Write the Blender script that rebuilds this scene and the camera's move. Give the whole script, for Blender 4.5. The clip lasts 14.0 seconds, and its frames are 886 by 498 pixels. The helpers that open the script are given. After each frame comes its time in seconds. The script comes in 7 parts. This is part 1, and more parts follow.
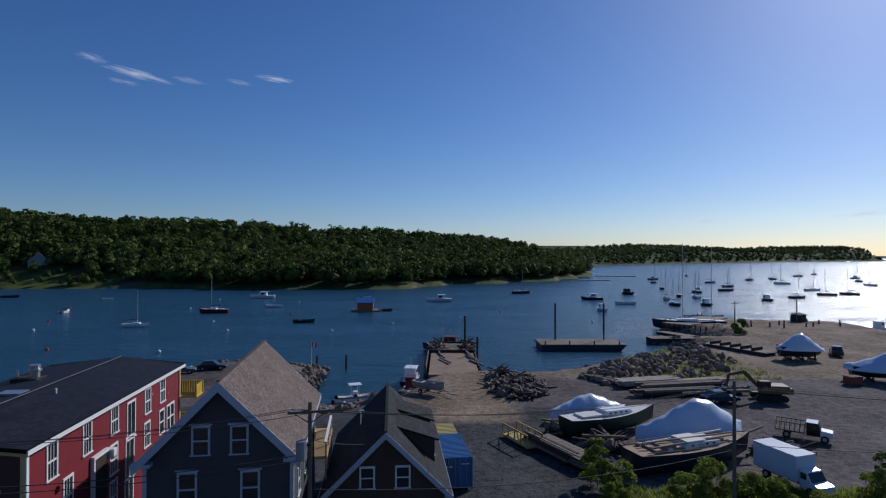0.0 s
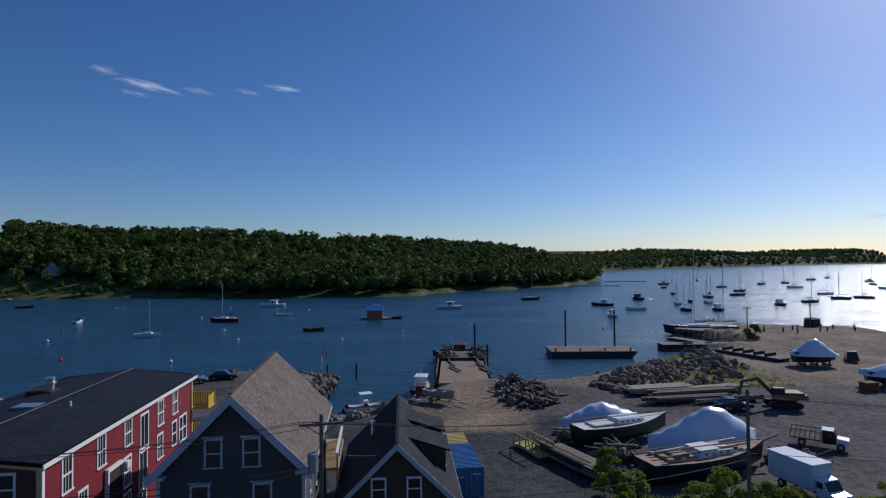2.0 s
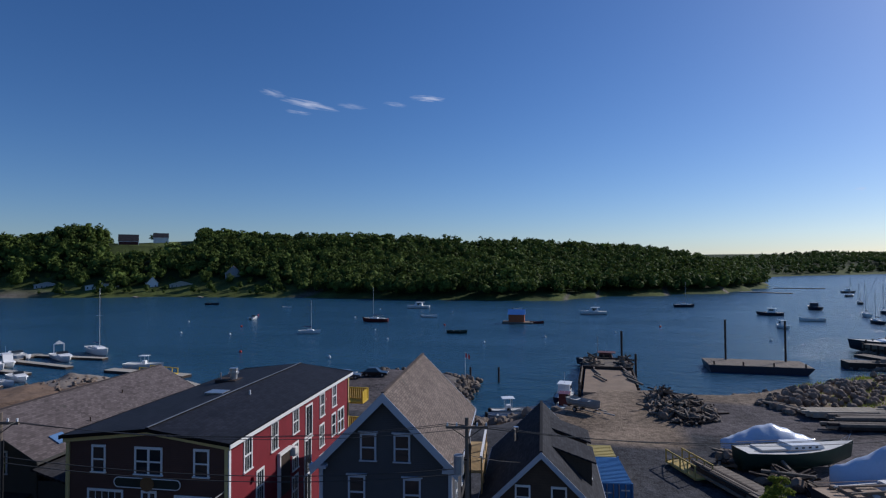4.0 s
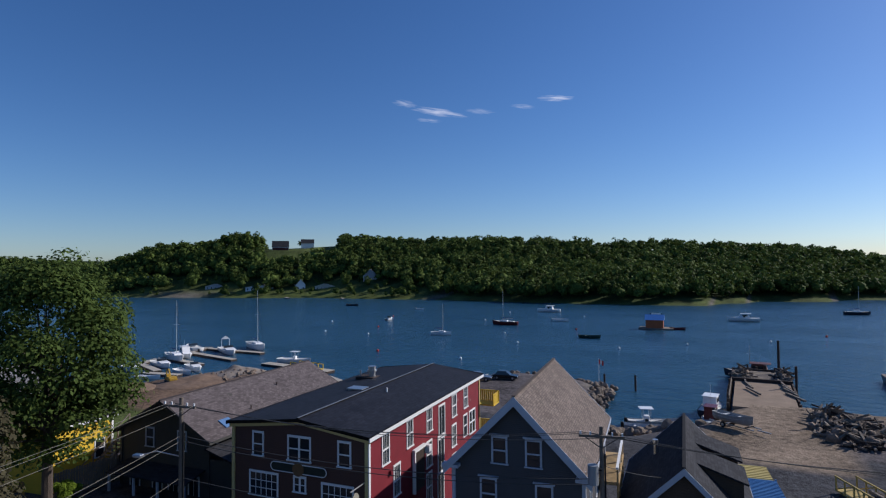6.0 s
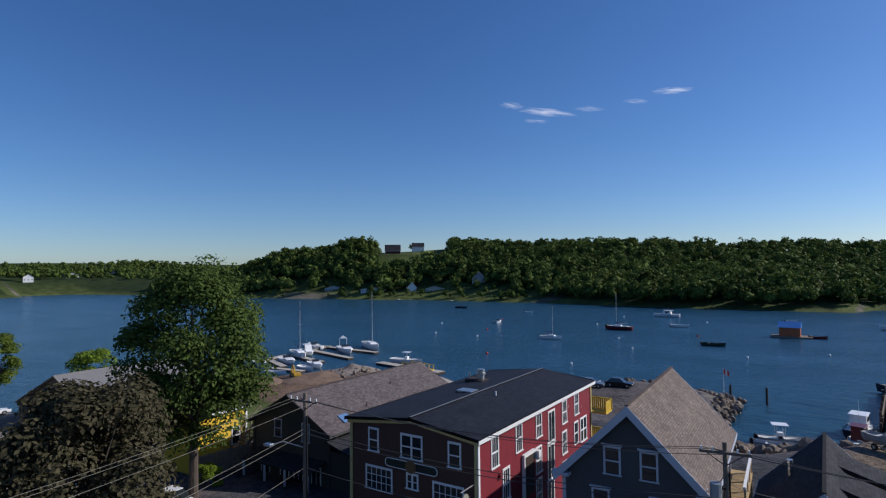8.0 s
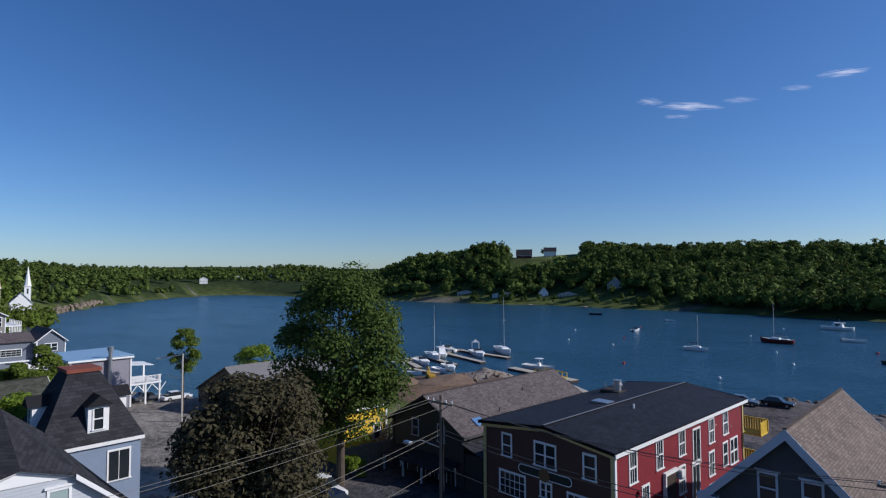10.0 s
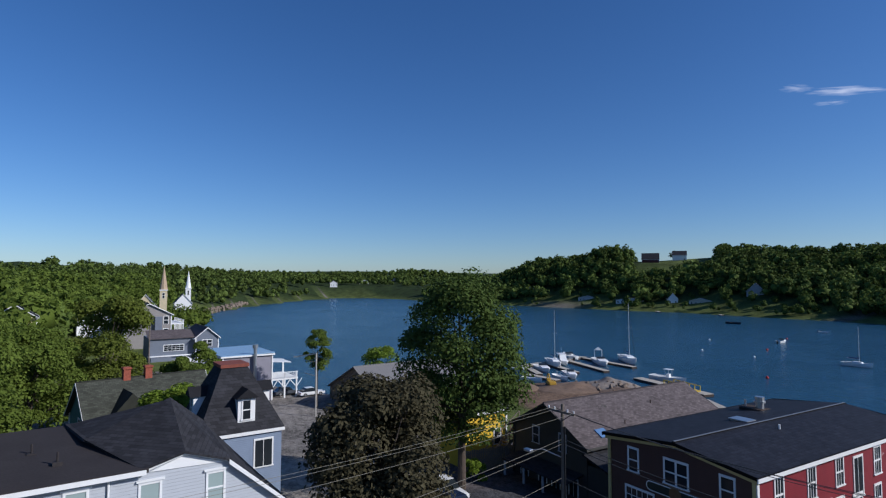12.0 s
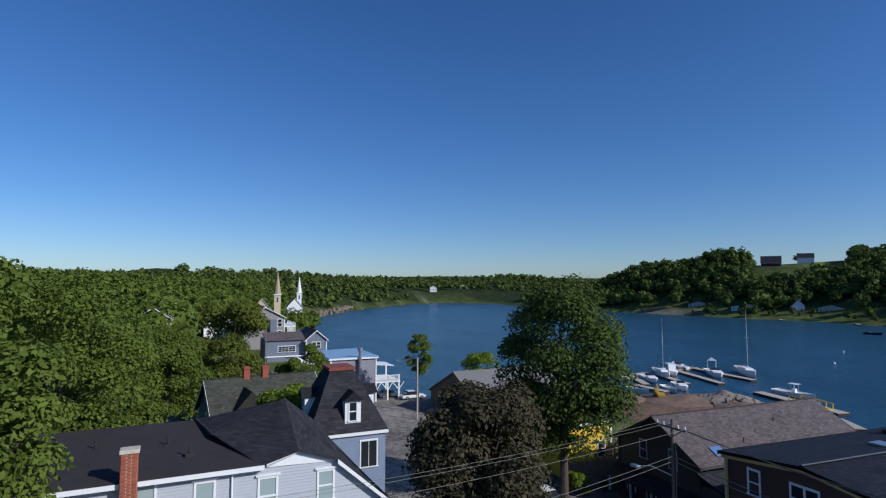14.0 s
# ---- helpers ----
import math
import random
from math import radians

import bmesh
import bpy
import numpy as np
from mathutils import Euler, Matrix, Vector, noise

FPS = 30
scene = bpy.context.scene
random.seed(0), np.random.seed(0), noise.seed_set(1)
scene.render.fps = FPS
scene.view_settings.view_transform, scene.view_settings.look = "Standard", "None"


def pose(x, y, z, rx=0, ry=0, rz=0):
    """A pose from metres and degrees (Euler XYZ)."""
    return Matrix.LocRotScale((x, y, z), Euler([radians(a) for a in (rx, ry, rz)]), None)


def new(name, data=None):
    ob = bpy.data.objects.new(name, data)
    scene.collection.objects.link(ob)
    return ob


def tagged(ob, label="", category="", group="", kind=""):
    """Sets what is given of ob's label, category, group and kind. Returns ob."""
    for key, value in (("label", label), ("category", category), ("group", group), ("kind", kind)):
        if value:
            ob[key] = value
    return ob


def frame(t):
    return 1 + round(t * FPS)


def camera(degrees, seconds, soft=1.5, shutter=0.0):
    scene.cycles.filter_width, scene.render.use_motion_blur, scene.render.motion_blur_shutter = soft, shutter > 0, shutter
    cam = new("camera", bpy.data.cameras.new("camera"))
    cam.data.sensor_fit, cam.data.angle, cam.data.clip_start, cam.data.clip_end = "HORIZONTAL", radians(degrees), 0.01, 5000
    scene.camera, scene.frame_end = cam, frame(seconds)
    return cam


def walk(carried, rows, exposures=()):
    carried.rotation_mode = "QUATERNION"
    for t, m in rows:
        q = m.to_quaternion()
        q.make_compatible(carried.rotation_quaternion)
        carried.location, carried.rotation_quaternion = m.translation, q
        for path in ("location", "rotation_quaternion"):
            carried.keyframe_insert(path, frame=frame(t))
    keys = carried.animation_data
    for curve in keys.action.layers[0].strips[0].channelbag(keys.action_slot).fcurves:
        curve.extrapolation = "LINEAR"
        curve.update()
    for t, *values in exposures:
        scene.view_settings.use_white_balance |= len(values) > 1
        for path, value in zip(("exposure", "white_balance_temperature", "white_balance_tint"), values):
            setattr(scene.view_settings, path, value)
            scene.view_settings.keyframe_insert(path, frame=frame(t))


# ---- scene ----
cam = camera(76.70, 14.0, soft=1.2)
PATH = [
    (0.0, pose(0.000, -0.000, 20.834, 90.467, -0.075, 0.100)),
    (0.5, pose(-0.010, -0.025, 20.928, 90.639, 0.039, 0.297)),
    (1.0, pose(-0.012, -0.033, 21.000, 90.793, 0.267, -0.343)),
    (1.5, pose(-0.009, -0.040, 21.044, 90.981, 0.411, -0.444)),
    (2.0, pose(-0.017, -0.094, 21.096, 91.133, 0.483, 1.016)),
    (2.5, pose(-0.046, -0.185, 21.174, 91.231, 0.471, 3.920)),
    (3.0, pose(-0.130, -0.231, 21.295, 91.333, 0.413, 8.267)),
    (3.5, pose(-0.155, -0.258, 21.330, 91.473, 0.336, 11.903)),
    (4.0, pose(-0.124, -0.284, 21.311, 91.586, 0.334, 15.370)),
    (6.5, pose(-0.107, -0.374, 21.367, 92.075, 0.560, 31.250)),
    (7.0, pose(-0.070, -0.423, 21.386, 92.169, 0.573, 33.757)),
    (9.5, pose(0.347, -0.825, 21.626, 92.743, 0.397, 49.647)),
    (10.0, pose(0.383, -0.947, 21.645, 92.911, 0.204, 52.933)),
    (10.5, pose(0.366, -0.998, 21.643, 93.018, 0.090, 55.902)),
    (11.0, pose(0.384, -1.022, 21.645, 93.160, 0.025, 58.988)),
    (11.5, pose(0.436, -1.058, 21.690, 93.271, -0.040, 62.015)),
    (12.0, pose(0.509, -1.075, 21.767, 93.382, -0.048, 65.015)),
    (12.5, pose(0.552, -1.081, 21.844, 93.465, -0.017, 67.981)),
    (13.0, pose(0.558, -1.093, 21.871, 93.605, 0.037, 70.278)),
    (13.5, pose(0.560, -1.110, 21.895, 93.738, 0.045, 72.465)),
    (14.0, pose(0.566, -1.123, 21.951, 93.865, -0.110, 75.052)),
]
walk(cam, PATH, exposures=[(0.0, -0.3, 5750, 14), (4.0, -0.12, 5850, 14), (7.0, 0.2, 6000, 14), (14.0, 0.14, 5700, 12)])

# ---- light ----
SUN_AZ, SUN_EL = radians(42.5), radians(31)
world = bpy.data.worlds.new("world")
scene.world = world
world.use_nodes = True
wn = world.node_tree
sky = wn.nodes.new("ShaderNodeTexSky")
sky.sky_type, sky.sun_disc = "NISHITA", False
sky.sun_elevation, sky.sun_rotation = SUN_EL, SUN_AZ
sky.altitude, sky.air_density, sky.dust_density, sky.ozone_density = 700, 1.0, 0.75, 5.0
wn.nodes["Background"].inputs[1].default_value = 0.084
deep = wn.nodes.new("ShaderNodeHueSaturation")
deep.inputs["Saturation"].default_value, deep.inputs["Hue"].default_value = 1.15, 0.505
wn.links.new(sky.outputs[0], deep.inputs["Color"])
wn.links.new(deep.outputs[0], wn.nodes["Background"].inputs[0])
sun = new("sun", bpy.data.lights.new("sun", "SUN"))
sun.data.energy, sun.data.angle, sun.data.color = 3.8, radians(0.53), (1.0, 0.93, 0.82)
sun_way = Vector((math.sin(SUN_AZ) * math.cos(SUN_EL), math.cos(SUN_AZ) * math.cos(SUN_EL), math.sin(SUN_EL)))
sun.matrix_world = Matrix.Translation((60, 60, 90)) @ sun_way.to_track_quat("Z", "Y").to_matrix().to_4x4()


# ---- materials ----
def mat(name, color, rough=0.8, metal=0.0, vary=0.25, scale=3.0, bump=0.2, fine=30.0, spec=0.3, coords="Object", island=0.0, each=0.0):
    """A procedural surface: two scales of colour variation and a fine relief."""
    m = bpy.data.materials.new(name)
    m.use_nodes = True
    nt = m.node_tree
    b = nt.nodes["Principled BSDF"]
    b.inputs["Roughness"].default_value, b.inputs["Metallic"].default_value = rough, metal
    b.inputs["Specular IOR Level"].default_value = spec
    tc = nt.nodes.new("ShaderNodeTexCoord")
    n1, n2 = nt.nodes.new("ShaderNodeTexNoise"), nt.nodes.new("ShaderNodeTexNoise")
    n1.inputs["Scale"].default_value, n1.inputs["Detail"].default_value = scale, 5
    n2.inputs["Scale"].default_value, n2.inputs["Detail"].default_value = fine, 3
    for n in (n1, n2):
        nt.links.new(tc.outputs[coords], n.inputs["Vector"])
    add = nt.nodes.new("ShaderNodeMath")
    add.operation = "ADD"
    nt.links.new(n1.outputs["Fac"], add.inputs[0])
    nt.links.new(n2.outputs["Fac"], add.inputs[1])
    last = add
    if island or each:
        src = nt.nodes.new("ShaderNodeNewGeometry" if island else "ShaderNodeObjectInfo")
        mul = nt.nodes.new("ShaderNodeMath")
        mul.operation, mul.inputs[1].default_value, mul.inputs[2].default_value = "MULTIPLY_ADD", (island or each), -(island or each) / 2
        nt.links.new(src.outputs["Random Per Island" if island else "Random"], mul.inputs[0])
        last = nt.nodes.new("ShaderNodeMath")
        last.operation = "ADD"
        nt.links.new(add.outputs[0], last.inputs[0])
        nt.links.new(mul.outputs[0], last.inputs[1])
    mr = nt.nodes.new("ShaderNodeMapRange")
    mr.inputs["From Min"].default_value, mr.inputs["From Max"].default_value = 0.55, 1.45
    mr.inputs["To Min"].default_value, mr.inputs["To Max"].default_value = 1 - vary, 1 + vary
    mr.clamp = False
    nt.links.new(last.outputs[0], mr.inputs["Value"])
    mx = nt.nodes.new("ShaderNodeVectorMath")
    mx.operation = "SCALE"
    mx.inputs[0].default_value = color
    nt.links.new(mr.outputs["Result"], mx.inputs["Scale"])
    nt.links.new(mx.outputs[0], b.inputs["Base Color"])
    if bump:
        bp = nt.nodes.new("ShaderNodeBump")
        bp.inputs["Strength"].default_value, bp.inputs["Distance"].default_value = bump, 0.05
        nt.links.new(add.outputs[0], bp.inputs["Height"])
        nt.links.new(bp.outputs[0], b.inputs["Normal"])
    return m


def leafy(name, color, trans=0.25, vary=0.35, scale=0.35, fine=4.0):
    m = mat(name, color, 0.7, 0, vary, scale, 0.0, fine, 0.06, "Object", island=0.5)
    nt = m.node_tree
    b, out = nt.nodes["Principled BSDF"], nt.nodes["Material Output"]
    tr, mixer = nt.nodes.new("ShaderNodeBsdfTranslucent"), nt.nodes.new("ShaderNodeMixShader")
    mixer.inputs[0].default_value = trans
    nt.links.new(b.inputs["Base Color"].links[0].from_socket, tr.inputs["Color"])
    nt.links.new(b.outputs[0], mixer.inputs[1])
    nt.links.new(tr.outputs[0], mixer.inputs[2])
    nt.links.new(mixer.outputs[0], out.inputs["Surface"])
    return m


def ground_mat():
    """Gravel and earth near the shore, grass further up, by height and noise."""
    m = bpy.data.materials.new("gravel_and_grass")
    m.use_nodes = True
    nt = m.node_tree
    b = nt.nodes["Principled BSDF"]
    b.inputs["Roughness"].default_value, b.inputs["Specular IOR Level"].default_value = 0.95, 0.1
    tc = nt.nodes.new("ShaderNodeTexCoord")
    cols = nt.nodes.new("ShaderNodeVertexColor")
    cols.layer_name = "cover"
    n1, n2, n3 = (nt.nodes.new("ShaderNodeTexNoise") for _ in range(3))
    for n, s, d in ((n1, 0.12, 7), (n2, 1.1, 8), (n3, 5.0, 6)):
        n.inputs["Scale"].default_value, n.inputs["Detail"].default_value = s, d
        nt.links.new(tc.outputs["Object"], n.inputs["Vector"])
    s1 = nt.nodes.new("ShaderNodeMath")
    s1.operation = "ADD"
    nt.links.new(n1.outputs["Fac"], s1.inputs[0])
    nt.links.new(n2.outputs["Fac"], s1.inputs[1])
    s2 = nt.nodes.new("ShaderNodeMath")
    s2.operation = "ADD"
    nt.links.new(s1.outputs[0], s2.inputs[0])
    nt.links.new(n3.outputs["Fac"], s2.inputs[1])
    mr = nt.nodes.new("ShaderNodeMapRange")
    mr.inputs["From Min"].default_value, mr.inputs["From Max"].default_value = 1.1, 1.9
    mr.inputs["To Min"].default_value, mr.inputs["To Max"].default_value = 0.25, 1.75
    nt.links.new(s2.outputs[0], mr.inputs["Value"])
    sc = nt.nodes.new("ShaderNodeVectorMath")
    sc.operation = "SCALE"
    nt.links.new(cols.outputs["Color"], sc.inputs[0])
    nt.links.new(mr.outputs["Result"], sc.inputs["Scale"])
    nt.links.new(sc.outputs[0], b.inputs["Base Color"])
    bp = nt.nodes.new("ShaderNodeBump")
    bp.inputs["Strength"].default_value, bp.inputs["Distance"].default_value = 0.8, 0.15
    nt.links.new(s2.outputs[0], bp.inputs["Height"])
    nt.links.new(bp.outputs[0], b.inputs["Normal"])
    return m


def water_mat():
    m = bpy.data.materials.new("river_water")
    m.use_nodes = True
    nt = m.node_tree
    b = nt.nodes["Principled BSDF"]
    b.inputs["Base Color"].default_value = (0.016, 0.064, 0.112, 1)
    b.inputs["Roughness"].default_value, b.inputs["IOR"].default_value = 0.22, 1.333
    tc = nt.nodes.new("ShaderNodeTexCoord")
    mp = nt.nodes.new("ShaderNodeMapping")
    mp.inputs["Rotation"].default_value, mp.inputs["Scale"].default_value = (0, 0, 0.5), (1.0, 2.2, 1.0)
    nt.links.new(tc.outputs["Object"], mp.inputs["Vector"])
    n1, n2, n3 = (nt.nodes.new("ShaderNodeTexNoise") for _ in range(3))
    for n, s, d in ((n1, 1.1, 6), (n2, 0.22, 4), (n3, 0.02, 6)):
        n.inputs["Scale"].default_value, n.inputs["Detail"].default_value = s, d
        nt.links.new(mp.outputs[0], n.inputs["Vector"])
    # calm and ruffled patches
    ramp = nt.nodes.new("ShaderNodeMapRange")
    ramp.inputs["From Min"].default_value, ramp.inputs["From Max"].default_value = 0.35, 0.65
    ramp.inputs["To Min"].default_value, ramp.inputs["To Max"].default_value = 0.2, 1.0
    nt.links.new(n3.outputs["Fac"], ramp.inputs["Value"])
    b1, b2 = nt.nodes.new("ShaderNodeBump"), nt.nodes.new("ShaderNodeBump")
    b1.inputs["Distance"].default_value, b2.inputs["Distance"].default_value = 0.4, 1.2
    b2.inputs["Strength"].default_value = 0.6
    nt.links.new(ramp.outputs["Result"], b1.inputs["Strength"])
    nt.links.new(n1.outputs["Fac"], b1.inputs["Height"])
    nt.links.new(n2.outputs["Fac"], b2.inputs["Height"])
    nt.links.new(b2.outputs[0], b1.inputs["Normal"])
    nt.links.new(b1.outputs[0], b.inputs["Normal"])
    return m


def glass_mat():
    m = bpy.data.materials.new("window_glass")
    m.use_nodes = True
    b = m.node_tree.nodes["Principled BSDF"]
    b.inputs["Base Color"].default_value = (0.02, 0.025, 0.03, 1)
    b.inputs["Roughness"].default_value, b.inputs["Specular IOR Level"].default_value = 0.04, 0.6
    return m


def wave_mat(name, color, period, axis="Z", depth=0.5, vary=0.12, rough=0.7, spec=0.3, dark=0.6, turn=None):
    """Boards, seams or courses: a saw-tooth along one axis gives relief and a thin dark joint."""
    m = mat(name, color, rough, 0, vary, 1.2, 0.0, 14.0, spec)
    nt = m.node_tree
    b = nt.nodes["Principled BSDF"]
    tc = nt.nodes.new("ShaderNodeTexCoord")
    sp = nt.nodes.new("ShaderNodeSeparateXYZ")
    nt.links.new(tc.outputs["Object"], sp.inputs[0])
    dv, fr = nt.nodes.new("ShaderNodeMath"), nt.nodes.new("ShaderNodeMath")
    dv.operation, dv.inputs[1].default_value, fr.operation = "DIVIDE", period, "FRACT"
    nt.links.new(sp.outputs[axis], dv.inputs[0])
    nt.links.new(dv.outputs[0], fr.inputs[0])
    bp = nt.nodes.new("ShaderNodeBump")
    bp.invert = True
    bp.inputs["Strength"].default_value, bp.inputs["Distance"].default_value = depth, 0.03
    nt.links.new(fr.outputs[0], bp.inputs["Height"])
    nt.links.new(bp.outputs[0], b.inputs["Normal"])
    lt = nt.nodes.new("ShaderNodeMapRange")
    lt.inputs["From Min"].default_value, lt.inputs["From Max"].default_value = 0.0, 0.12
    lt.inputs["To Min"].default_value, lt.inputs["To Max"].default_value = dark, 1.0
    nt.links.new(fr.outputs[0], lt.inputs["Value"])
    src = b.inputs["Base Color"].links[0].from_socket
    s2 = nt.nodes.new("ShaderNodeVectorMath")
    s2.operation = "SCALE"
    nt.links.new(src, s2.inputs[0])
    nt.links.new(lt.outputs["Result"], s2.inputs["Scale"])
    nt.links.new(s2.outputs[0], b.inputs["Base Color"])
    return m


def shingle_mat(name, color, course=0.15, width=0.3, vary=0.3, rough=0.9, mort=0.55):
    """Asphalt shingle courses on a slope, laid out by the mesh's UV in metres."""
    m = mat(name, color, rough, 0, vary, 0.8, 0.0, 25.0, 0.15)
    nt = m.node_tree
    b = nt.nodes["Principled BSDF"]
    uv = nt.nodes.new("ShaderNodeTexCoord")
    br = nt.nodes.new("ShaderNodeTexBrick")
    br.inputs["Scale"].default_value, br.inputs["Mortar Size"].default_value = 1.0, 0.012
    br.inputs["Brick Width"].default_value, br.inputs["Row Height"].default_value = width, course
    br.inputs["Color1"].default_value, br.inputs["Color2"].default_value = (0.7, 0.7, 0.7, 1), (1.25, 1.25, 1.25, 1)
    br.inputs["Mortar"].default_value = (mort, mort, mort, 1)
    br.inputs["Bias"].default_value = 0.0
    nt.links.new(uv.outputs["UV"], br.inputs["Vector"])
    src = b.inputs["Base Color"].links[0].from_socket
    mu = nt.nodes.new("ShaderNodeVectorMath")
    mu.operation = "MULTIPLY"
    nt.links.new(src, mu.inputs[0])
    nt.links.new(br.outputs["Color"], mu.inputs[1])
    nt.links.new(mu.outputs[0], b.inputs["Base Color"])
    bp = nt.nodes.new("ShaderNodeBump")
    bp.inputs["Strength"].default_value, bp.inputs["Distance"].default_value = 0.6, 0.02
    nt.links.new(br.outputs["Color"], bp.inputs["Height"])
    nt.links.new(bp.outputs[0], b.inputs["Normal"])
    return m


def weathered(m, color, scale, cut):
    """Flecks of another colour where paint has peeled or dirt clings, by noise alone."""
    nt = m.node_tree
    b = nt.nodes["Principled BSDF"]
    src = b.inputs["Base Color"].links[0].from_socket
    tc, nz, mr, mx = nt.nodes.new("ShaderNodeTexCoord"), nt.nodes.new("ShaderNodeTexNoise"), nt.nodes.new("ShaderNodeMapRange"), nt.nodes.new("ShaderNodeMix")
    nz.inputs["Scale"].default_value, nz.inputs["Detail"].default_value, nz.inputs["Roughness"].default_value = scale, 9, 0.75
    nt.links.new(tc.outputs["Object"], nz.inputs["Vector"])
    mr.inputs["From Min"].default_value, mr.inputs["From Max"].default_value = cut, cut + 0.04
    nt.links.new(nz.outputs["Fac"], mr.inputs["Value"])
    mx.data_type = "RGBA"
    nt.links.new(mr.outputs["Result"], mx.inputs["Factor"])
    nt.links.new(src, mx.inputs["A"])
    mx.inputs["B"].default_value = (*color, 1)
    nt.links.new(mx.outputs["Result"], b.inputs["Base Color"])
    return m


GROUND, WATER, GLASS = ground_mat(), water_mat(), glass_mat()
FOREST = leafy("forest_leaves", (0.085, 0.118, 0.027), 0.2, 0.8, 0.05, 0.9)
LEAF = leafy("green_leaves", (0.125, 0.17, 0.03), 0.35)
LEAF_OLIVE = leafy("olive_green_leaves", (0.135, 0.165, 0.03), 0.4)
LEAF_DARK = leafy("dark_green_leaves", (0.075, 0.11, 0.026), 0.3)
LEAF_BRIGHT = leafy("light_green_leaves", (0.17, 0.24, 0.03), 0.4)
LEAF_PURPLE = leafy("purple_brown_leaves", (0.07, 0.062, 0.034), 0.2)
BARK = mat("bark", (0.09, 0.07, 0.055), 0.95, 0, 0.4, 3, 0.8, 20)
WHITE = mat("white_paint", (0.75, 0.75, 0.74), 0.5, 0, 0.06, 2, 0.05)
CREAM = mat("cream_trim_paint", (0.55, 0.44, 0.19), 0.6, 0, 0.12, 2, 0.05)
NAVY = wave_mat("dark_blue_grey_siding", (0.068, 0.067, 0.072), 0.11, "Z")
GREYTRIM = mat("grey_blue_trim", (0.44, 0.47, 0.53), 0.6, 0, 0.08, 2, 0.05)
RED = wave_mat("red_clapboard", (0.18, 0.013, 0.022), 0.12, "Z", vary=0.2)
BROWN = wave_mat("dark_brown_clapboard", (0.085, 0.042, 0.032), 0.12, "Z")
SHINGLE_BLACK = shingle_mat("black_metal_shingles", (0.02, 0.021, 0.028), 0.3, 0.4, 0.3, 0.62, 0.1)
SHINGLE_TAN = shingle_mat("weathered_tan_shingles", (0.17, 0.135, 0.116), 0.14, 0.2, 0.35)
SHINGLE_GREY = shingle_mat("brown_grey_shingles", (0.12, 0.1, 0.1), 0.2, 0.38, 0.25)
SHINGLE_DARK = shingle_mat("charcoal_shingles", (0.035, 0.035, 0.04), 0.22, 0.5, 0.3)
weathered(RED, (0.5, 0.45, 0.42), 1.3, 0.67)
weathered(SHINGLE_TAN, (0.1, 0.09, 0.075), 0.9, 0.6)
weathered(SHINGLE_GREY, (0.07, 0.065, 0.06), 0.7, 0.62)
weathered(WHITE, (0.5, 0.48, 0.44), 2.5, 0.66)


# ---- mesh helpers ----
def mesh_of(name, verts, faces, material, smooth=False, mats=None, idx=None):
    me = bpy.data.meshes.new(name)
    me.from_pydata(verts, [], faces)
    for m in (mats or [material]):
        me.materials.append(m)
    if idx is not None:
        me.polygons.foreach_set("material_index", idx)
    if smooth:
        me.polygons.foreach_set("use_smooth", [True] * len(faces))
    me.update()
    return me


def part(name, bm, material, parent, label="", smooth=False):
    """One bmesh as one mesh object under a thing or under a part."""
    me = bpy.data.meshes.new(name)
    bm.to_mesh(me)
    bm.free()
    me.materials.append(material)
    if smooth:
        me.polygons.foreach_set("use_smooth", [True] * len(me.polygons))
    ob = new(name, me)
    ob.parent = parent
    if label:
        tagged(ob, label)
    return ob


def thing(name, m, label, category, group="", kind=""):
    ob = new(name)
    ob.matrix_world = m
    ob.empty_display_size = 0.3
    return tagged(ob, label, category, group, kind)


def box(lo, hi, bm=None, bevel=0.0, m=None):
    own = bmesh.new()
    vs = [own.verts.new((x, y, z)) for z in (lo[2], hi[2]) for y in (lo[1], hi[1]) for x in (lo[0], hi[0])]
    for f in ((0, 2, 3, 1), (4, 5, 7, 6), (0, 1, 5, 4), (1, 3, 7, 5), (3, 2, 6, 7), (2, 0, 4, 6)):
        own.faces.new([vs[i] for i in f])
    if bevel:
        bmesh.ops.bevel(own, geom=own.edges[:], offset=bevel, segments=1, affect="EDGES")
    return join(own, bm, m)


def join(own, bm=None, m=None):
    if m is not None:
        bmesh.ops.transform(own, matrix=m, verts=own.verts)
    if bm is None:
        return own
    tmp = bpy.data.meshes.new("tmp")
    own.to_mesh(tmp)
    own.free()
    bm.from_mesh(tmp)
    bpy.data.meshes.remove(tmp)
    return bm


def prism(pts, axis, lo, hi, bm=None, m=None):
    """An outline of (a, b) points pushed along an axis: 'x': a=y b=z, 'y': a=x b=z, 'z': a=x b=y."""
    own = bmesh.new()

    def at(p, d):
        return {"x": (d, p[0], p[1]), "y": (p[0], d, p[1]), "z": (p[0], p[1], d)}[axis]
    a, b = [own.verts.new(at(p, lo)) for p in pts], [own.verts.new(at(p, hi)) for p in pts]
    n = len(pts)
    own.faces.new(a)
    own.faces.new(b[::-1])
    for i in range(n):
        own.faces.new((a[i], b[i], b[(i + 1) % n], a[(i + 1) % n]))
    bmesh.ops.recalc_face_normals(own, faces=own.faces)
    return join(own, bm, m)


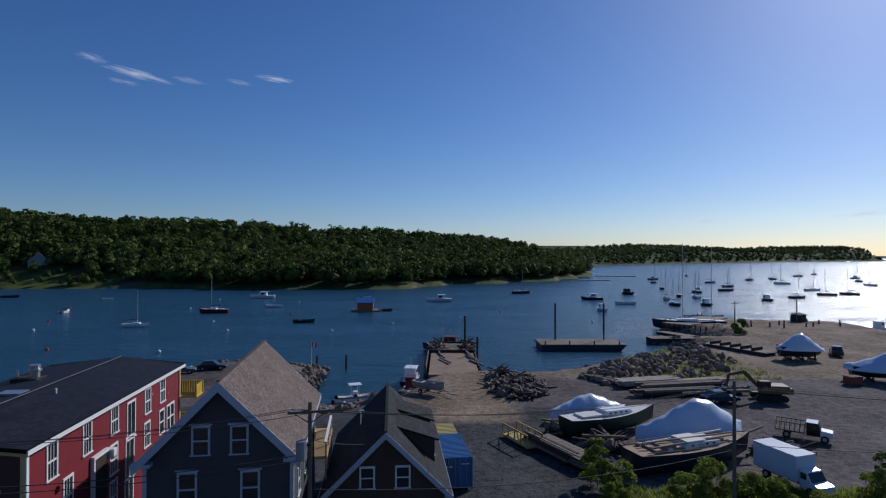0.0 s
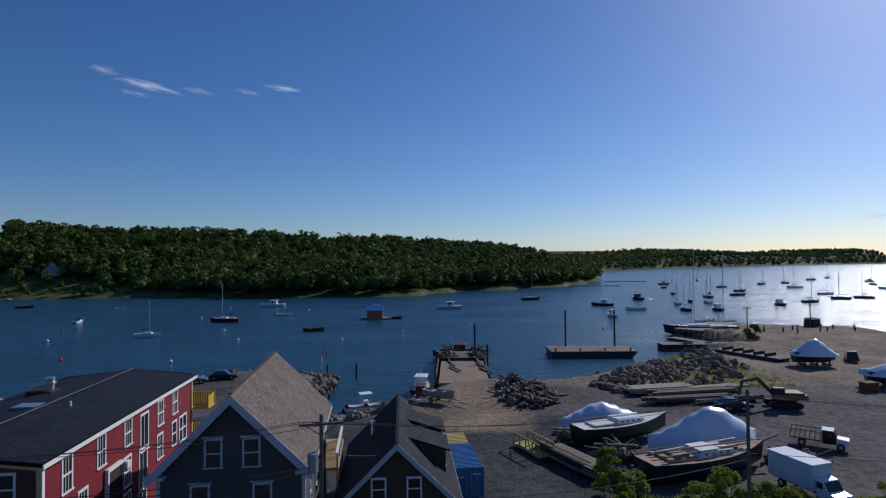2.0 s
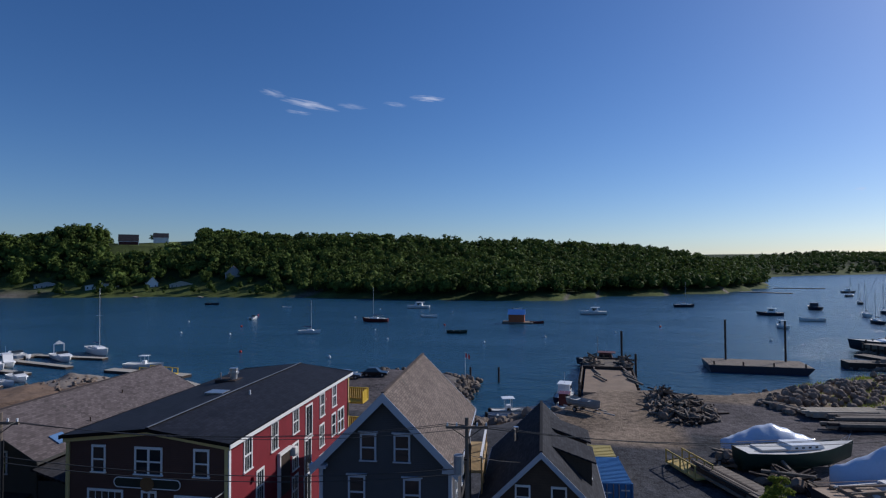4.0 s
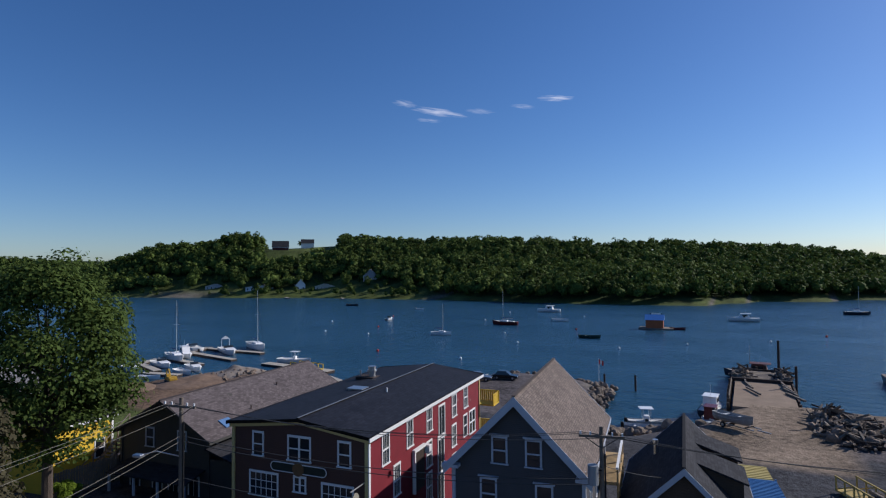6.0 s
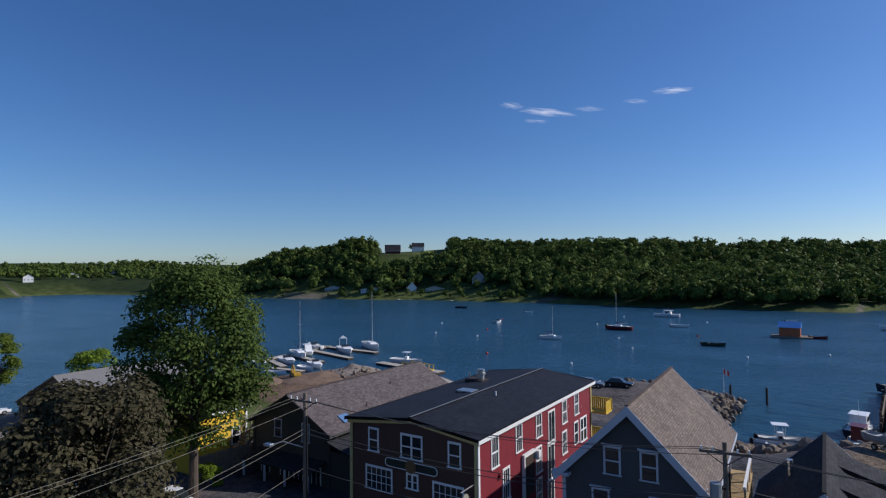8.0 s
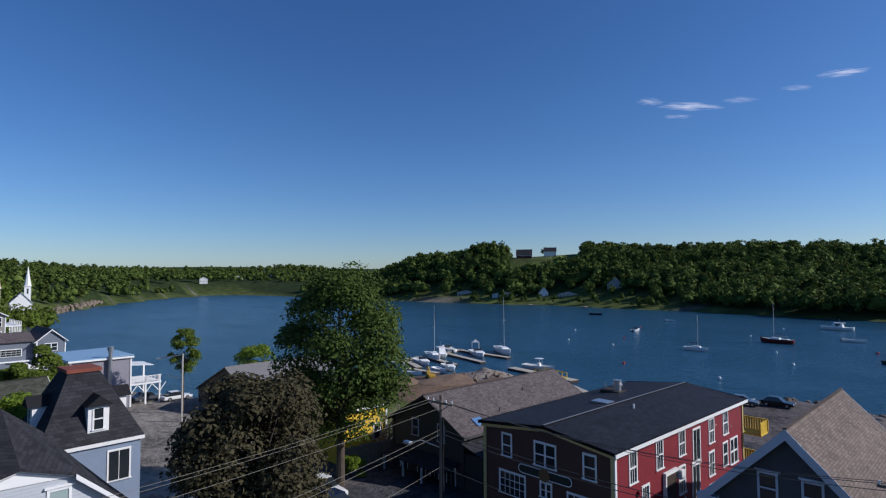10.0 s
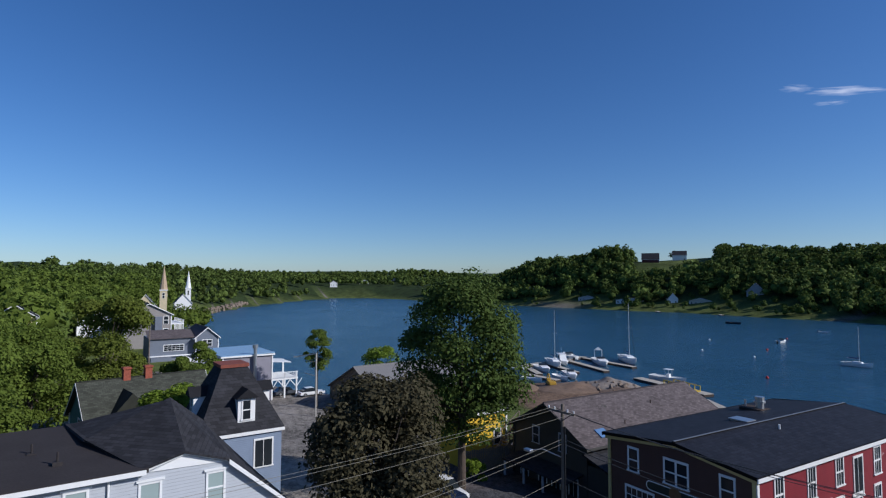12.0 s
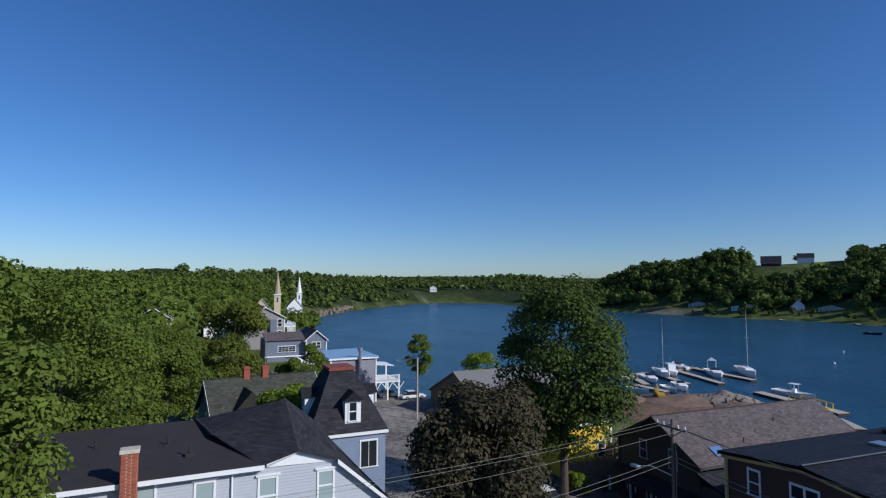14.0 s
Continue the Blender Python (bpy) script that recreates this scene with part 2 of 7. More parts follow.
def rod(p, q, r, bm=None, n=8, r2=None):
    own = bmesh.new()
    p, q = Vector(p), Vector(q)
    turn = (q - p).to_track_quat("Z", "Y").to_matrix().to_4x4()
    bmesh.ops.create_cone(own, cap_ends=True, segments=n, radius1=r, radius2=r if r2 is None else r2, depth=(q - p).length,
                          matrix=Matrix.Translation((p + q) / 2) @ turn)
    return join(own, bm)


def slab(corners, thick, bm=None):
    """A flat plate with these top corners, thickened downwards, with UV in metres (u along the first edge, v across)."""
    own = bmesh.new()
    c = [Vector(p) for p in corners]
    n = (c[1] - c[0]).cross(c[2] - c[0]).normalized()
    if n.z < 0:
        c.reverse()
        n = -n
    a, b = [own.verts.new(p) for p in c], [own.verts.new(p - n * thick) for p in c]
    own.faces.new(a)
    own.faces.new(b[::-1])
    k = len(c)
    for i in range(k):
        own.faces.new((a[i], b[i], b[(i + 1) % k], a[(i + 1) % k]))
    uv = own.loops.layers.uv.new("UVMap")
    h = Vector((-n.y, n.x, 0))
    h = h.normalized() if h.length > 1e-4 else Vector((1, 0, 0))
    v = n.cross(h)
    for f in own.faces:
        for lp in f.loops:
            lp[uv].uv = (lp.vert.co.dot(h), lp.vert.co.dot(v))
    return join(own, bm)


# ---- land and water ----
SHORE = [(600, -300), (160, 40), (112, 118), (114, 150), (112, 162), (98, 163), (79, 171), (60, 153), (69, 139), (64, 133), (49, 131.5), (49, 129.5),
         (58, 126), (50, 118), (42, 113), (30, 104), (22, 97), (17, 94), (7, 95), (-3, 93), (-7, 79), (-14, 70), (-20, 76), (-22, 99), (-40, 102),
         (-47, 84), (-60, 76), (-70, 82), (-88, 79), (-97, 66), (-96, 45), (-101, 26), (-112, 19), (-135, 9), (-170, 2), (-240, -2), (-300, -14),
         (-345, -14), (-360, 0), (-423, 16), (-540, 58), (-625, 102), (-705, 145), (-758, 196), (-745, 226), (-645, 256), (-510, 264), (-432, 280),
         (-386, 297), (-333, 307), (-300, 326), (-238, 326), (-189, 340), (-125, 324), (-60, 325), (-20, 335), (5, 376), (46, 403), (97, 448),
         (150, 560), (190, 760), (275, 985), (492, 1178), (868, 1448), (1136, 1578), (1300, 1650), (1700, 2600), (6000, 4200), (6000, -300)]


def shore_distance(X, Y):
    """Metres from the shoreline, positive on land."""
    d = np.full(X.shape, 1e9)
    inside = np.zeros(X.shape, bool)
    for (x1, y1), (x2, y2) in zip(SHORE, SHORE[1:] + SHORE[:1]):
        ex, ey = x2 - x1, y2 - y1
        t = np.clip(((X - x1) * ex + (Y - y1) * ey) / (ex * ex + ey * ey), 0, 1)
        d = np.minimum(d, np.hypot(X - x1 - t * ex, Y - y1 - t * ey))
        if y1 != y2:
            inside ^= ((y1 > Y) != (y2 > Y)) & (X < ex * (Y - y1) / ey + x1)
    return np.where(inside, -d, d)


HILLS = [(500, 1500, 420, 220, 21.0), (1000, 1800, 300, 180, 22.0), (1250, 1720, 180, 120, 15.0), (-900, 900, 420, 300, 20.0), (-1300, 300, 300, 420, 22.0), (-1000, -150, 380, 250, 22.0), (-600, -260, 240, 180, 8.0), (-330, -160, 160, 90, 6.0), (-2000, 900, 900, 900, 40.0), (0, 1700, 500, 500, 26.0), (128, 606, 60, 60, 0.0), (58, 556, 65, 65, 9.2), (0, 545, 65, 65, 8.9), (-56, 537, 66, 66, 11.6), (-110, 518, 66, 66, 13.6), (-160, 494, 66, 66, 10.4), (-209, 470, 66, 66, 15.3), (-262, 454, 66, 66, 10.9), (-323, 444, 70, 70, 16.9), (-398, 434, 74, 74, 25.5), (-417, 373, 30, 30, 17.4), (-449, 350, 40, 40, 10.5), (-502, 354, 50, 46, 22.0), (-629, 349, 60, 60, 2.0), (-927, 374, 90, 90, 11.4), (-949, -16, 45, 45, 8.9), (-880, -187, 70, 70, 15.9), (-850, -293, 90, 90, 0.0), (-794, -422, 120, 120, 0.0)]


def terrain(X, Y):
    d = shore_distance(X, Y)
    near = np.clip(d / 3.2, -1.2, 1) * 1.9
    far = (Y > 200) | (X < -300)
    z = np.where(d < 0, np.maximum(near, -2.5), near)
    up = np.clip((d - 6) / 48, 0, 1)
    hill = sum(h * np.exp(-((X - cx) / rx) ** 2 - ((Y - cy) / ry) ** 2) for cx, cy, rx, ry, h in HILLS)
    z = z + np.where(far, up * up * (3 - 2 * up) * hill + np.clip((d - 3) / 45, 0, 1) * 8, 0)
    # the town's ground climbs from the water to the street and up behind it
    town = np.clip((d - 30) / 60, 0, 1) * 3.0 + np.clip((-14 - Y) / 60, 0, 1) * 10
    z = z + np.where(~far & (d > 0) & (X < 0), town * np.clip((-X - 8) / 12, 0, 1), 0)
    return z


def axis(lo, hi, step, start, end, grow=1.16):
    mid = list(np.arange(lo, hi + 0.01, step))
    a, s = lo, step
    while a > start:
        s = min(s * grow, 60)
        a -= s
        mid.insert(0, a)
    a, s = hi, step
    while a < end:
        s = min(s * grow, 60)
        a += s
        mid.append(a)
    return np.array(mid)


def clearing(X, Y, d):
    """Lawns by the water below the farm, and the open field on the hill top."""
    lawn = (X < -195) & (X > -460) & (d < 36) & (Y < 420) & ((d < 20) | (np.sin(X * 0.11) + np.sin(X * 0.047 + d * 0.2) < 1.1))
    u, v = (X + 390) * 0.737 + (Y - 424) * 0.675, (Y - 424) * 0.737 - (X + 390) * 0.675
    field = (u / 37) ** 4 + (v / 67) ** 4 < 1
    return ~lawn & ~field


def build_land():
    gx, gy = axis(-130, 125, 2.0, -2600, 3000), axis(-20, 175, 2.0, -900, 3200)
    X, Y = np.meshgrid(gx, gy)
    Z = terrain(X, Y)
    d = shore_distance(X, Y)
    rng = np.random.RandomState(3)
    Z = Z + np.where(d > 4, rng.uniform(-0.06, 0.06, Z.shape), 0)
    nx, ny = len(gx), len(gy)
    verts = np.stack([X, Y, Z], -1).reshape(-1, 3)
    i = np.arange(nx * ny).reshape(ny, nx)
    faces = np.stack([i[:-1, :-1], i[:-1, 1:], i[1:, 1:], i[1:, :-1]], -1).reshape(-1, 4)
    me = mesh_of("ground", verts.tolist(), faces.tolist(), GROUND, True)
    gravel, asphalt, grass, earth, rock = (0.105, 0.092, 0.092), (0.055, 0.055, 0.06), (0.085, 0.105, 0.03), (0.15, 0.1, 0.068), (0.16, 0.14, 0.12)
    col = np.zeros((ny, nx, 4))
    col[...] = (*grass, 1)
    # forest floor, with the dark between sparse crowns put into the ground colour
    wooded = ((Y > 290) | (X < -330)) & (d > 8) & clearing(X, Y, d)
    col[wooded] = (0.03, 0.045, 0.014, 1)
    yard = (X > -60) & (Y < 180) & (Y > -30)
    col[yard] = (*gravel, 1)
    col[(X > -45) & (X < 13) & (Y < 70) & (Y > 14)] = (*asphalt, 1)
    col[(X < -60) & (X > -98) & (Y > 48) & (Y < 85)] = (*earth, 1)
    col[(X < -60) & (X > -140) & (Y < 30) & (Y > -20)] = (0.22, 0.2, 0.18, 1)
    col[(X < -46) & (X > -66) & (Y < 22) & (Y > 4)] = (0.27, 0.24, 0.2, 1)
    col[(X > 14) & (X < 45) & (Y < 44)] = (*grass, 1)
    col[(X > 6) & (X < 110) & (Y > 84) & (Y < 180)] = (0.2, 0.155, 0.115, 1)
    col[(X > -3 + 2 * np.sin(Y / 7)) & (X < 8 + 2 * np.sin(Y / 5)) & (Y > 62) & (Y < 96)] = (0.21, 0.16, 0.115, 1)
    col[(d > 0) & (d < 2.5)] = (*rock, 1)
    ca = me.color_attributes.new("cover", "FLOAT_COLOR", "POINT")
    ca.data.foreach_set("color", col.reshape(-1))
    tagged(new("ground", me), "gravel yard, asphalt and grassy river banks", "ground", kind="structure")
    w = mesh_of("water", [(-2600, -900, 0), (7000, -900, 0), (7000, 4900, 0), (-2600, 4900, 0)], [(0, 1, 2, 3)], WATER)
    tagged(new("water", w), "calm dark blue tidal river water", "water", kind="structure")


build_land()


def gz(x, y):
    return float(terrain(np.array([x]), np.array([y]))[0])


# ---- woods on the far banks ----
def icosphere(sub):
    bm = bmesh.new()
    bmesh.ops.create_icosphere(bm, subdivisions=sub, radius=1.0)
    v = np.array([p.co[:] for p in bm.verts])
    f = np.array([[p.index for p in q.verts] for q in bm.faces])
    bm.free()
    return v, f


def woods(name, spots, material, label, sprays=150, seed=1, size=0.2, lobes=9):
    """Crowns of loose leaf sprays set round several lobes over a dark lumpy heart, joined into one mesh."""
    rng = np.random.RandomState(seed)
    S = np.array(spots)
    n = len(S)
    v0, f0 = icosphere(1)
    # hearts
    H = v0[None] * (1 + rng.normal(0, 0.12, (n, len(v0), 1)))
    H = H * np.stack([S[:, 4] * 0.66, S[:, 4] * 0.66, S[:, 3] * 0.3], 1)[:, None] + (S[:, :3] + np.stack([S[:, 3] * 0, S[:, 3] * 0, S[:, 3] * 0.52], 1))[:, None]
    HF = (f0[None] + (np.arange(n) * len(v0))[:, None, None]).reshape(-1, 3)
    # lobes of every crown, the first at its top
    a, e = rng.uniform(0, 6.283, (n, lobes)), rng.uniform(-0.75, 0.85, (n, lobes))
    out = np.sqrt(1 - e * e) * rng.uniform(0.45, 0.8, (n, lobes))
    e[:, 0], out[:, 0] = 0.95, 0.1
    C = np.stack([np.cos(a) * out * S[:, 4:5], np.sin(a) * out * S[:, 4:5], S[:, 3:4] * (0.56 + 0.32 * e)], 2) + S[:, None, :3]
    Rl = S[:, 4:5] * rng.uniform(0.26, 0.48, (n, lobes))
    k = rng.randint(0, lobes, (n, sprays))
    row = np.arange(n)[:, None]
    d = rng.normal(size=(n, sprays, 3))
    d /= np.linalg.norm(d, axis=2)[..., None]
    d[..., 2] = np.where(d[..., 2] < -0.35, -d[..., 2], d[..., 2])
    P = C[row, k] + d * (Rl[row, k] * rng.uniform(0.7, 1.12, (n, sprays)))[..., None]
    nrm = d + rng.normal(0, 0.42, d.shape)
    nrm /= np.linalg.norm(nrm, axis=2)[..., None]
    t1 = np.cross(nrm, rng.normal(size=d.shape))
    t1 /= np.linalg.norm(t1, axis=2)[..., None]
    t2 = np.cross(nrm, t1)
    s = (S[:, 4:5] * size * rng.uniform(0.55, 1.3, (n, sprays)))[..., None]
    L = np.stack([P + t1 * s, P - t1 * s * 0.6 + t2 * s * 0.8, P - t1 * s * 0.5 - t2 * s * 0.8], 2).reshape(-1, 3)
    V = np.concatenate([H.reshape(-1, 3), L])
    F = np.concatenate([HF, n * len(v0) + np.arange(len(L)).reshape(-1, 3)])
    me = bpy.data.meshes.new(name)
    me.vertices.add(len(V))
    me.vertices.foreach_set("co", V.reshape(-1))
    me.loops.add(len(F) * 3)
    me.loops.foreach_set("vertex_index", F.reshape(-1))
    me.polygons.add(len(F))
    me.polygons.foreach_set("loop_start", np.arange(len(F)) * 3)
    me.polygons.foreach_set("loop_total", np.full(len(F), 3))
    me.update(calc_edges=True)
    me.materials.append(material)
    return tagged(new(name, me), label, "woods", kind="stuff")


def wood_spots(n, x0, x1, y0, y1, hmin, hmax, keep, seed, dmin=5, dmax=170):
    rng = np.random.RandomState(seed)
    X, Y = rng.uniform(x0, x1, n), rng.uniform(y0, y1, n)
    d, Z = shore_distance(X, Y), terrain(X, Y)
    ok = (d > dmin) & (d < dmax) & keep(X, Y, d)
    hs = rng.uniform(hmin, hmax, n)
    return [(x, y, z - 0.5, h, h * rng.uniform(0.36, 0.56)) for x, y, z, h, o in zip(X, Y, Z, hs, ok) if o]


woods("far_woods", wood_spots(12500, -575, 190, 255, 660, 6, 13, clearing, 5), FOREST, "dense green deciduous woods on the far river bank", 120)
woods("lawn_trees", [(x, y, gz(x, y) - 0.4, h, h * 0.45) for x, y, h in ((-262, 336, 8), (-222, 352, 11), (-240, 362, 13), (-205, 356, 10), (-276, 348, 13), (-213, 346, 6),
      (-230, 344, 5), (-258, 352, 9), (-196, 352, 8), (-330, 330, 9), (-300, 356, 10), (-318, 350, 11), (-345, 340, 10), (-358, 318, 14), (-372, 330, 9), (-404, 308, 15), (-412, 318, 14), (-428, 300, 12),
      (-420, 330, 13), (-440, 318, 12), (-246, 338, 4), (-268, 332, 3), (-296, 330, 3), (-322, 322, 4), (-397, 431, 10), (-342, 452, 11), (-336, 436, 8), (-352, 448, 7))],
      LEAF_DARK, "broad green trees on the far bank lawns", 340, 9, 0.13, 14)
woods("shore_bushes", wood_spots(520, -465, -195, 285, 420, 2.5, 7, lambda X, Y, d: (d < 9) | (np.sin(X * 0.2) > 0.35) & (d < 34), 21, 2, 34), LEAF_DARK, "bushes and small trees along the far lawns", 130, 22, 0.2)
woods("headland_woods", wood_spots(17000, 100, 1500, 480, 2100, 7, 12, lambda X, Y, d: d > 6, 6, 4, 230), FOREST, "dark wooded headlands down the river", 34, 2, 0.34)
woods("upriver_woods", wood_spots(13000, -1500, -150, -520, 900, 6, 13, lambda X, Y, d: clearing(X, Y, d) & ~((X > -300) & (Y > -30)) & ((d > 11) | (X < -560) & (Y > 250)) & ~((X < -640) & (Y > 150) & (d < 52)), 7, 6, 330), FOREST, "green wooded hills behind the upper river", 80, 3, 0.26)
woods("church_trees", wood_spots(2100, -470, -120, -260, -8, 7, 14, lambda X, Y, d: (d > 13) & ~((X > -278) & (X < -240) & (Y > -24)) & ~((X > -205) & (Y > -34)), 8, 6, 260), LEAF, "full green trees round the churches", 240, 4, 0.16, 14)
woods("church_trees", [(x, y, gz(x, y) - 0.4, h, h * 0.46) for x, y, h in ((-232, -8, 9), (-238, -16, 11), (-246, -2, 8), (-225, -22, 10), (-300, -2, 13), (-296, 4, 13), (-304, 9, 12), (-290, -8, 13), (-298, -14, 14), (-294, 0, 12), (-299, 6, 12), (-218, -33, 12), (-330, 6, 9))],
      LEAF, "green trees standing before the churches", 420, 14, 0.12, 14)


# ---- buildings ----
FACES = {"front": lambda W, L: Matrix.Identity(4), "right": lambda W, L: pose(W, 0, 0, 0, 0, 90),
         "left": lambda W, L: pose(0, L, 0, 0, 0, -90), "back": lambda W, L: pose(W, L, 0, 0, 0, 180)}
WINDOWS = {}


def window(parent, m, u, z, w, h, trim=None, style="sash", head=False, glass=None):
    """A trimmed window on a wall's face: m is the face, u and z the middle of its foot."""
    trim, glass = trim or WHITE, glass or GLASS
    key = (round(w, 2), round(h, 2), trim.name, style, head, glass.name)
    if key not in WINDOWS:
        t, bm = 0.11, bmesh.new()
        box((-w / 2 - t, -0.05, 0), (-w / 2, 0.02, h), bm)
        box((w / 2, -0.05, 0), (w / 2 + t, 0.02, h), bm)
        box((-w / 2 - t, -0.055, h), (w / 2 + t, 0.02, h + t + 0.03), bm)
        if head:
            box((-w / 2 - t - 0.1, -0.12, h + t + 0.03), (w / 2 + t + 0.1, 0.02, h + t + 0.12), bm)
        bars = bmesh.new()
        if style in ("sash", "grid", "double"):
            box((-w / 2, -0.035, h * 0.47), (w / 2, 0.01, h * 0.53), bars)
        for k in range(1, {"sash": 1, "grid": 3, "double": 2, "multi": 5, "door": 2, "plain": 1}[style]):
            x = -w / 2 + w * k / {"grid": 3, "double": 2, "multi": 5, "door": 2}[style]
            wd = 0.07 if style == "double" else 0.018
            box((x - wd, -0.03, 0), (x + wd, 0.01, h), bars)
        if style == "multi":
            for k in (1, 2):
                box((-w / 2, -0.03, h * k / 3 - 0.02), (w / 2, 0.01, h * k / 3 + 0.02), bars)
        frame_me = bpy.data.meshes.new("window")
        bm.to_mesh(frame_me)
        bm.free()
        frame_me.materials.append(trim)
        pane_me = mesh_of("pane", [(-w / 2, -0.012, 0), (w / 2, -0.012, 0), (w / 2, -0.012, h), (-w / 2, -0.012, h)], [(0, 1, 2, 3)], glass)
        bm = box((-w / 2 - t - 0.05, -0.1, -0.07), (w / 2 + t + 0.05, 0.02, 0))
        sill_me = bpy.data.meshes.new("sill")
        bm.to_mesh(sill_me)
        bm.free()
        sill_me.materials.append(trim)
        bar_me = bpy.data.meshes.new("sash_bar")
        bars.to_mesh(bar_me)
        bars.free()
        bar_me.materials.append(trim)
        WINDOWS[key] = (frame_me, pane_me, sill_me, bar_me)
    fm, pm, sm, gm = WINDOWS[key]
    win = new("window", fm)
    win.parent = parent
    win.matrix_local = m @ Matrix.Translation((u, 0, z))
    for nm, me in (("pane", pm), ("sill", sm), ("sash_bar", gm)):
        if not len(me.vertices):
            continue
        o = new(nm, me)
        o.parent = win
    return win


def gable_house(name, x, y, yaw, W, L, base, eave, ridge, wall, roof, trim, label, over=0.35, top=0.5, category="house", front=None, corner=0.14, fascia=None, rake=0.2):
    """A house whose gable faces its local -y; top: where the ridge stands across the front."""
    ob = thing(name, pose(x, y, 0, 0, 0, yaw), label, category)
    a = W * top
    part("wall", prism([(0, base), (W, base), (W, eave), (a, ridge), (0, eave)], "y", 0, L), front or wall, ob)
    if front:
        part("side_wall", box((W - 0.01, 0.012, base), (W + 0.02, L, eave)), wall, ob)
    for side, xe in (("left", 0.0), ("right", W)):
        sl = (ridge - eave) / abs(a - xe)
        xo = xe - over if side == "left" else xe + over
        zo = eave - over * sl + 0.06
        part("roof", slab([(xo, -over, zo), (a, -over, ridge + 0.06), (a, L + over, ridge + 0.06), (xo, L + over, zo)], 0.16), roof, ob)
        for yy in (-over - 0.035, L + over):
            part("rake_board", prism([(xo, zo + 0.05 - rake), (a, ridge + 0.05 - rake), (a, ridge + 0.05), (xo, zo + 0.05)], "y", yy, yy + 0.035), fascia or trim, ob)
        part("fascia", box((xo - 0.03 if side == "left" else xo, -over, zo - 0.2), (xo if side == "left" else xo + 0.03, L + over, zo + 0.03)), fascia or trim, ob)
    for cx in (0, W):
        for cy in (0, L):
            part("corner_board", box((cx - corner / 2 - 0.03, cy - corner / 2 - 0.03, base), (cx + corner / 2 + 0.03, cy + corner / 2 + 0.03, eave - 0.02)), trim, ob)
    part("ridge_cap", box((a - 0.1, -over, ridge + 0.04), (a + 0.1, L + over, ridge + 0.11)), roof, ob)
    return ob


FRONT = Matrix.Identity(4)
# the dark blue house with the weathered roof
bh = gable_house("house", -15.65, 29.4, 8, 7.5, 12.9, 2.0, 10.25, 14.05, NAVY, SHINGLE_TAN, GREYTRIM, "dark blue-grey clapboard house with weathered shingle roof", 0.5, rake=0.55)
for u, z, w, h in ((2.78, 10.15, 0.74, 1.42), (4.75, 10.13, 0.74, 1.42), (2.1, 7.5, 0.8, 1.65), (5.32, 7.45, 0.8, 1.65), (2.1, 4.1, 0.8, 1.6), (5.32, 4.1, 0.8, 1.6)):
    window(bh, FRONT, u, z, w, h, GREYTRIM, "sash", True)
for cx in (-0.1, 7.6):
    part("eave_return", box((cx - 0.5, -0.5, 9.72), (cx + 0.5, 0.05, 9.9)), GREYTRIM, bh)
for yy in (3.0, 6.5, 10.0):
    window(bh, FACES["right"](7.5, 12.9), yy, 6.6, 0.8, 1.5, WHITE)
bm = box((7.54, 7.2, 7.0), (8.9, 13.4, 7.2))
for yy in (7.3, 9.4, 11.4, 13.3):
    box((8.75, yy - 0.06, 2), (8.87, yy + 0.06, 8.1), bm)
part("side_deck", bm, mat("new_timber", (0.42, 0.29, 0.14), 0.8, 0, 0.2, 2), bh, "pale timber side balcony")
bm = box((8.7, 7.2, 8.05), (8.86, 13.4, 8.18))
for k in range(24):
    box((8.75, 7.3 + k * 0.26, 7.2), (8.8, 7.36 + k * 0.26, 8.1), bm)
part("railing", bm, WHITE, bh)

# the dark shingled house with shed dormers
SHAKE = wave_mat("brown_wood_shakes", (0.075, 0.05, 0.035), 0.16, "Z", vary=0.35)
dk = gable_house("house", -7.5, 35.3, 5.3, 7.7, 12.4, 2.0, 5.75, 9.55, SHAKE, SHINGLE_DARK, GREYTRIM, "low brown shingled house with charcoal roof and dormers", 0.4, rake=0.42)
for u in (2.67, 4.92):
    window(dk, FRONT, u, 5.98, 0.76, 1.25, WHITE)
    window(dk, FRONT, u, 2.9, 0.76, 1.4, WHITE)
for y0, y1 in ((3.2, 6.2), (7.6, 10.4)):
    bm = prism([(4.7, 8.75), (7.2, 7.9), (7.2, 6.3), (4.7, 6.0)], "y", y0, y1)
    d = part("dormer", bm, SHAKE, dk)
    part("dormer_roof", slab([(4.4, y0 - 0.2, 8.98), (7.5, y0 - 0.2, 7.95), (7.5, y1 + 0.2, 7.95), (4.4, y1 + 0.2, 8.98)], 0.12), SHINGLE_DARK, d)
    window(dk, pose(7.2, 0, 0, 0, 0, 90), (y0 + y1) / 2, 6.5, 1.2, 0.9, WHITE, "plain")
bm = rod((1.9, 8.0, 7.0), (1.9, 8.0, 8.5), 0.13)
rod((1.9, 8.0, 8.5), (1.9, 8.0, 8.7), 0.2, bm)
STEEL = mat("galvanised_steel", (0.55, 0.56, 0.57), 0.35, 0.9, 0.15, 4, 0.05)
part("flue", bm, STEEL, dk, "short galvanised flue pipe")

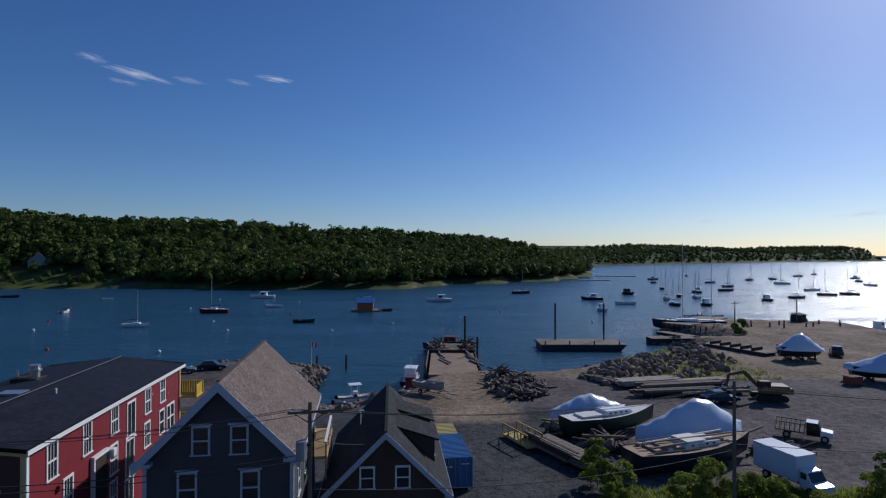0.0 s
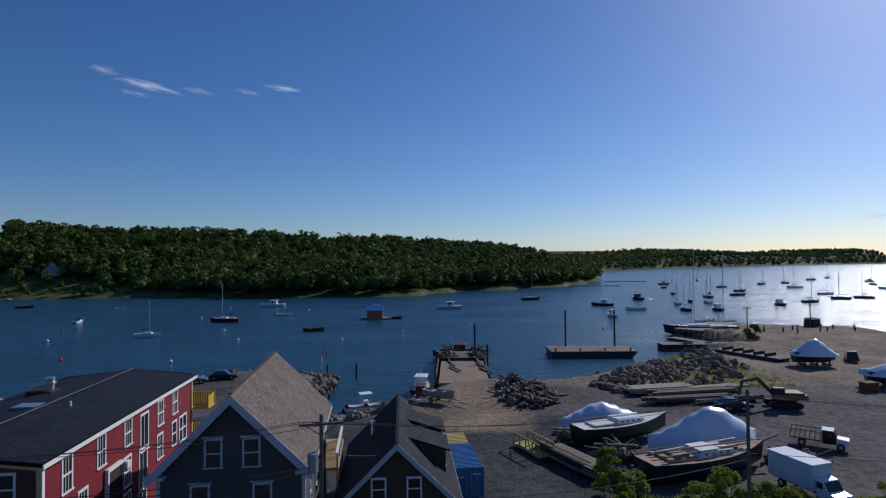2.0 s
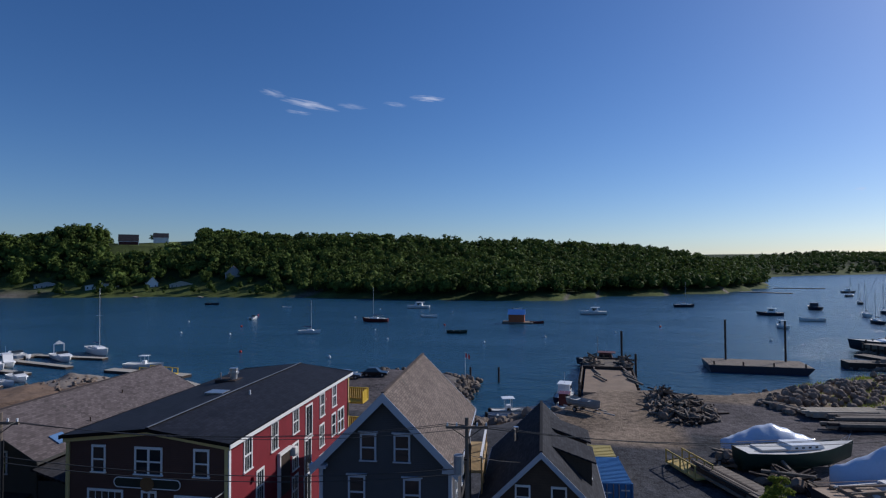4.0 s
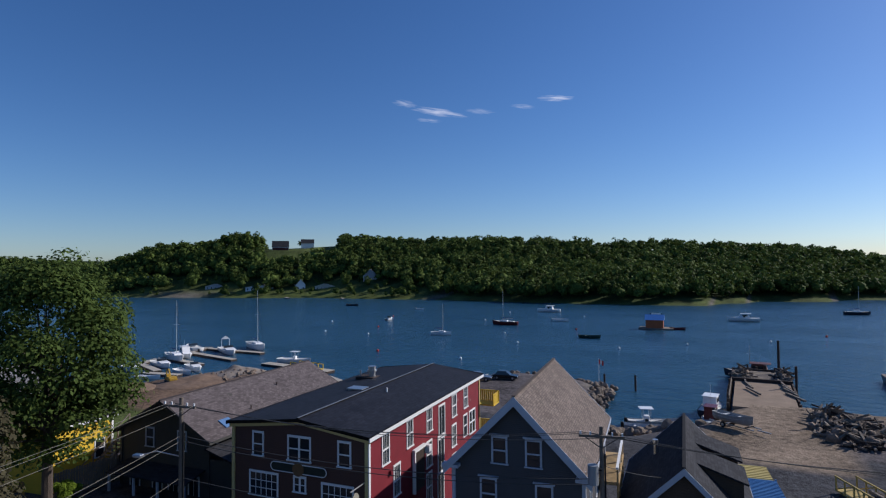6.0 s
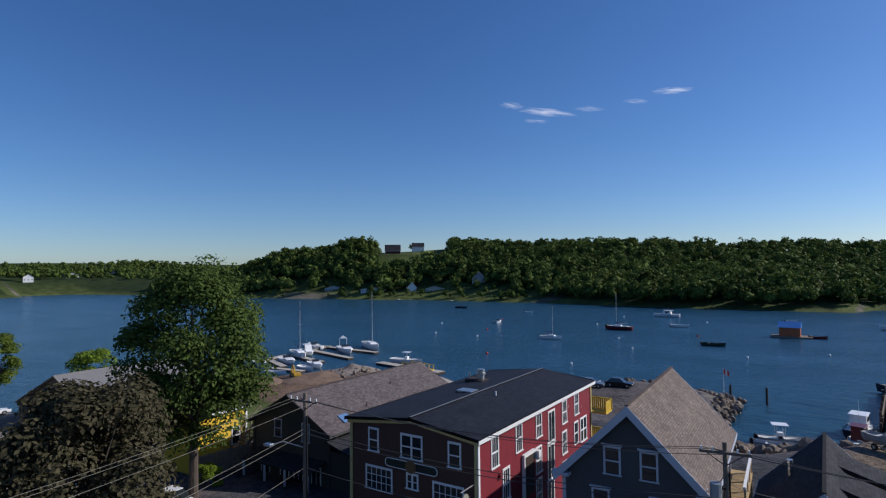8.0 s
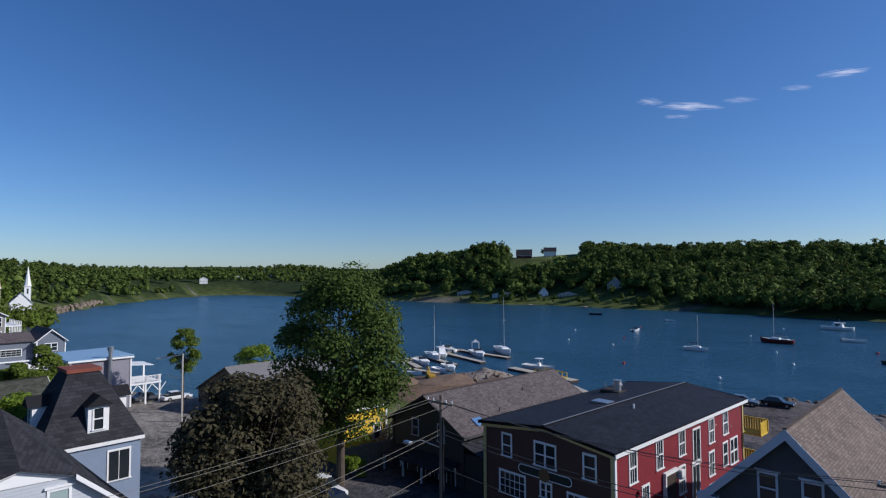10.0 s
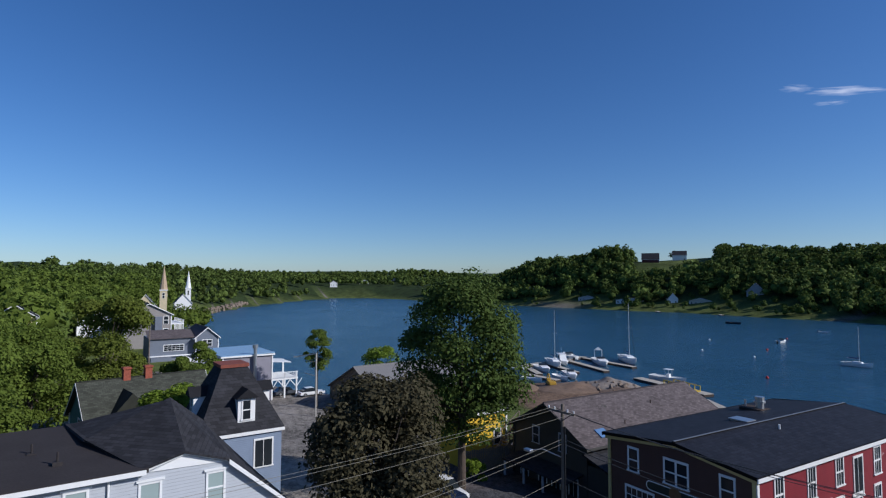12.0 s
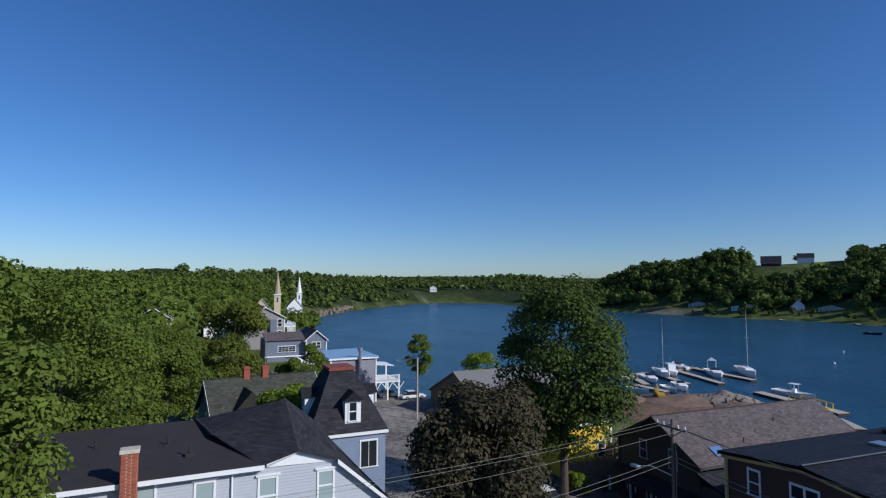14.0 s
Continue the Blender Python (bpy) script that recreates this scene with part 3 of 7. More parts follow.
# the red inn, brown on its street side
red = gable_house("inn_building", -30.2, 25.9, 6.2, 10.05, 20.6, 2.0, 11.42, 12.05, RED, SHINGLE_BLACK, CREAM, "long red clapboard building with low black roof", 0.35, 0.53, "building", BROWN, fascia=SHINGLE_BLACK)
RM = FACES["right"](10.07, 20.6)
part("eave_board", box((10.38, -0.36, 11.17), (10.46, 20.96, 11.4)), WHITE, red, "white painted eave board")
part("corner_strip", box((10.1, -0.06, 2.0), (10.22, 0.14, 11.3)), WHITE, red)
SIDE = [(2.27, 9.1, .8, 1.8, "grid"), (5.76, 9.15, .8, 1.75, "grid"), (9.1, 9.3, .85, 1.6, "grid"), (14.2, 9.15, .85, 1.7, "grid"), (16.97, 9.25, .85, 1.7, "grid"), (3.79, 6.6, .8, 1.9, "grid"),
        (9.03, 6.75, .85, 1.75, "grid"), (14.1, 6.75, .85, 1.65, "grid"), (16.8, 6.85, .8, 1.7, "sash"), (18.6, 6.65, 1.4, 1.9, "double"), (9.0, 4.3, .85, 1.9, "grid"), (14.1, 4.2, .85, 1.8, "grid")]
for u, z, w, h, st in SIDE:
    window(red, RM, u, z, w, h, WHITE, st)
for u, z, h in ((11.5, 8.2, 2.4), (11.3, 5.6, 2.7), (11.2, 3.0, 2.5)):
    window(red, RM, u, z, 1.1, h, WHITE, "door")
WOOD = mat("grey_weathered_wood", (0.2, 0.165, 0.13), 0.9, 0, 0.35, 2.5, 0.4, 25)
DARKWOOD = mat("dark_brown_wood", (0.05, 0.035, 0.028), 0.85, 0, 0.3, 3, 0.3)
bm = box((10.1, 6.3, 5.8), (10.25, 7.85, 8.55))
d = part("freight_door", bm, DARKWOOD, red, "dark timber freight door in white frame")
part("door_frame", join(prism([(6.15, 5.75), (6.3, 5.75), (6.3, 8.6), (6.15, 8.6)], "x", 10.09, 10.3), box((10.09, 6.15, 8.55), (10.3, 8.0, 8.75))), WHITE, d)
part("vent_box", box((10.08, 8.0, 8.0), (10.55, 8.45, 8.6), bevel=0.02), WHITE, red)
part("vent_box", box((10.08, 2.7, 8.2), (10.25, 2.95, 8.5), bevel=0.02), RED, red)
YELLOW = mat("yellow_paint", (0.62, 0.42, 0.05), 0.55, 0, 0.12, 2, 0.05)
for z in (5.6, 8.4):
    bm = box((8.6, 21.3, z), (11.3, 23.0, z + 0.14))
    for k in range(14):
        box((8.6 + k * 0.2, 22.9, z + 0.14), (8.74 + k * 0.2, 22.96, z + 1.1), bm)
        if k < 9:
            box((11.2, 21.35 + k * 0.19, z + 0.14), (11.26, 21.49 + k * 0.19, z + 1.1), bm)
    box((8.6, 22.88, z + 1.08), (11.3, 22.99, z + 1.16), bm)
    part("balcony", bm, YELLOW, red, "yellow slatted timber balcony")
part("roof_seam", slab([(5.27, -0.33, 12.18), (5.39, -0.33, 12.18), (5.39, 20.9, 12.18), (5.27, 20.9, 12.18)], 0.04), mat("grey_flashing", (0.25, 0.26, 0.28), 0.5, 0.6), red)
for u, z, w, h, st in ((2.0, 9.42, .7, 1.4, "sash"), (5.2, 9.42, 1.55, 1.4, "double"), (8.5, 9.45, .75, 1.4, "sash"), (2.45, 6.9, 2.1, 1.4, "multi"), (5.25, 7.5, .75, .85, "double"), (8.0, 6.6, 2.1, 1.6, "multi"), (5.2, 3.0, 1.1, 2.1, "door")):
    window(red, FRONT, u, z, w, h, WHITE, st)
part("frieze_board", prism([(-0.3, 11.02), (5.33, 11.67), (10.3, 11.02), (10.3, 11.4), (5.33, 12.02), (-0.3, 11.4)], "y", -0.12, -0.03), CREAM, red, "broad cream frieze board")
# the long framed sign board, and the hanging round sign on its bracket
def pill(x0, x1, z, r):
    return [(x1 - r + r * math.sin(a), z + r * math.cos(a)) for a in (math.pi * k / 8 for k in range(9))] + [(x0 + r - r * math.sin(a), z - r * math.cos(a)) for a in (math.pi * k / 8 for k in range(9))]


sg = part("sign_board", prism(pill(3.1, 7.25, 8.92, 0.26), "y", -0.1, -0.02), mat("dark_green_sign", (0.02, 0.03, 0.025), 0.5), red, "long dark round-ended sign board with white rim")
own, ring_a, ring_b = bmesh.new(), pill(3.06, 7.29, 8.92, 0.3), pill(3.11, 7.24, 8.92, 0.25)
vs = [[own.verts.new((p[0], y, p[1])) for p in ring] for ring, y in ((ring_a, -0.12), (ring_b, -0.12), (ring_b, -0.09), (ring_a, -0.09))]
for k in range(18):
    for q in range(4):
        own.faces.new((vs[q][k], vs[q][(k + 1) % 18], vs[(q + 1) % 4][(k + 1) % 18], vs[(q + 1) % 4][k]))
bmesh.ops.recalc_face_normals(own, faces=own.faces)
part("rim", own, WHITE, sg)
bm = rod((5.2, -0.1, 8.9), (5.2, -0.16, 8.9), 0.42, None, 16)
part("round_emblem", bm, mat("brown_emblem", (0.16, 0.09, 0.04), 0.6), sg)
bm = rod((9.9, -0.05, 8.7), (9.9, -1.6, 8.7), 0.04)
br = part("sign_bracket", bm, STEEL, red)
part("hanging_sign", rod((9.87, -1.1, 8.1), (9.93, -1.1, 8.1), 0.38, None, 16), mat("grey_sign", (0.3, 0.28, 0.22), 0.6), br, "round grey hanging sign")
# roof fittings
bm = rod((2.2, 14.5, 11.6), (2.2, 14.5, 12.3), 0.3, None, 12)
rod((2.2, 14.5, 12.3), (2.2, 14.5, 12.45), 0.42, bm, 12)
rod((2.2, 14.5, 12.42), (2.2, 14.5, 12.75), 0.34, bm, 12)
part("vent_curb", box((0.9, 13.8, 11.3), (2.7, 15.1, 11.85), bevel=0.03), DARKWOOD, red, "dark curb box under the exhaust fan")
rod((1.2, 14.2, 11.8), (1.2, 14.2, 12.4), 0.07, bm)
part("kitchen_vent", bm, STEEL, red, "shiny steel kitchen exhaust fan on the roof")
bm = box((3.4, 8.6, 11.7), (4.6, 9.5, 12.0))
part("roof_hatch", join(box((3.3, 8.5, 12.0), (4.7, 9.6, 12.08)), bm), STEEL, red)
part("vent_pipe", rod((6.6, 9.0, 11.7), (6.6, 9.0, 12.25), 0.07), WHITE, red)

# the grey shingled building beside it
DKGREY = wave_mat("charcoal_clapboard", (0.055, 0.054, 0.05), 0.13, "Z")
gr = gable_house("shop_building", -49.0, 30.0, 7.5, 9.8, 20.6, 2.0, 7.6, 10.35, DKGREY, SHINGLE_GREY, DKGREY, "charcoal building with long brown-grey shingle roof", 0.5, 0.5, "building")
window(gr, FRONT, 3.3, 6.3, 0.8, 1.5, GREYTRIM)
window(gr, FRONT, 6.9, 6.3, 0.8, 1.5, GREYTRIM)
for u in (1.6, 4.2, 6.0, 8.2):
    window(gr, FRONT, u, 2.3, 1.0, 1.9, WHITE, "door")
part("porch_roof", slab([(0.8, -2.2, 4.5), (9.4, -2.2, 4.5), (9.4, 0.1, 5.0), (0.8, 0.1, 5.0)], 0.12), SHINGLE_DARK, gr)
for u in (1.0, 3.8, 6.4, 9.2):
    part("porch_post", box((u - 0.08, -2.1, 2.0), (u + 0.08, -1.94, 4.42)), GREYTRIM, gr)
sk = part("skylight", slab([(8.7, 2.2, 8.1), (9.6, 2.2, 7.6), (9.6, 3.4, 7.6), (8.7, 3.4, 8.1)], 0.1), mat("blue_glass", (0.12, 0.22, 0.4), 0.08, 0, 0.02), gr, "tilted blue skylight")
sk.location = (0, 0, 0.28)
part("shed_roof", slab([(9.8, -0.5, 6.9), (13.2, -0.5, 5.9), (13.2, 5.0, 5.9), (9.8, 5.0, 6.9)], 0.14), SHINGLE_DARK, gr)
part("shed_wall", box((9.9, 0.0, 2.0), (12.9, 4.6, 5.9)), DKGREY, gr)
part("vent_pipe", rod((6.9, 12.5, 8.4), (6.9, 12.5, 9.6), 0.06), DARKWOOD, gr)
part("vent_pipe", rod((8.6, 6.5, 8.0), (8.6, 6.5, 8.7), 0.05), DARKWOOD, gr)

# yellow building with its outside stair
YWALL = wave_mat("bright_yellow_clapboard", (0.66, 0.43, 0.03), 0.13, "Z")
ye = gable_house("house", -57.6, 24.6, 7, 6.0, 5.8, 2.0, 8.3, 10.2, YWALL, SHINGLE_DARK, WHITE, "bright yellow clapboard house behind the tree")
window(ye, FACES["right"](6.0, 5.8), 4.6, 4.6, 0.8, 1.5, WHITE)
st = thing("outside_stair", pose(-51.2, 26.6, 0.9, 0, 0, 7), "weathered grey timber stair with plank railings", "stair")
for k in range(16):
    part("step", box((0, 1.0 + k * 0.3, 2.4 + k * 0.22), (1.3, 1.34 + k * 0.3, 2.46 + k * 0.22)), WOOD, st)
for xx in (0.0, 1.3):
    part("stringer", prism([(1.0, 2.1), (6.0, 5.75), (6.0, 6.05), (1.0, 2.4)], "x", xx - 0.04, xx + 0.04), WOOD, st)
    part("handrail", prism([(1.0, 3.3), (6.0, 6.95), (6.0, 7.05), (1.0, 3.4)], "x", xx - 0.04, xx + 0.04), WOOD, st)
    for k in range(5):
        part("post", box((xx - 0.05, 1.1 + k * 1.2, 2.2 + k * 0.88), (xx + 0.05, 1.2 + k * 1.2, 3.4 + k * 0.88)), WOOD, st)
fe = thing("plank_fence", pose(-49.8, 24.9, 0, 0, 0, 90), "weathered grey upright plank fence", "fence")
for k in range(26):
    part("plank", box((k * 0.21, -0.02, 2.2), (k * 0.21 + 0.17, 0.02, 5.04 + 0.05 * math.sin(k * 5))), WOOD, fe)
part("rail", box((0, 0.02, 4.64), (5.67, 0.1, 4.74)), WOOD, fe)

# ---- the white building below the camera, its side towards us ----
WSIDING = wave_mat("pale_grey_white_clapboard", (0.42, 0.44, 0.47), 0.16, "Z", 0.7, 0.05, dark=0.75)
TAR = mat("dark_tar_roof", (0.035, 0.03, 0.03), 0.85, 0, 0.25, 0.7, 0.15, 9)
wh = thing("house", pose(-28.9, -8.7, 0, 0, 0, 100.9), "pale grey clapboard house with dark flat roof", "house")
part("wall", box((-10.0, 0.0, 3), (6.4, 8.0, 12.9)), WSIDING, wh)
part("gable_wall", prism([(6.4, 3), (13.4, 3), (13.4, 9.8), (10.2, 12.6), (8.1, 13.35), (6.4, 12.9)], "y", 0.0, 8.0), WSIDING, wh)
part("gable_board", prism([(6.3, 12.75), (8.1, 13.3), (10.2, 12.6), (10.2, 12.72), (8.1, 13.42), (6.3, 12.9)], "y", -0.16, -0.02), WHITE, wh)
part("pediment", prism([(6.6, 12.72), (10.0, 12.6), (8.1, 13.25)], "y", -0.05, 0.0), WHITE, wh)
part("roof", slab([(-10.4, -0.4, 13.0), (6.5, -0.4, 13.0), (6.5, 9.0, 13.5), (-10.4, 9.0, 13.5)], 0.2), TAR, wh)
part("cornice", box((-10.4, -0.42, 12.72), (6.4, -0.36, 12.95)), WHITE, wh)
part("roof_slope", slab([(8.1, -0.3, 13.5), (10.3, -0.3, 12.75), (10.3, 6.0, 13.5), (8.3, 5.0, 15.2)], 0.12), SHINGLE_DARK, wh)
part("roof_slope", slab([(8.1, -0.3, 13.5), (8.3, 5.0, 15.2), (4.2, 4.5, 13.6), (6.2, -0.3, 12.98)], 0.12), SHINGLE_DARK, wh)
part("roof_slope", slab([(8.3, 5.0, 15.2), (10.3, 6.0, 13.5), (9.0, 9.0, 13.2), (3.5, 9.0, 13.6), (4.2, 4.5, 13.6)], 0.12), SHINGLE_DARK, wh)
part("roof_slope", slab([(10.2, -0.3, 12.75), (14.2, -0.3, 9.2), (14.2, 8.3, 9.2), (10.3, 6.5, 13.4)], 0.12), SHINGLE_DARK, wh)
part("rake_board", prism([(10.2, 12.5), (14.25, 9.0), (14.25, 9.22), (10.2, 12.75)], "y", -0.34, -0.3), WHITE, wh)
for u, z, w, h in ((0.95, 10.9, 1.0, 1.75), (3.66, 10.6, .78, 1.75), (6.64, 10.4, .8, 1.75), (9.63, 10.65, .74, 1.45), (-3.2, 10.9, 1.0, 1.75), (-6.5, 10.9, 1.0, 1.75)):
    window(wh, FRONT, u, z, w, h, WHITE, "sash", True, mat("blind_grey_green", (0.3, 0.37, 0.36), 0.15, 0, 0.03, 1, 0) if u > 0 else None)
part("downpipe", rod((4.9, -0.08, 3), (4.9, -0.08, 12.7), 0.05), WHITE, wh)
BRICK = mat("red_brick", (0.3, 0.085, 0.045), 0.9, 0, 0.3, 3, 0.3, 20, each=0.7)
MORTAR = mat("mortar", (0.35, 0.3, 0.26), 0.95, 0, 0.15, 5)


def brick_chimney(parent, x, y, z0, z1, w, d, courses_from=None, name="chimney"):
    """A mortar core with running-bond bricks standing proud of it, and a cap."""
    ch = part(name, box((x - w / 2, y - d / 2, z0), (x + w / 2, y + d / 2, z1)), MORTAR, parent, "red brick chimney with pale cap")
    me = bpy.data.meshes.new("brick")
    bm = box((-0.1, -0.05, 0), (0.1, 0.05, 0.062), bevel=0.006)
    bm.to_mesh(me)
    bm.free()
    me.materials.append(BRICK)
    z, k = courses_from or z0, 0
    while z < z1 - 0.06:
        for side in range(4):
            run = w if side % 2 == 0 else d
            n = max(1, int(run / 0.215))
            for i in range(n):
                s = -run / 2 + (i + 0.5) * run / n + (0.04 if k % 2 else -0.04) * (0 < i < n - 1)
                o = new("brick", me)
                o.parent = ch
                px, py = {0: (x + s, y - d / 2), 1: (x + w / 2, y + s), 2: (x + s, y + d / 2), 3: (x - w / 2, y + s)}[side]
                o.matrix_local = pose(px, py, z, 0, 0, 90 * (side % 2)) @ Matrix.Diagonal((run / n / 0.215, 0.35, 1, 1))
        z, k = z + 0.075, k + 1
    part("cap", box((x - w / 2 - 0.07, y - d / 2 - 0.07, z1 - 0.02), (x + w / 2 + 0.07, y + d / 2 + 0.07, z1 + 0.16), bevel=0.02), mat("pale_mortar_cap", (0.5, 0.45, 0.36), 0.95), ch)
    return ch


brick_chimney(wh, 0.4, -0.4, 3, 14.35, 0.68, 0.6, 11.5)
for u, yy in ((2.0, 4.5), (-1.5, 5.2), (3.0, 2.2)):
    bm = rod((u, yy, 13.1), (u, yy, 13.75), 0.05)
    box((u - 0.2, yy - 0.2, 13.1), (u + 0.2, yy + 0.2, 13.3), bm)
    part("vent_pipe", bm, TAR, wh)

# ---- the mansard house with dormers ----
BLUEWALL = wave_mat("blue_clapboard", (0.2, 0.25, 0.34), 0.14, "Z")
ma = thing("house", pose(-44.3, 0.2, 0.4, 0, 0, 100), "blue clapboard house with steep dark mansard roof", "house")
part("wall", box((0.2, 0.2, 3.0), (6.3, 7.0, 9.9)), BLUEWALL, ma)
part("cornice", box((0, 0, 9.75), (6.5, 7.2, 10.0)), WHITE, ma)


def frustum(lo, hi, z0, z1, bm=None):
    own = bmesh.new()
    a = [own.verts.new((x, y, z0)) for x, y in ((lo[0], lo[1]), (lo[2], lo[1]), (lo[2], lo[3]), (lo[0], lo[3]))]
    b = [own.verts.new((x, y, z1)) for x, y in ((hi[0], hi[1]), (hi[2], hi[1]), (hi[2], hi[3]), (hi[0], hi[3]))]
    own.faces.new(a[::-1])
    own.faces.new(b)
    for i in range(4):
        own.faces.new((a[i], a[(i + 1) % 4], b[(i + 1) % 4], b[i]))
    uv = own.loops.layers.uv.new("UVMap")
    for f in own.faces:
        for lp in f.loops:
            lp[uv].uv = (lp.vert.co.x + lp.vert.co.y, lp.vert.co.z)
    return join(own, bm)


part("roof", frustum((0, 0, 6.5, 7.2), (2.2, 2.4, 4.2, 4.8), 10.0, 14.6), SHINGLE_DARK, ma, "steep charcoal shingle mansard roof")
part("ridge_cap", box((2.1, 2.3, 14.6), (4.3, 4.9, 14.85)), mat("rusty_flashing", (0.2, 0.06, 0.04), 0.8, 0, 0.3, 4), ma)


def dormer(parent, m, w=0.9, h=1.5):
    bm = join(prism([(-w / 2 - 0.2, 0), (w / 2 + 0.2, 0), (w / 2 + 0.2, h + 0.3), (-w / 2 - 0.2, h + 0.3)], "y", 0, 2.4), None, m)
    d = part("dormer", bm, WHITE, parent)
    bm = join(prism([(-w / 2 - 0.4, h + 0.3), (w / 2 + 0.4, h + 0.3), (0, h + 1.0)], "y", -0.3, 2.6), None, m)
    part("dormer_roof", bm, SHINGLE_DARK, d)
    window(parent, m, 0, 0.2, w * 0.62, h - 0.1, WHITE)


dormer(ma, pose(3.6, 0.35, 10.7))
dormer(ma, pose(6.1, 3.4, 10.7, 0, 0, 90))
dormer(ma, pose(0.3, 3.6, 10.7, 0, 0, -90))
window(ma, pose(0, 0.2, 0), 4.9, 7.2, 1.3, 2.0, WHITE, "door")
window(ma, pose(0, 0.2, 0), 1.6, 7.6, 0.8, 1.7, BLUEWALL)
window(ma, pose(6.3, 0, 0, 0, 0, 90), 3.4, 7.6, 0.8, 1.6, WHITE)

# the house with the green-grey roof and two brick chimneys
TEAL = wave_mat("teal_clapboard", (0.06, 0.16, 0.15), 0.14, "Z")
GREENROOF = shingle_mat("moss_grey_shingles", (0.06, 0.063, 0.05), 0.2, 0.4, 0.35)
gh = gable_house("house", -56.4, -12.6, 18, 9.1, 11.2, 3.0, 8.6, 12.1, TEAL, GREENROOF, WHITE, "teal house with mossy grey roof and brick chimneys", 0.45)
gh.matrix_world = pose(-67.8, -11.0, 0, 0, 0, 18)
for yy in (3.9, 5.9):
    bm = box((4.2, yy - 0.33, 11.4), (4.9, yy + 0.33, 13.2), bevel=0.02)
    box((4.1, yy - 0.4, 13.0), (5.0, yy + 0.4, 13.15), bm)
    part("chimney", bm, mat("brick_red", (0.28, 0.08, 0.05), 0.9, 0, 0.35, 4, 0.4, 18), gh, "red brick chimney")
bm = prism([(1.4, 9.0), (5.4, 9.0), (3.4, 11.3)], "x", 5.2, 9.2)
part("cross_gable", bm, GREENROOF, gh)
window(gh, FRONT, 4.5, 7.0, 0.9, 1.6, WHITE)

# ---- restaurant with roof deck by the water ----
LILAC = wave_mat("grey_lilac_clapboard", (0.24, 0.23, 0.27), 0.15, "Z")
BLUEROOF = wave_mat("pale_blue_metal_roof", (0.26, 0.4, 0.55), 0.5, "Y", 0.4, 0.08, 0.4)
re = thing("restaurant_building", pose(-96.4, 5.2, 0, 0, 0, 100), "grey-lilac flat-roofed restaurant with white trim", "building")
part("wall", box((0, 0, 2), (8.0, 12.5, 9.6)), LILAC, re)
part("roof", slab([(-0.3, -0.3, 9.85), (8.3, -0.3, 10.0), (8.3, 12.8, 10.0), (-0.3, 12.8, 9.85)], 0.12), BLUEROOF, re)
for b in (((-0.35, -0.35, 9.55), (8.35, -0.28, 9.8)), ((-0.1, -0.1, 2), (0.15, 0.1, 9.6)), ((7.9, -0.1, 2), (8.1, 0.1, 9.6)), ((-0.35, -0.3, 9.5), (-0.28, 12.8, 9.75))):
    part("trim_board", box(*b), WHITE, re)
bm = rod((5.0, -0.5, 4.0), (5.0, -0.5, 10.9), 0.28, None, 10)
rod((5.0, -0.5, 10.9), (5.0, -0.5, 11.5), 0.45, bm, 10)
part("exhaust_duct", bm, STEEL, re, "tall steel kitchen exhaust duct")
for yy in (2.5, 5.0, 7.5, 10.0):
    for z in (3.2, 6.6):
        window(re, FACES["left"](8.0, 12.5), 12.5 - yy, z, 1.4, 1.6, WHITE, "double")
de = part("deck", box((8.1, 1.0, 5.0), (12.9, 8.5, 5.25)), WHITE, re, "white upper deck on braced posts")
for xx in (8.4, 10.6, 12.7):
    for yy in (1.2, 8.2):
        part("deck_post", box((xx - 0.12, yy - 0.12, 1.5), (xx + 0.12, yy + 0.12, 6.3 if yy < 2 else 7.6)), WHITE, re)
    part("brace", join(rod((xx, 1.2, 3.6), (xx - 1.2, 1.2, 5.0), 0.08), rod((xx, 1.2, 3.6), (xx + 1.0, 1.2, 5.0), 0.08)), WHITE, re)
part("awning", slab([(8.1, 3.4, 8.0), (12.6, 3.4, 7.6), (12.6, 8.7, 7.6), (8.1, 8.7, 8.0)], 0.08), WHITE, re)
bm = box((8.2, 0.95, 6.2), (12.9, 1.02, 6.3))
for k in range(22):
    box((8.3 + k * 0.205, 0.96, 5.25), (8.36 + k * 0.205, 1.0, 6.2), bm)
part("balustrade", bm, WHITE, re)

# ---- the two grey gabled waterfront buildings ----
SLATE = wave_mat("slate_grey_clapboard", (0.15, 0.17, 0.21), 0.16, "Z")
TAUPE = wave_mat("taupe_clapboard", (0.26, 0.24, 0.225), 0.16, "Z")
g2 = gable_house("shop_building", 0, 0, 100, 4.6, 12.0, 2.0, 9.9, 11.9, SLATE, SHINGLE_GREY, WHITE, "slate-grey two-storey gabled waterfront shop", 0.4, 0.5, "building")
g2.matrix_world = pose(-157.5, 2.6, -4.3, 0, 0, 100) @ Matrix.Scale(1.2, 4)
window(g2, FRONT, 2.3, 7.9, 1.9, 1.3, WHITE, "double")
window(g2, FRONT, 2.3, 4.4, 3.6, 1.6, WHITE, "multi")
part("side_wing", prism([(-8.6, 2), (0.0, 2), (0.0, 9.85), (-8.6, 9.85)], "y", 1.5, 11.0), SLATE, g2)
part("wing_roof", slab([(-8.9, 1.0, 9.9), (0.0, 1.0, 9.9), (0.0, 6.2, 11.3), (-8.9, 6.2, 11.3)], 0.15), SHINGLE_GREY, g2)
part("wing_trim", box((-8.9, 0.95, 6.1), (0.0, 1.5, 6.3)), WHITE, g2)
window(g2, pose(0, 1.5, 0), -4.0, 7.2, 3.8, 1.2, WHITE, "multi")
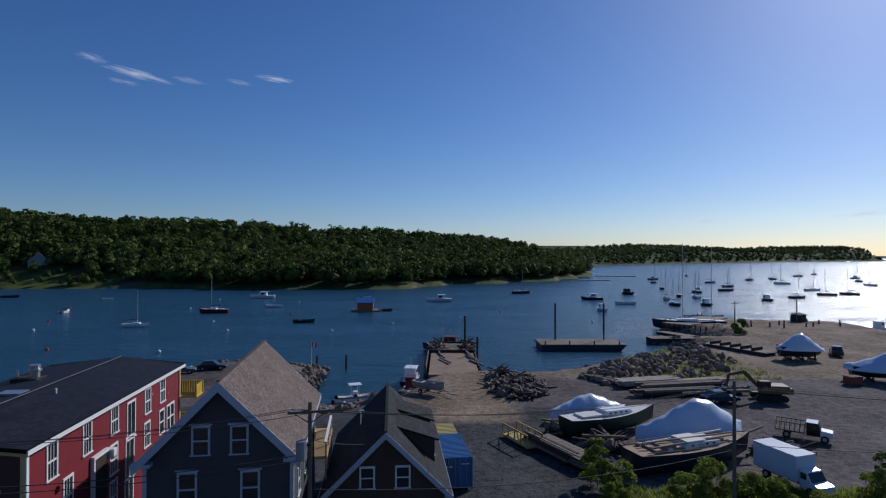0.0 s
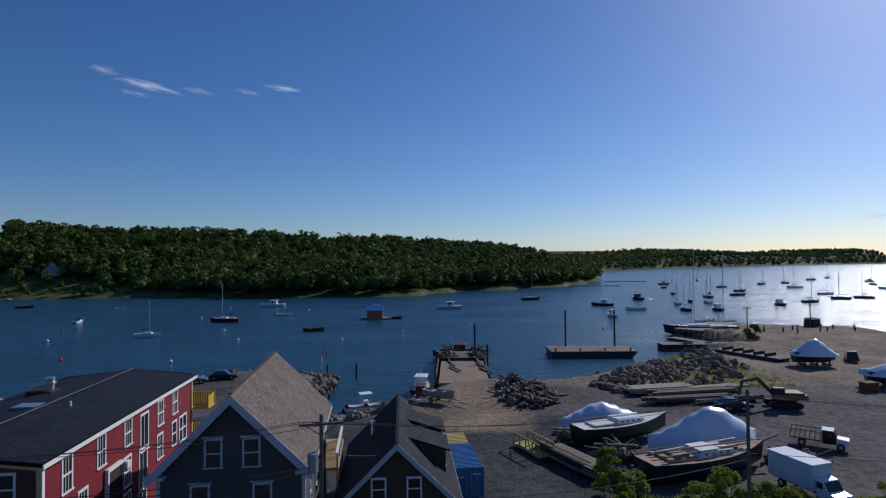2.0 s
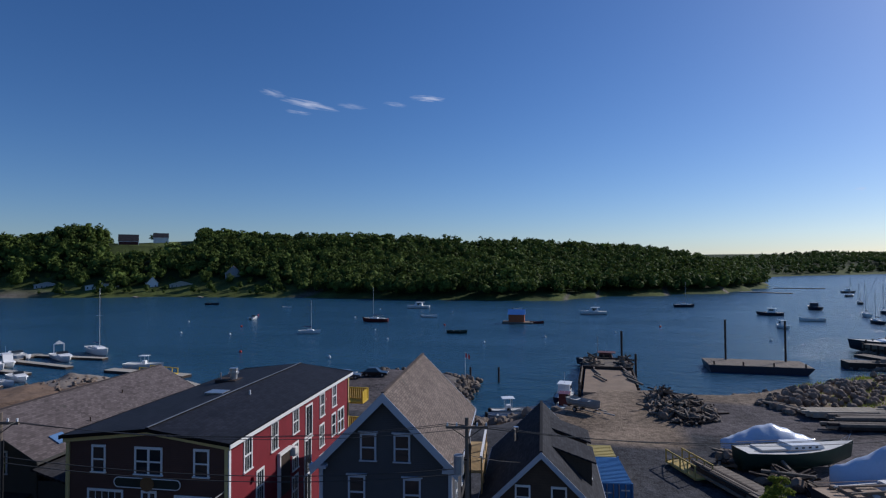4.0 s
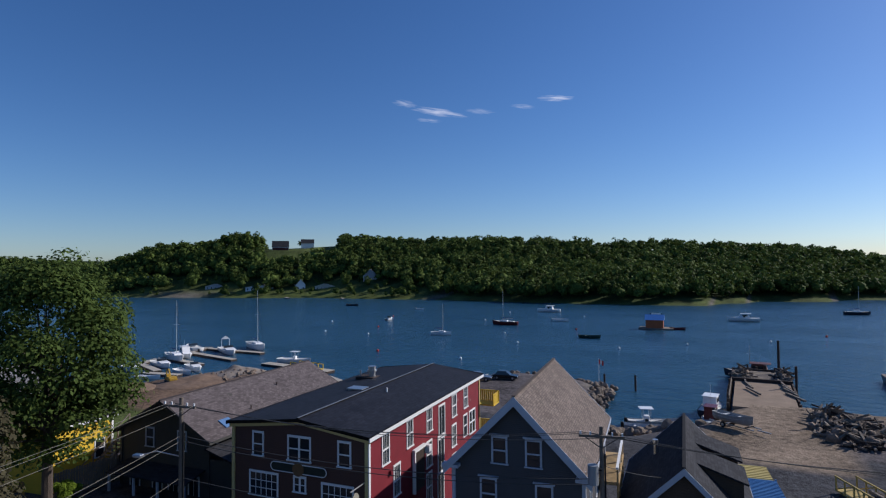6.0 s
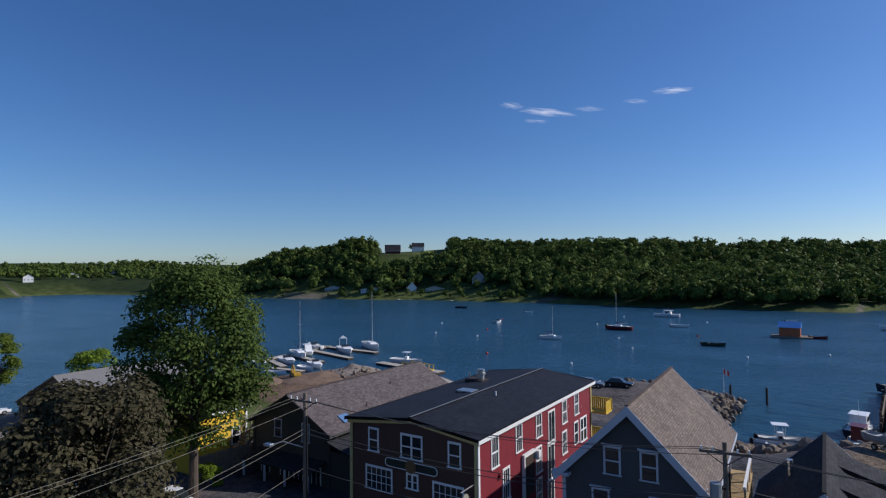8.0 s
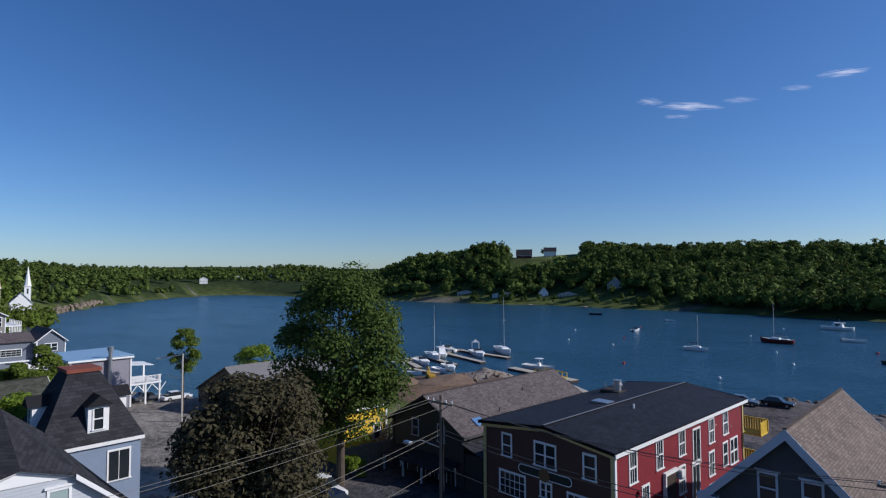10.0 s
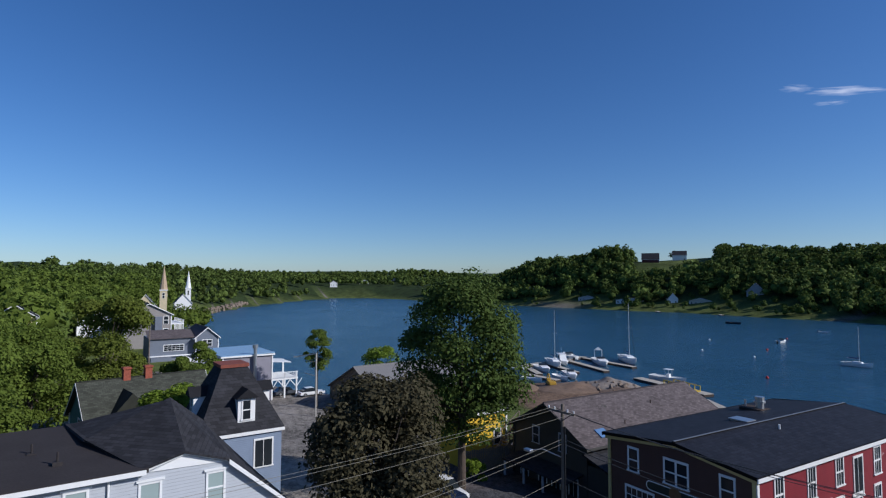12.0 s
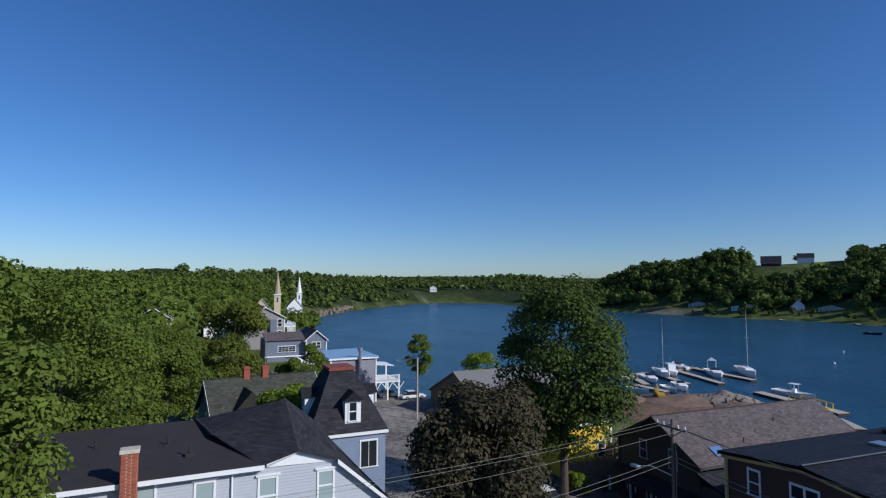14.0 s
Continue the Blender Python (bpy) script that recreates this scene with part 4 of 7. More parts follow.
part("porch_gable", prism([(-4.6, 4.8), (0.4, 4.8), (-2.1, 6.2)], "y", -1.6, 1.4), WHITE, g2)
part("store_front", box((-8.5, 0.2, 2.0), (-4.6, 1.5, 6.0)), SLATE, g2)
bg = gable_house("apartment_building", 0, 0, 100, 10.2, 18.0, 2.0, 13.2, 15.9, TAUPE, SHINGLE_GREY, WHITE, "tall taupe three-storey gabled apartment building", 0.5, 0.5, "building")
bg.matrix_world = pose(-188.0, -15.7, -3.8, 0, 0, 100) @ Matrix.Scale(1.2, 4)
for u in (1.8, 4.0):
    window(bg, FRONT, u, 11.9, 1.1, 0.8, WHITE, "plain")
for z in (4.5, 7.6, 10.7):
    window(bg, FRONT, 9.0, z, 1.0, 1.9, WHITE)
    for yy in (3, 8, 13):
        window(bg, FACES["left"](10.2, 18.0), 18 - yy, z, 1.4, 2.0, WHITE)
for z in (4.4, 7.4, 10.4):
    bm = box((10.3, 2.0, z), (13.6, 15.0, z + 0.2))
    box((13.4, 2.0, z + 1.0), (13.55, 15.0, z + 1.1), bm)
    for k in range(8):
        box((13.4, 2.2 + k * 1.8, z + 0.2), (13.55, 2.35 + k * 1.8, z + 2.9 if z < 9 else z + 1.1), bm)
    part("balcony", bm, WHITE, bg)
part("bay", prism([(6.4, 5.5), (8.0, 5.5), (8.0, 12.6), (6.4, 12.6)], "y", -1.0, 0), SLATE, bg)

# ---- churches ----
OCHRE = wave_mat("pale_ochre_boards", (0.55, 0.46, 0.3), 0.25, "Z")
BLACKROOF = mat("black_slate", (0.03, 0.03, 0.035), 0.7, 0, 0.2, 1)


def spire(parent, x, y, z0, w, zt, zs, wall, roof, trim):
    part("tower", box((x - w / 2, y - w / 2, z0), (x + w / 2, y + w / 2, zt)), wall, parent)
    part("belfry_cornice", box((x - w / 2 - 0.25, y - w / 2 - 0.25, zt - 0.4), (x + w / 2 + 0.25, y + w / 2 + 0.25, zt)), trim, parent)
    own = bmesh.new()
    bmesh.ops.create_cone(own, cap_ends=True, segments=8, radius1=w * 0.56, radius2=0.06, depth=zs - zt, matrix=Matrix.Translation((x, y, (zs + zt) / 2)))
    part("spire", own, roof, parent)
    for a in range(4):
        m = pose(x, y, 0, 0, 0, 90 * a) @ pose(0, -w / 2, 0)
        window(parent, m, 0, zt - 3.6, w * 0.28, 2.2, trim, "sash")


ca = gable_house("church", -262.0, -19.0, 92, 9.0, 16.0, 3.0, 11.0, 16.5, OCHRE, BLACKROOF, WHITE, "cream wooden church with tall pointed spire", 0.4, 0.5, "church")
spire(ca, 11.2, 2.0, 3.0, 2.8, 18.5, 28.4, OCHRE, mat("ochre_spire", (0.4, 0.3, 0.2), 0.8), WHITE)
cb = gable_house("church", -318.0, -4.0, 92, 8.0, 15.0, 4.0, 11.0, 15.5, WHITE, BLACKROOF, WHITE, "white wooden church with slender white spire", 0.4, 0.5, "church")
spire(cb, 6.2, 1.5, 4.0, 2.5, 18.6, 27.4, WHITE, WHITE, WHITE)

# metal-roofed boathouse
ALU = wave_mat("ribbed_metal_roof", (0.2, 0.19, 0.18), 0.45, "Y", 0.7, 0.08, 0.45, 0.5, 0.55)
mt = gable_house("boathouse", -95.8, 22.6, 11, 18.0, 18.0, 1.5, 4.2, 8.3, WOOD, ALU, WOOD, "low boathouse with ribbed grey metal roof", 0.4, 0.5, "building")


# ---- near trees ----
def tree(name, x, y, z0, top, radius, low, leaves, n, size, label, seed, trunk_r=0.3, spread=1.0, lobes=22, gap=0.0):
    """A tapered trunk with limbs, and a crown of many small bent leaf clumps on lobes."""
    rng = np.random.RandomState(seed)
    ob = thing(name, pose(x, y, z0), label, "tree")
    h, mid = top - z0, (top + low) / 2 - z0
    half = (top - low) / 2
    bm = rod((0, 0, -0.3), (0, 0, mid), trunk_r, None, 10, trunk_r * 0.6)
    cs = []
    for k in range(lobes):
        a, e = rng.uniform(0, 6.283), rng.uniform(-1, 1)
        rr = radius * 0.68 * math.sqrt(max(0.12, 1 - (e * 0.9) ** 2)) * rng.uniform(0.55, 1)
        c = np.array([rr * math.cos(a), rr * math.sin(a), mid + e * half * 0.86])
        cs.append((c, radius * rng.uniform(0.18, 0.36)))
        if k % 2 == 0:
            rod((0, 0, max(0.5, mid * rng.uniform(0.45, 0.95))), c * 0.96, trunk_r * 0.33, bm, 6, trunk_r * 0.08)
    part("trunk", bm, BARK, ob)
    per = rng.randint(0, lobes, n)
    C, S = np.array([c for c, s in cs])[per], np.array([s for c, s in cs])[per]
    d = rng.normal(size=(n, 3))
    d /= np.linalg.norm(d, axis=1)[:, None]
    d[:, 2] = np.where(d[:, 2] < -0.3, -d[:, 2], d[:, 2])
    P = C + d * (S * rng.uniform(0.55, 1.08, n) ** 0.7)[:, None] * (spread, spread, 0.85)
    nrm = d + rng.normal(0, 0.45, (n, 3)) + (0, 0, 0.35)
    nrm /= np.linalg.norm(nrm, axis=1)[:, None]
    t1 = np.cross(nrm, rng.normal(size=(n, 3)))
    t1 /= np.linalg.norm(t1, axis=1)[:, None]
    t2 = np.cross(nrm, t1)
    s = (size * rng.uniform(0.55, 1.25, n))[:, None]
    V = np.stack([P + t1 * s, P + t2 * s * 0.55 + nrm * s * 0.18, P - t1 * s * 0.9, P - t2 * s * 0.55 - nrm * s * 0.1], 1).reshape(-1, 3)
    F = np.arange(4 * n).reshape(n, 4)
    me = mesh_of("crown", V.tolist(), F.tolist(), leaves)
    c = new("crown", me)
    c.parent = ob
    return ob


tree("maple_tree", -32.0, 10.0, gz(-32, 10.0), 15.9, 5.3, 4.5, LEAF_PURPLE, 44000, 0.16, "round dark purple-leaved maple tree by the street", 11, 0.35, lobes=80)
tree("tall_tree", -45.8, 22.4, gz(-45.8, 22.4), 22.2, 7.9, 6.8, LEAF_DARK, 36000, 0.19, "tall green deciduous tree with airy crown", 12, 0.4, lobes=70)
tree("broad_tree", -45.5, -17.5, gz(-45.5, -17.5), 22.9, 7.6, 8.0, LEAF, 42000, 0.17, "large broad green tree behind the pale house", 13, 0.4, lobes=64)
tree("broad_tree", -73.5, -15.5, gz(-73.5, -15.5), 17.6, 6.0, 5.0, LEAF, 24000, 0.2, "green tree filling the gap behind the teal house", 28, 0.3, lobes=50)
tree("broad_tree", -92.0, -22.5, gz(-92, -22.5), 16.0, 6.5, 5.0, LEAF, 18000, 0.24, "green tree among the gardens", 29, 0.3, lobes=40)
tree("broad_tree", -57.5, -17.5, gz(-57.5, -17.5), 18.6, 7.2, 5.0, LEAF, 34000, 0.2, "large green tree beside the teal house", 14, 0.35, lobes=50)
tree("broad_tree", -84.0, -10.2, gz(-84, -10.2), 20.2, 7.8, 4.0, LEAF_OLIVE, 44000, 0.21, "round green tree above the street", 15, 0.35, lobes=46)
tree("near_tree", -21.8, -11.6, gz(-21.8, -11.6), 22.9, 3.9, 12.5, LEAF, 26000, 0.14, "green leafy tree overhanging the dark roof", 16, 0.3, lobes=46)
tree("garden_tree", -55.5, -1.6, gz(-55.5, -1.6), 12.2, 4.4, 5.0, LEAF_BRIGHT, 17000, 0.18, "bright green leafy tree beside the mansard house", 17, 0.2, lobes=22)
tree("garden_tree", -83.0, 0.6, gz(-83, 0.6), 13.6, 4.6, 4.0, LEAF, 18000, 0.2, "bright green tree by the waterfront street", 18, 0.2, lobes=20)
tree("leaning_tree", -89.0, 18.7, gz(-89, 18.7), 14.4, 2.7, 7.5, LEAF, 8000, 0.15, "slim tree with sparse tuft of green leaves", 19, 0.14, lobes=46)
tree("shore_bush", -99.5, 33.0, gz(-99.5, 33), 9.4, 4.4, 2.5, LEAF_BRIGHT, 9000, 0.2, "low bright green bush by the boathouse", 20, 0.12, lobes=40)
SHRUB = leafy("yellow_green_shrub_leaves", (0.2, 0.24, 0.04), 0.55)
for k, (x, y, top, r, n, lab) in enumerate(((12.4, 45.4, 6.2, 1.7, 6000, "feathery yellow-green shrub at the yard edge"), (13.6, 43.4, 4.9, 1.6, 4500, "feathery yellow-green shrub at the yard edge"), (12.6, 41.6, 4.0, 1.5, 3500, "low yellow-green shrub at the yard edge"),
        (18.4, 42.4, 4.2, 1.8, 4000, "spreading green shrub by the utility pole"), (20.6, 43.0, 4.8, 2.0, 5000, "spreading green shrub by the utility pole"), (23.0, 42.4, 4.2, 1.9, 4500, "spreading green shrub by the utility pole"),
        (25.6, 42.8, 3.6, 1.7, 3500, "low green shrub beside the box truck"), (28.0, 41.0, 3.4, 1.8, 3500, "low green shrub beside the box truck"), (33.4, 43.6, 3.8, 1.7, 3500, "low green shrub at the yard edge"), (35.3, 44.6, 5.6, 1.3, 3500, "upright dark green shrub at the yard edge"))):
    tree("shrub", x, y, 1.9, top, r, 1.2, SHRUB if k < 9 else LEAF, n, 0.1, lab, 60 + k, 0.04, lobes=26)
tree("shrub", 70.5, 133.6, 2.0, 5.0, 2.6, 1.5, LEAF, 2600, 0.24, "dark round bush on the old wharf", 26, 0.1, lobes=14)
tree("shrub", -47.5, 24.6, 2.3, 5.0, 1.6, 2.0, LEAF_BRIGHT, 3000, 0.14, "green bush by the plank fence", 27, 0.06, lobes=12)


def weeds(name, spots, material, label, seed, height=0.5):
    """Rough grass: thin bent blades in tufts, joined into one mesh."""
    rng = np.random.RandomState(seed)
    V, F = [], []
    zs = terrain(np.array([p[0] for p in spots]), np.array([p[1] for p in spots]))
    for (x, y), z in zip(spots, zs):
        for b in range(7):
            a, l, o = rng.uniform(0, 6.28), height * rng.uniform(0.5, 1.3), rng.uniform(-0.25, 0.25, 2)
            dx, dy = math.cos(a) * 0.05, math.sin(a) * 0.05
            k = len(V)
            V += [(x + o[0] - dx, y + o[1] - dy, z - 0.05), (x + o[0] + dx, y + o[1] + dy, z - 0.05), (x + o[0] + dy * 5, y + o[1] - dx * 5, z + l)]
            F.append((k, k + 1, k + 2))
    return tagged(new(name, mesh_of(name, V, F, material)), label, "grass", kind="stuff")


wr = np.random.RandomState(9)
weeds("rough_grass", [(wr.uniform(13.5, 45), wr.uniform(36, 45.2)) for _ in range(2600)] + [(wr.uniform(30, 52), wr.uniform(84, 112)) for _ in range(700)], SHRUB, "rough green weeds along the yard edge", 5)


# ---- boats ----
def hull_bm(L, B, D, z0=-0.35, sheer=0.25, stern=0.75, bm=None):
    """A lofted hull along +x (bow), its deck slightly cambered inside the gunwale."""
    own = bmesh.new()
    n, rows = 11, []
    for i in range(n):
        t = i / (n - 1)
        b = B / 2 * (stern + (1 - stern) * min(1, t / 0.35)) * (1 if t < 0.45 else max(0.02, 1 - ((t - 0.45) / 0.55) ** 2.2))
        top = z0 + D + sheer * (2 * t - 0.7) ** 2
        bot = z0 + 0.35 * D * max(0, (t - 0.7) / 0.3) ** 2
        x = -L / 2 + L * t
        row = [(x + 0.1 * L * max(0, t - 0.8) * k, y * b, bot + (top - bot) * k) for y, k in ((-1, 1), (-0.86, 0.45), (-0.45, 0.08), (0, 0), (0.45, 0.08), (0.86, 0.45), (1, 1))]
        rows.append([own.verts.new(p) for p in row])
    for a, b in zip(rows, rows[1:]):
        for k in range(6):
            own.faces.new((a[k], b[k], b[k + 1], a[k + 1]))
    own.faces.new(rows[0])
    bmesh.ops.recalc_face_normals(own, faces=own.faces)
    return join(own, bm)


def deck_bm(L, B, D, z0, sheer, stern, drop):
    own = bmesh.new()
    n, rows = 11, []
    for i in range(n):
        t = i / (n - 1)
        b = B / 2 * (stern + (1 - stern) * min(1, t / 0.35)) * (1 if t < 0.45 else max(0.02, 1 - ((t - 0.45) / 0.55) ** 2.2)) * 0.985
        top = z0 + D + sheer * (2 * t - 0.7) ** 2 - drop
        x = -L / 2 + L * t + 0.1 * L * max(0, t - 0.8)
        rows.append([own.verts.new((x, y * b, top + (0.05 if y == 0 else 0))) for y in (-1, 0, 1)])
    for a, b in zip(rows, rows[1:]):
        for k in range(2):
            own.faces.new((a[k], b[k], b[k + 1], a[k + 1]))
    return own


HULL_WHITE = mat("white_gelcoat", (0.78, 0.78, 0.77), 0.25, 0, 0.05, 1, 0)
HULL_DARK = mat("dark_hull_paint", (0.03, 0.035, 0.05), 0.3, 0, 0.15, 1, 0)
HULL_RED = mat("maroon_hull_paint", (0.12, 0.02, 0.02), 0.35, 0, 0.15, 1, 0)
HULL_GREEN = mat("dark_green_hull", (0.02, 0.045, 0.035), 0.4, 0, 0.2, 1, 0)
DECK = mat("pale_deck", (0.6, 0.59, 0.55), 0.6, 0, 0.12, 2)
TEAK = mat("weathered_teak_deck", (0.3, 0.21, 0.14), 0.75, 0, 0.25, 4)
CANVAS = mat("blue_canvas", (0.03, 0.06, 0.15), 0.8, 0, 0.15, 2)
BLACK = mat("black_rubber", (0.015, 0.015, 0.016), 0.6, 0, 0.1, 3)
ALLOY = mat("mast_alloy", (0.6, 0.6, 0.6), 0.4, 0.6, 0.05, 1, 0)


def sailboat(x, y, yaw, L, hull, mast, label, z=0.0, keel=False, cover=CANVAS, deck=DECK, rake=0.0, two=False, group="moored sailboats"):
    ob = thing("sailboat", pose(x, y, z, 0, 0, yaw), label, "boat", group)
    B, D = L * 0.29, L * 0.125 + 0.35
    part("hull", hull_bm(L, B, D), hull, ob, smooth=True)
    part("deck", deck_bm(L, B, D, -0.35, 0.25, 0.75, 0.06), deck, ob)
    h = D - 0.35
    part("cabin", prism([(-L * 0.12, h), (L * 0.2, h), (L * 0.17, h + 0.42), (-L * 0.1, h + 0.5)], "y", -B * 0.27, B * 0.27), HULL_WHITE, ob)
    part("cockpit_coaming", box((-L * 0.36, -B * 0.26, h), (-L * 0.14, B * 0.26, h + 0.22), bevel=0.04), deck, ob)
    if mast:
        mx = L * 0.08
        part("mast", rod((mx, 0, h), (mx - rake, 0, h + mast), 0.085, None, 8, 0.055), ALLOY, ob)
        part("boom", rod((mx, 0, h + 1.15), (mx - L * 0.4, 0, h + 1.2), 0.06), ALLOY, ob)
        part("sail_cover", rod((mx, 0, h + 1.32), (mx - L * 0.38, 0, h + 1.3), 0.19, None, 8, 0.08), cover, ob)
        bm = rod((mx, 0, h + mast * 0.98), (L * 0.5, 0, h + 0.35), 0.018, None, 4)
        rod((mx, 0, h + mast * 0.98), (-L * 0.48, 0, h + 0.3), 0.015, bm, 4)
        for sgn in (-1, 1):
            rod((mx, 0, h + mast * 0.9), (mx, sgn * B * 0.46, h), 0.015, bm, 4)
        part("rigging", bm, BLACK, ob)
        part("spreader", box((mx - 0.03, -B * 0.22, h + mast * 0.55), (mx + 0.03, B * 0.22, h + mast * 0.55 + 0.05)), ALLOY, ob)
    if two:
        part("mizzen_mast", rod((-L * 0.32, 0, h), (-L * 0.33, 0, h + mast * 0.97), 0.085, None, 8, 0.055), ALLOY, ob)
        part("mizzen_cover", rod((-L * 0.32, 0, h + 1.2), (-L * 0.5, 0, h + 1.4), 0.18), cover, ob)
    if keel:
        for sx in (-0.06, 0.0, 0.06, 0.12):
            for sy in (-1, 1):
                part("portlight", box((L * sx - 0.14, sy * B * 0.272 - 0.01, h + 0.16), (L * sx + 0.14, sy * B * 0.272 + 0.01, h + 0.32)), GLASS, ob)
        part("hatch", box((L * 0.24, -0.3, h), (L * 0.3, 0.3, h + 0.14), bevel=0.03), TEAK, ob)
        part("toe_rail", join(rod((-L * 0.46, B * 0.4, h + 0.35), (L * 0.1, B * 0.49, h + 0.2), 0.03, None, 5), rod((-L * 0.46, -B * 0.4, h + 0.35), (L * 0.1, -B * 0.49, h + 0.2), 0.03, None, 5)), TEAK, ob)
        part("pulpit", join(rod((L * 0.42, 0.45, h + 0.2), (L * 0.5, 0, h + 1.0), 0.02, None, 5), rod((L * 0.42, -0.45, h + 0.2), (L * 0.5, 0, h + 1.0), 0.02, None, 5)), STEEL, ob)
        part("keel", prism([(-L * 0.25, -0.3), (L * 0.15, -0.3), (L * 0.02, -1.35), (-L * 0.22, -1.45)], "y", -0.12, 0.12), hull, ob)
        for sx in (-0.25, 0.2):
            for sy in (-1, 1):
                part("stand", rod((L * sx, sy * B * 0.55, -1.6), (L * sx, sy * B * 0.36, 0.1), 0.06), BLACK, ob)
    return ob


def motorboat(x, y, yaw, L, hull, label, style="cuddy", z=0.0, top=None, group="moored motorboats"):
    ob = thing("motorboat", pose(x, y, z, 0, 0, yaw), label, "boat", group)
    B, D = L * 0.34, L * 0.1 + 0.5
    part("hull", hull_bm(L, B, D, -0.3, 0.18, 0.92), hull, ob, smooth=True)
    part("deck", deck_bm(L, B, D, -0.3, 0.18, 0.92, 0.12 if style != "skiff" else 0.35), DECK, ob)
    h = D - 0.4
    if style in ("cuddy", "cruiser"):
        part("cuddy", prism([(-L * 0.02, h), (L * 0.33, h), (L * 0.26, h + 0.3), (L * 0.02, h + 0.5)], "y", -B * 0.36, B * 0.36), HULL_WHITE, ob)
        part("windshield", prism([(-L * 0.06, h + 0.4), (L * 0.06, h + 0.4), (-L * 0.02, h + 0.95), (-L * 0.05, h + 0.95)], "y", -B * 0.34, B * 0.34), GLASS, ob)
    if style in ("cruiser", "lobster"):
        s = 0.35 if style == "cruiser" else 0.0
        part("wheelhouse", prism([(-L * 0.2, h), (L * (0.1 + s * 0.2), h), (L * (0.06 + s * 0.1), h + 1.7), (-L * 0.16, h + 1.75)], "y", -B * 0.33, B * 0.33), top or HULL_WHITE, ob)
        for sy in (-1, 1):
            part("side_window", box((-L * 0.12, sy * B * 0.335 - 0.01, h + 0.85), (L * 0.05, sy * B * 0.335 + 0.01, h + 1.4)), GLASS, ob)
        part("roof", box((-L * 0.24, -B * 0.37, h + 1.72), (L * 0.1, B * 0.37, h + 1.8), bevel=0.03), top or HULL_WHITE, ob)
        part("antenna", rod((-L * 0.05, 0, h + 1.8), (-L * 0.08, 0, h + 3.4), 0.02, None, 5), ALLOY, ob)
    if style == "console":
        part("console", box((-0.3, -0.4, h - 0.2), (0.4, 0.4, h + 0.75), bevel=0.05), HULL_WHITE, ob)
        part("t_top", box((-0.9, -0.8, h + 1.7), (0.9, 0.8, h + 1.77), bevel=0.02), HULL_WHITE, ob)
        for sx in (-0.4, 0.5):
            for sy in (-0.6, 0.6):
                part("t_top_leg", rod((sx, sy, h - 0.1), (sx, sy, h + 1.7), 0.03, None, 6), ALLOY, ob)
    if style in ("skiff", "console", "cuddy"):
        bm = box((-L / 2 - 0.45, -0.2, 0.15), (-L / 2 - 0.05, 0.2, 0.95), bevel=0.08)
        box((-L / 2 - 0.3, -0.08, -0.4), (-L / 2 - 0.15, 0.08, 0.2), bm)
        part("outboard", bm, BLACK, ob, "black outboard motor")
    if style == "skiff":
        for t in (-0.25, 0.1):
            part("thwart", box((L * t, -B * 0.4, h - 0.05), (L * t + 0.25, B * 0.4, h)), DECK, ob)
    return ob


motorboat(-132, 195, 100, 6.0, HULL_WHITE, "small white cuddy cabin motorboat on its mooring")
sailboat(-87, 158, 8, 6.9, HULL_WHITE, 9.5, "small white sailboat with furled blue sail")
sailboat(-80.5, 196, 182, 9.8, HULL_RED, 11.5, "dark maroon sailboat with white cabin")
motorboat(-84.5, 261, 185, 11, HULL_WHITE, "white motor cruiser with wheelhouse", "cruiser")
motorboat(-65.6, 217, 4, 6.6, HULL_WHITE, "small pale open skiff on its mooring", "skiff")
motorboat(-42.1, 169, 3, 6.0, HULL_GREEN, "dark open skiff on its mooring", "skiff")
motorboat(-1.9, 244, 182, 11.0, HULL_WHITE, "long white motor cruiser on its mooring", "cruiser")
sailboat(40.3, 293, 10, 9.5, HULL_DARK, 11, "dark blue sailboat on its mooring")
motorboat(67.2, 254, 170, 9.5, HULL_DARK, "dark lobster boat with white wheelhouse", "lobster")
motorboat(57.7, 205.7, 100, 6.5, HULL_WHITE, "white lobster boat seen stern on", "lobster")
motorboat(74.7, 231.4, 178, 8.0, HULL_WHITE, "long low white launch on its mooring", "skiff")
motorboat(94.4, 290, 95, 11, HULL_DARK, "tall dark fishing boat with high wheelhouse", "lobster", top=HULL_DARK)
motorboat(168, 450, 10, 9, HULL_DARK, "dark motorboat far down the harbour", "lobster")
MOOR = [(101, 255, 80, 9.5, 12.5), (93, 227, 95, 8.0, 10), (114, 272, 70, 9, 12), (117.6, 262, 85, 9, 11), (105.7, 227, 90, 8, 0), (158, 314, 10, 9, 11), (143, 249, 80, 9, 0), (178, 351, 20, 9, 12), (190, 400, 15, 8, 10),
        (232, 385, 170, 10, 12), (191, 280, 175, 9, 12), (206, 285, 160, 8.5, 12), (278, 366, 100, 9, 11), (323, 511, 20, 11, 13), (265, 453, 90, 10, 12), (207, 315, 5, 9, 11.5), (165, 262, 10, 8.5, 10), (240, 440, 30, 9, 12),
        (150, 330, 60, 8, 10.5), (135, 300, 100, 8, 11), (310, 420, 80, 9, 12), (345, 470, 15, 9, 0), (128, 330, 80, 8, 10), (225, 520, 60, 9, 12), (370, 560, 30, 9, 12), (150, 400, 40, 8, 11)]
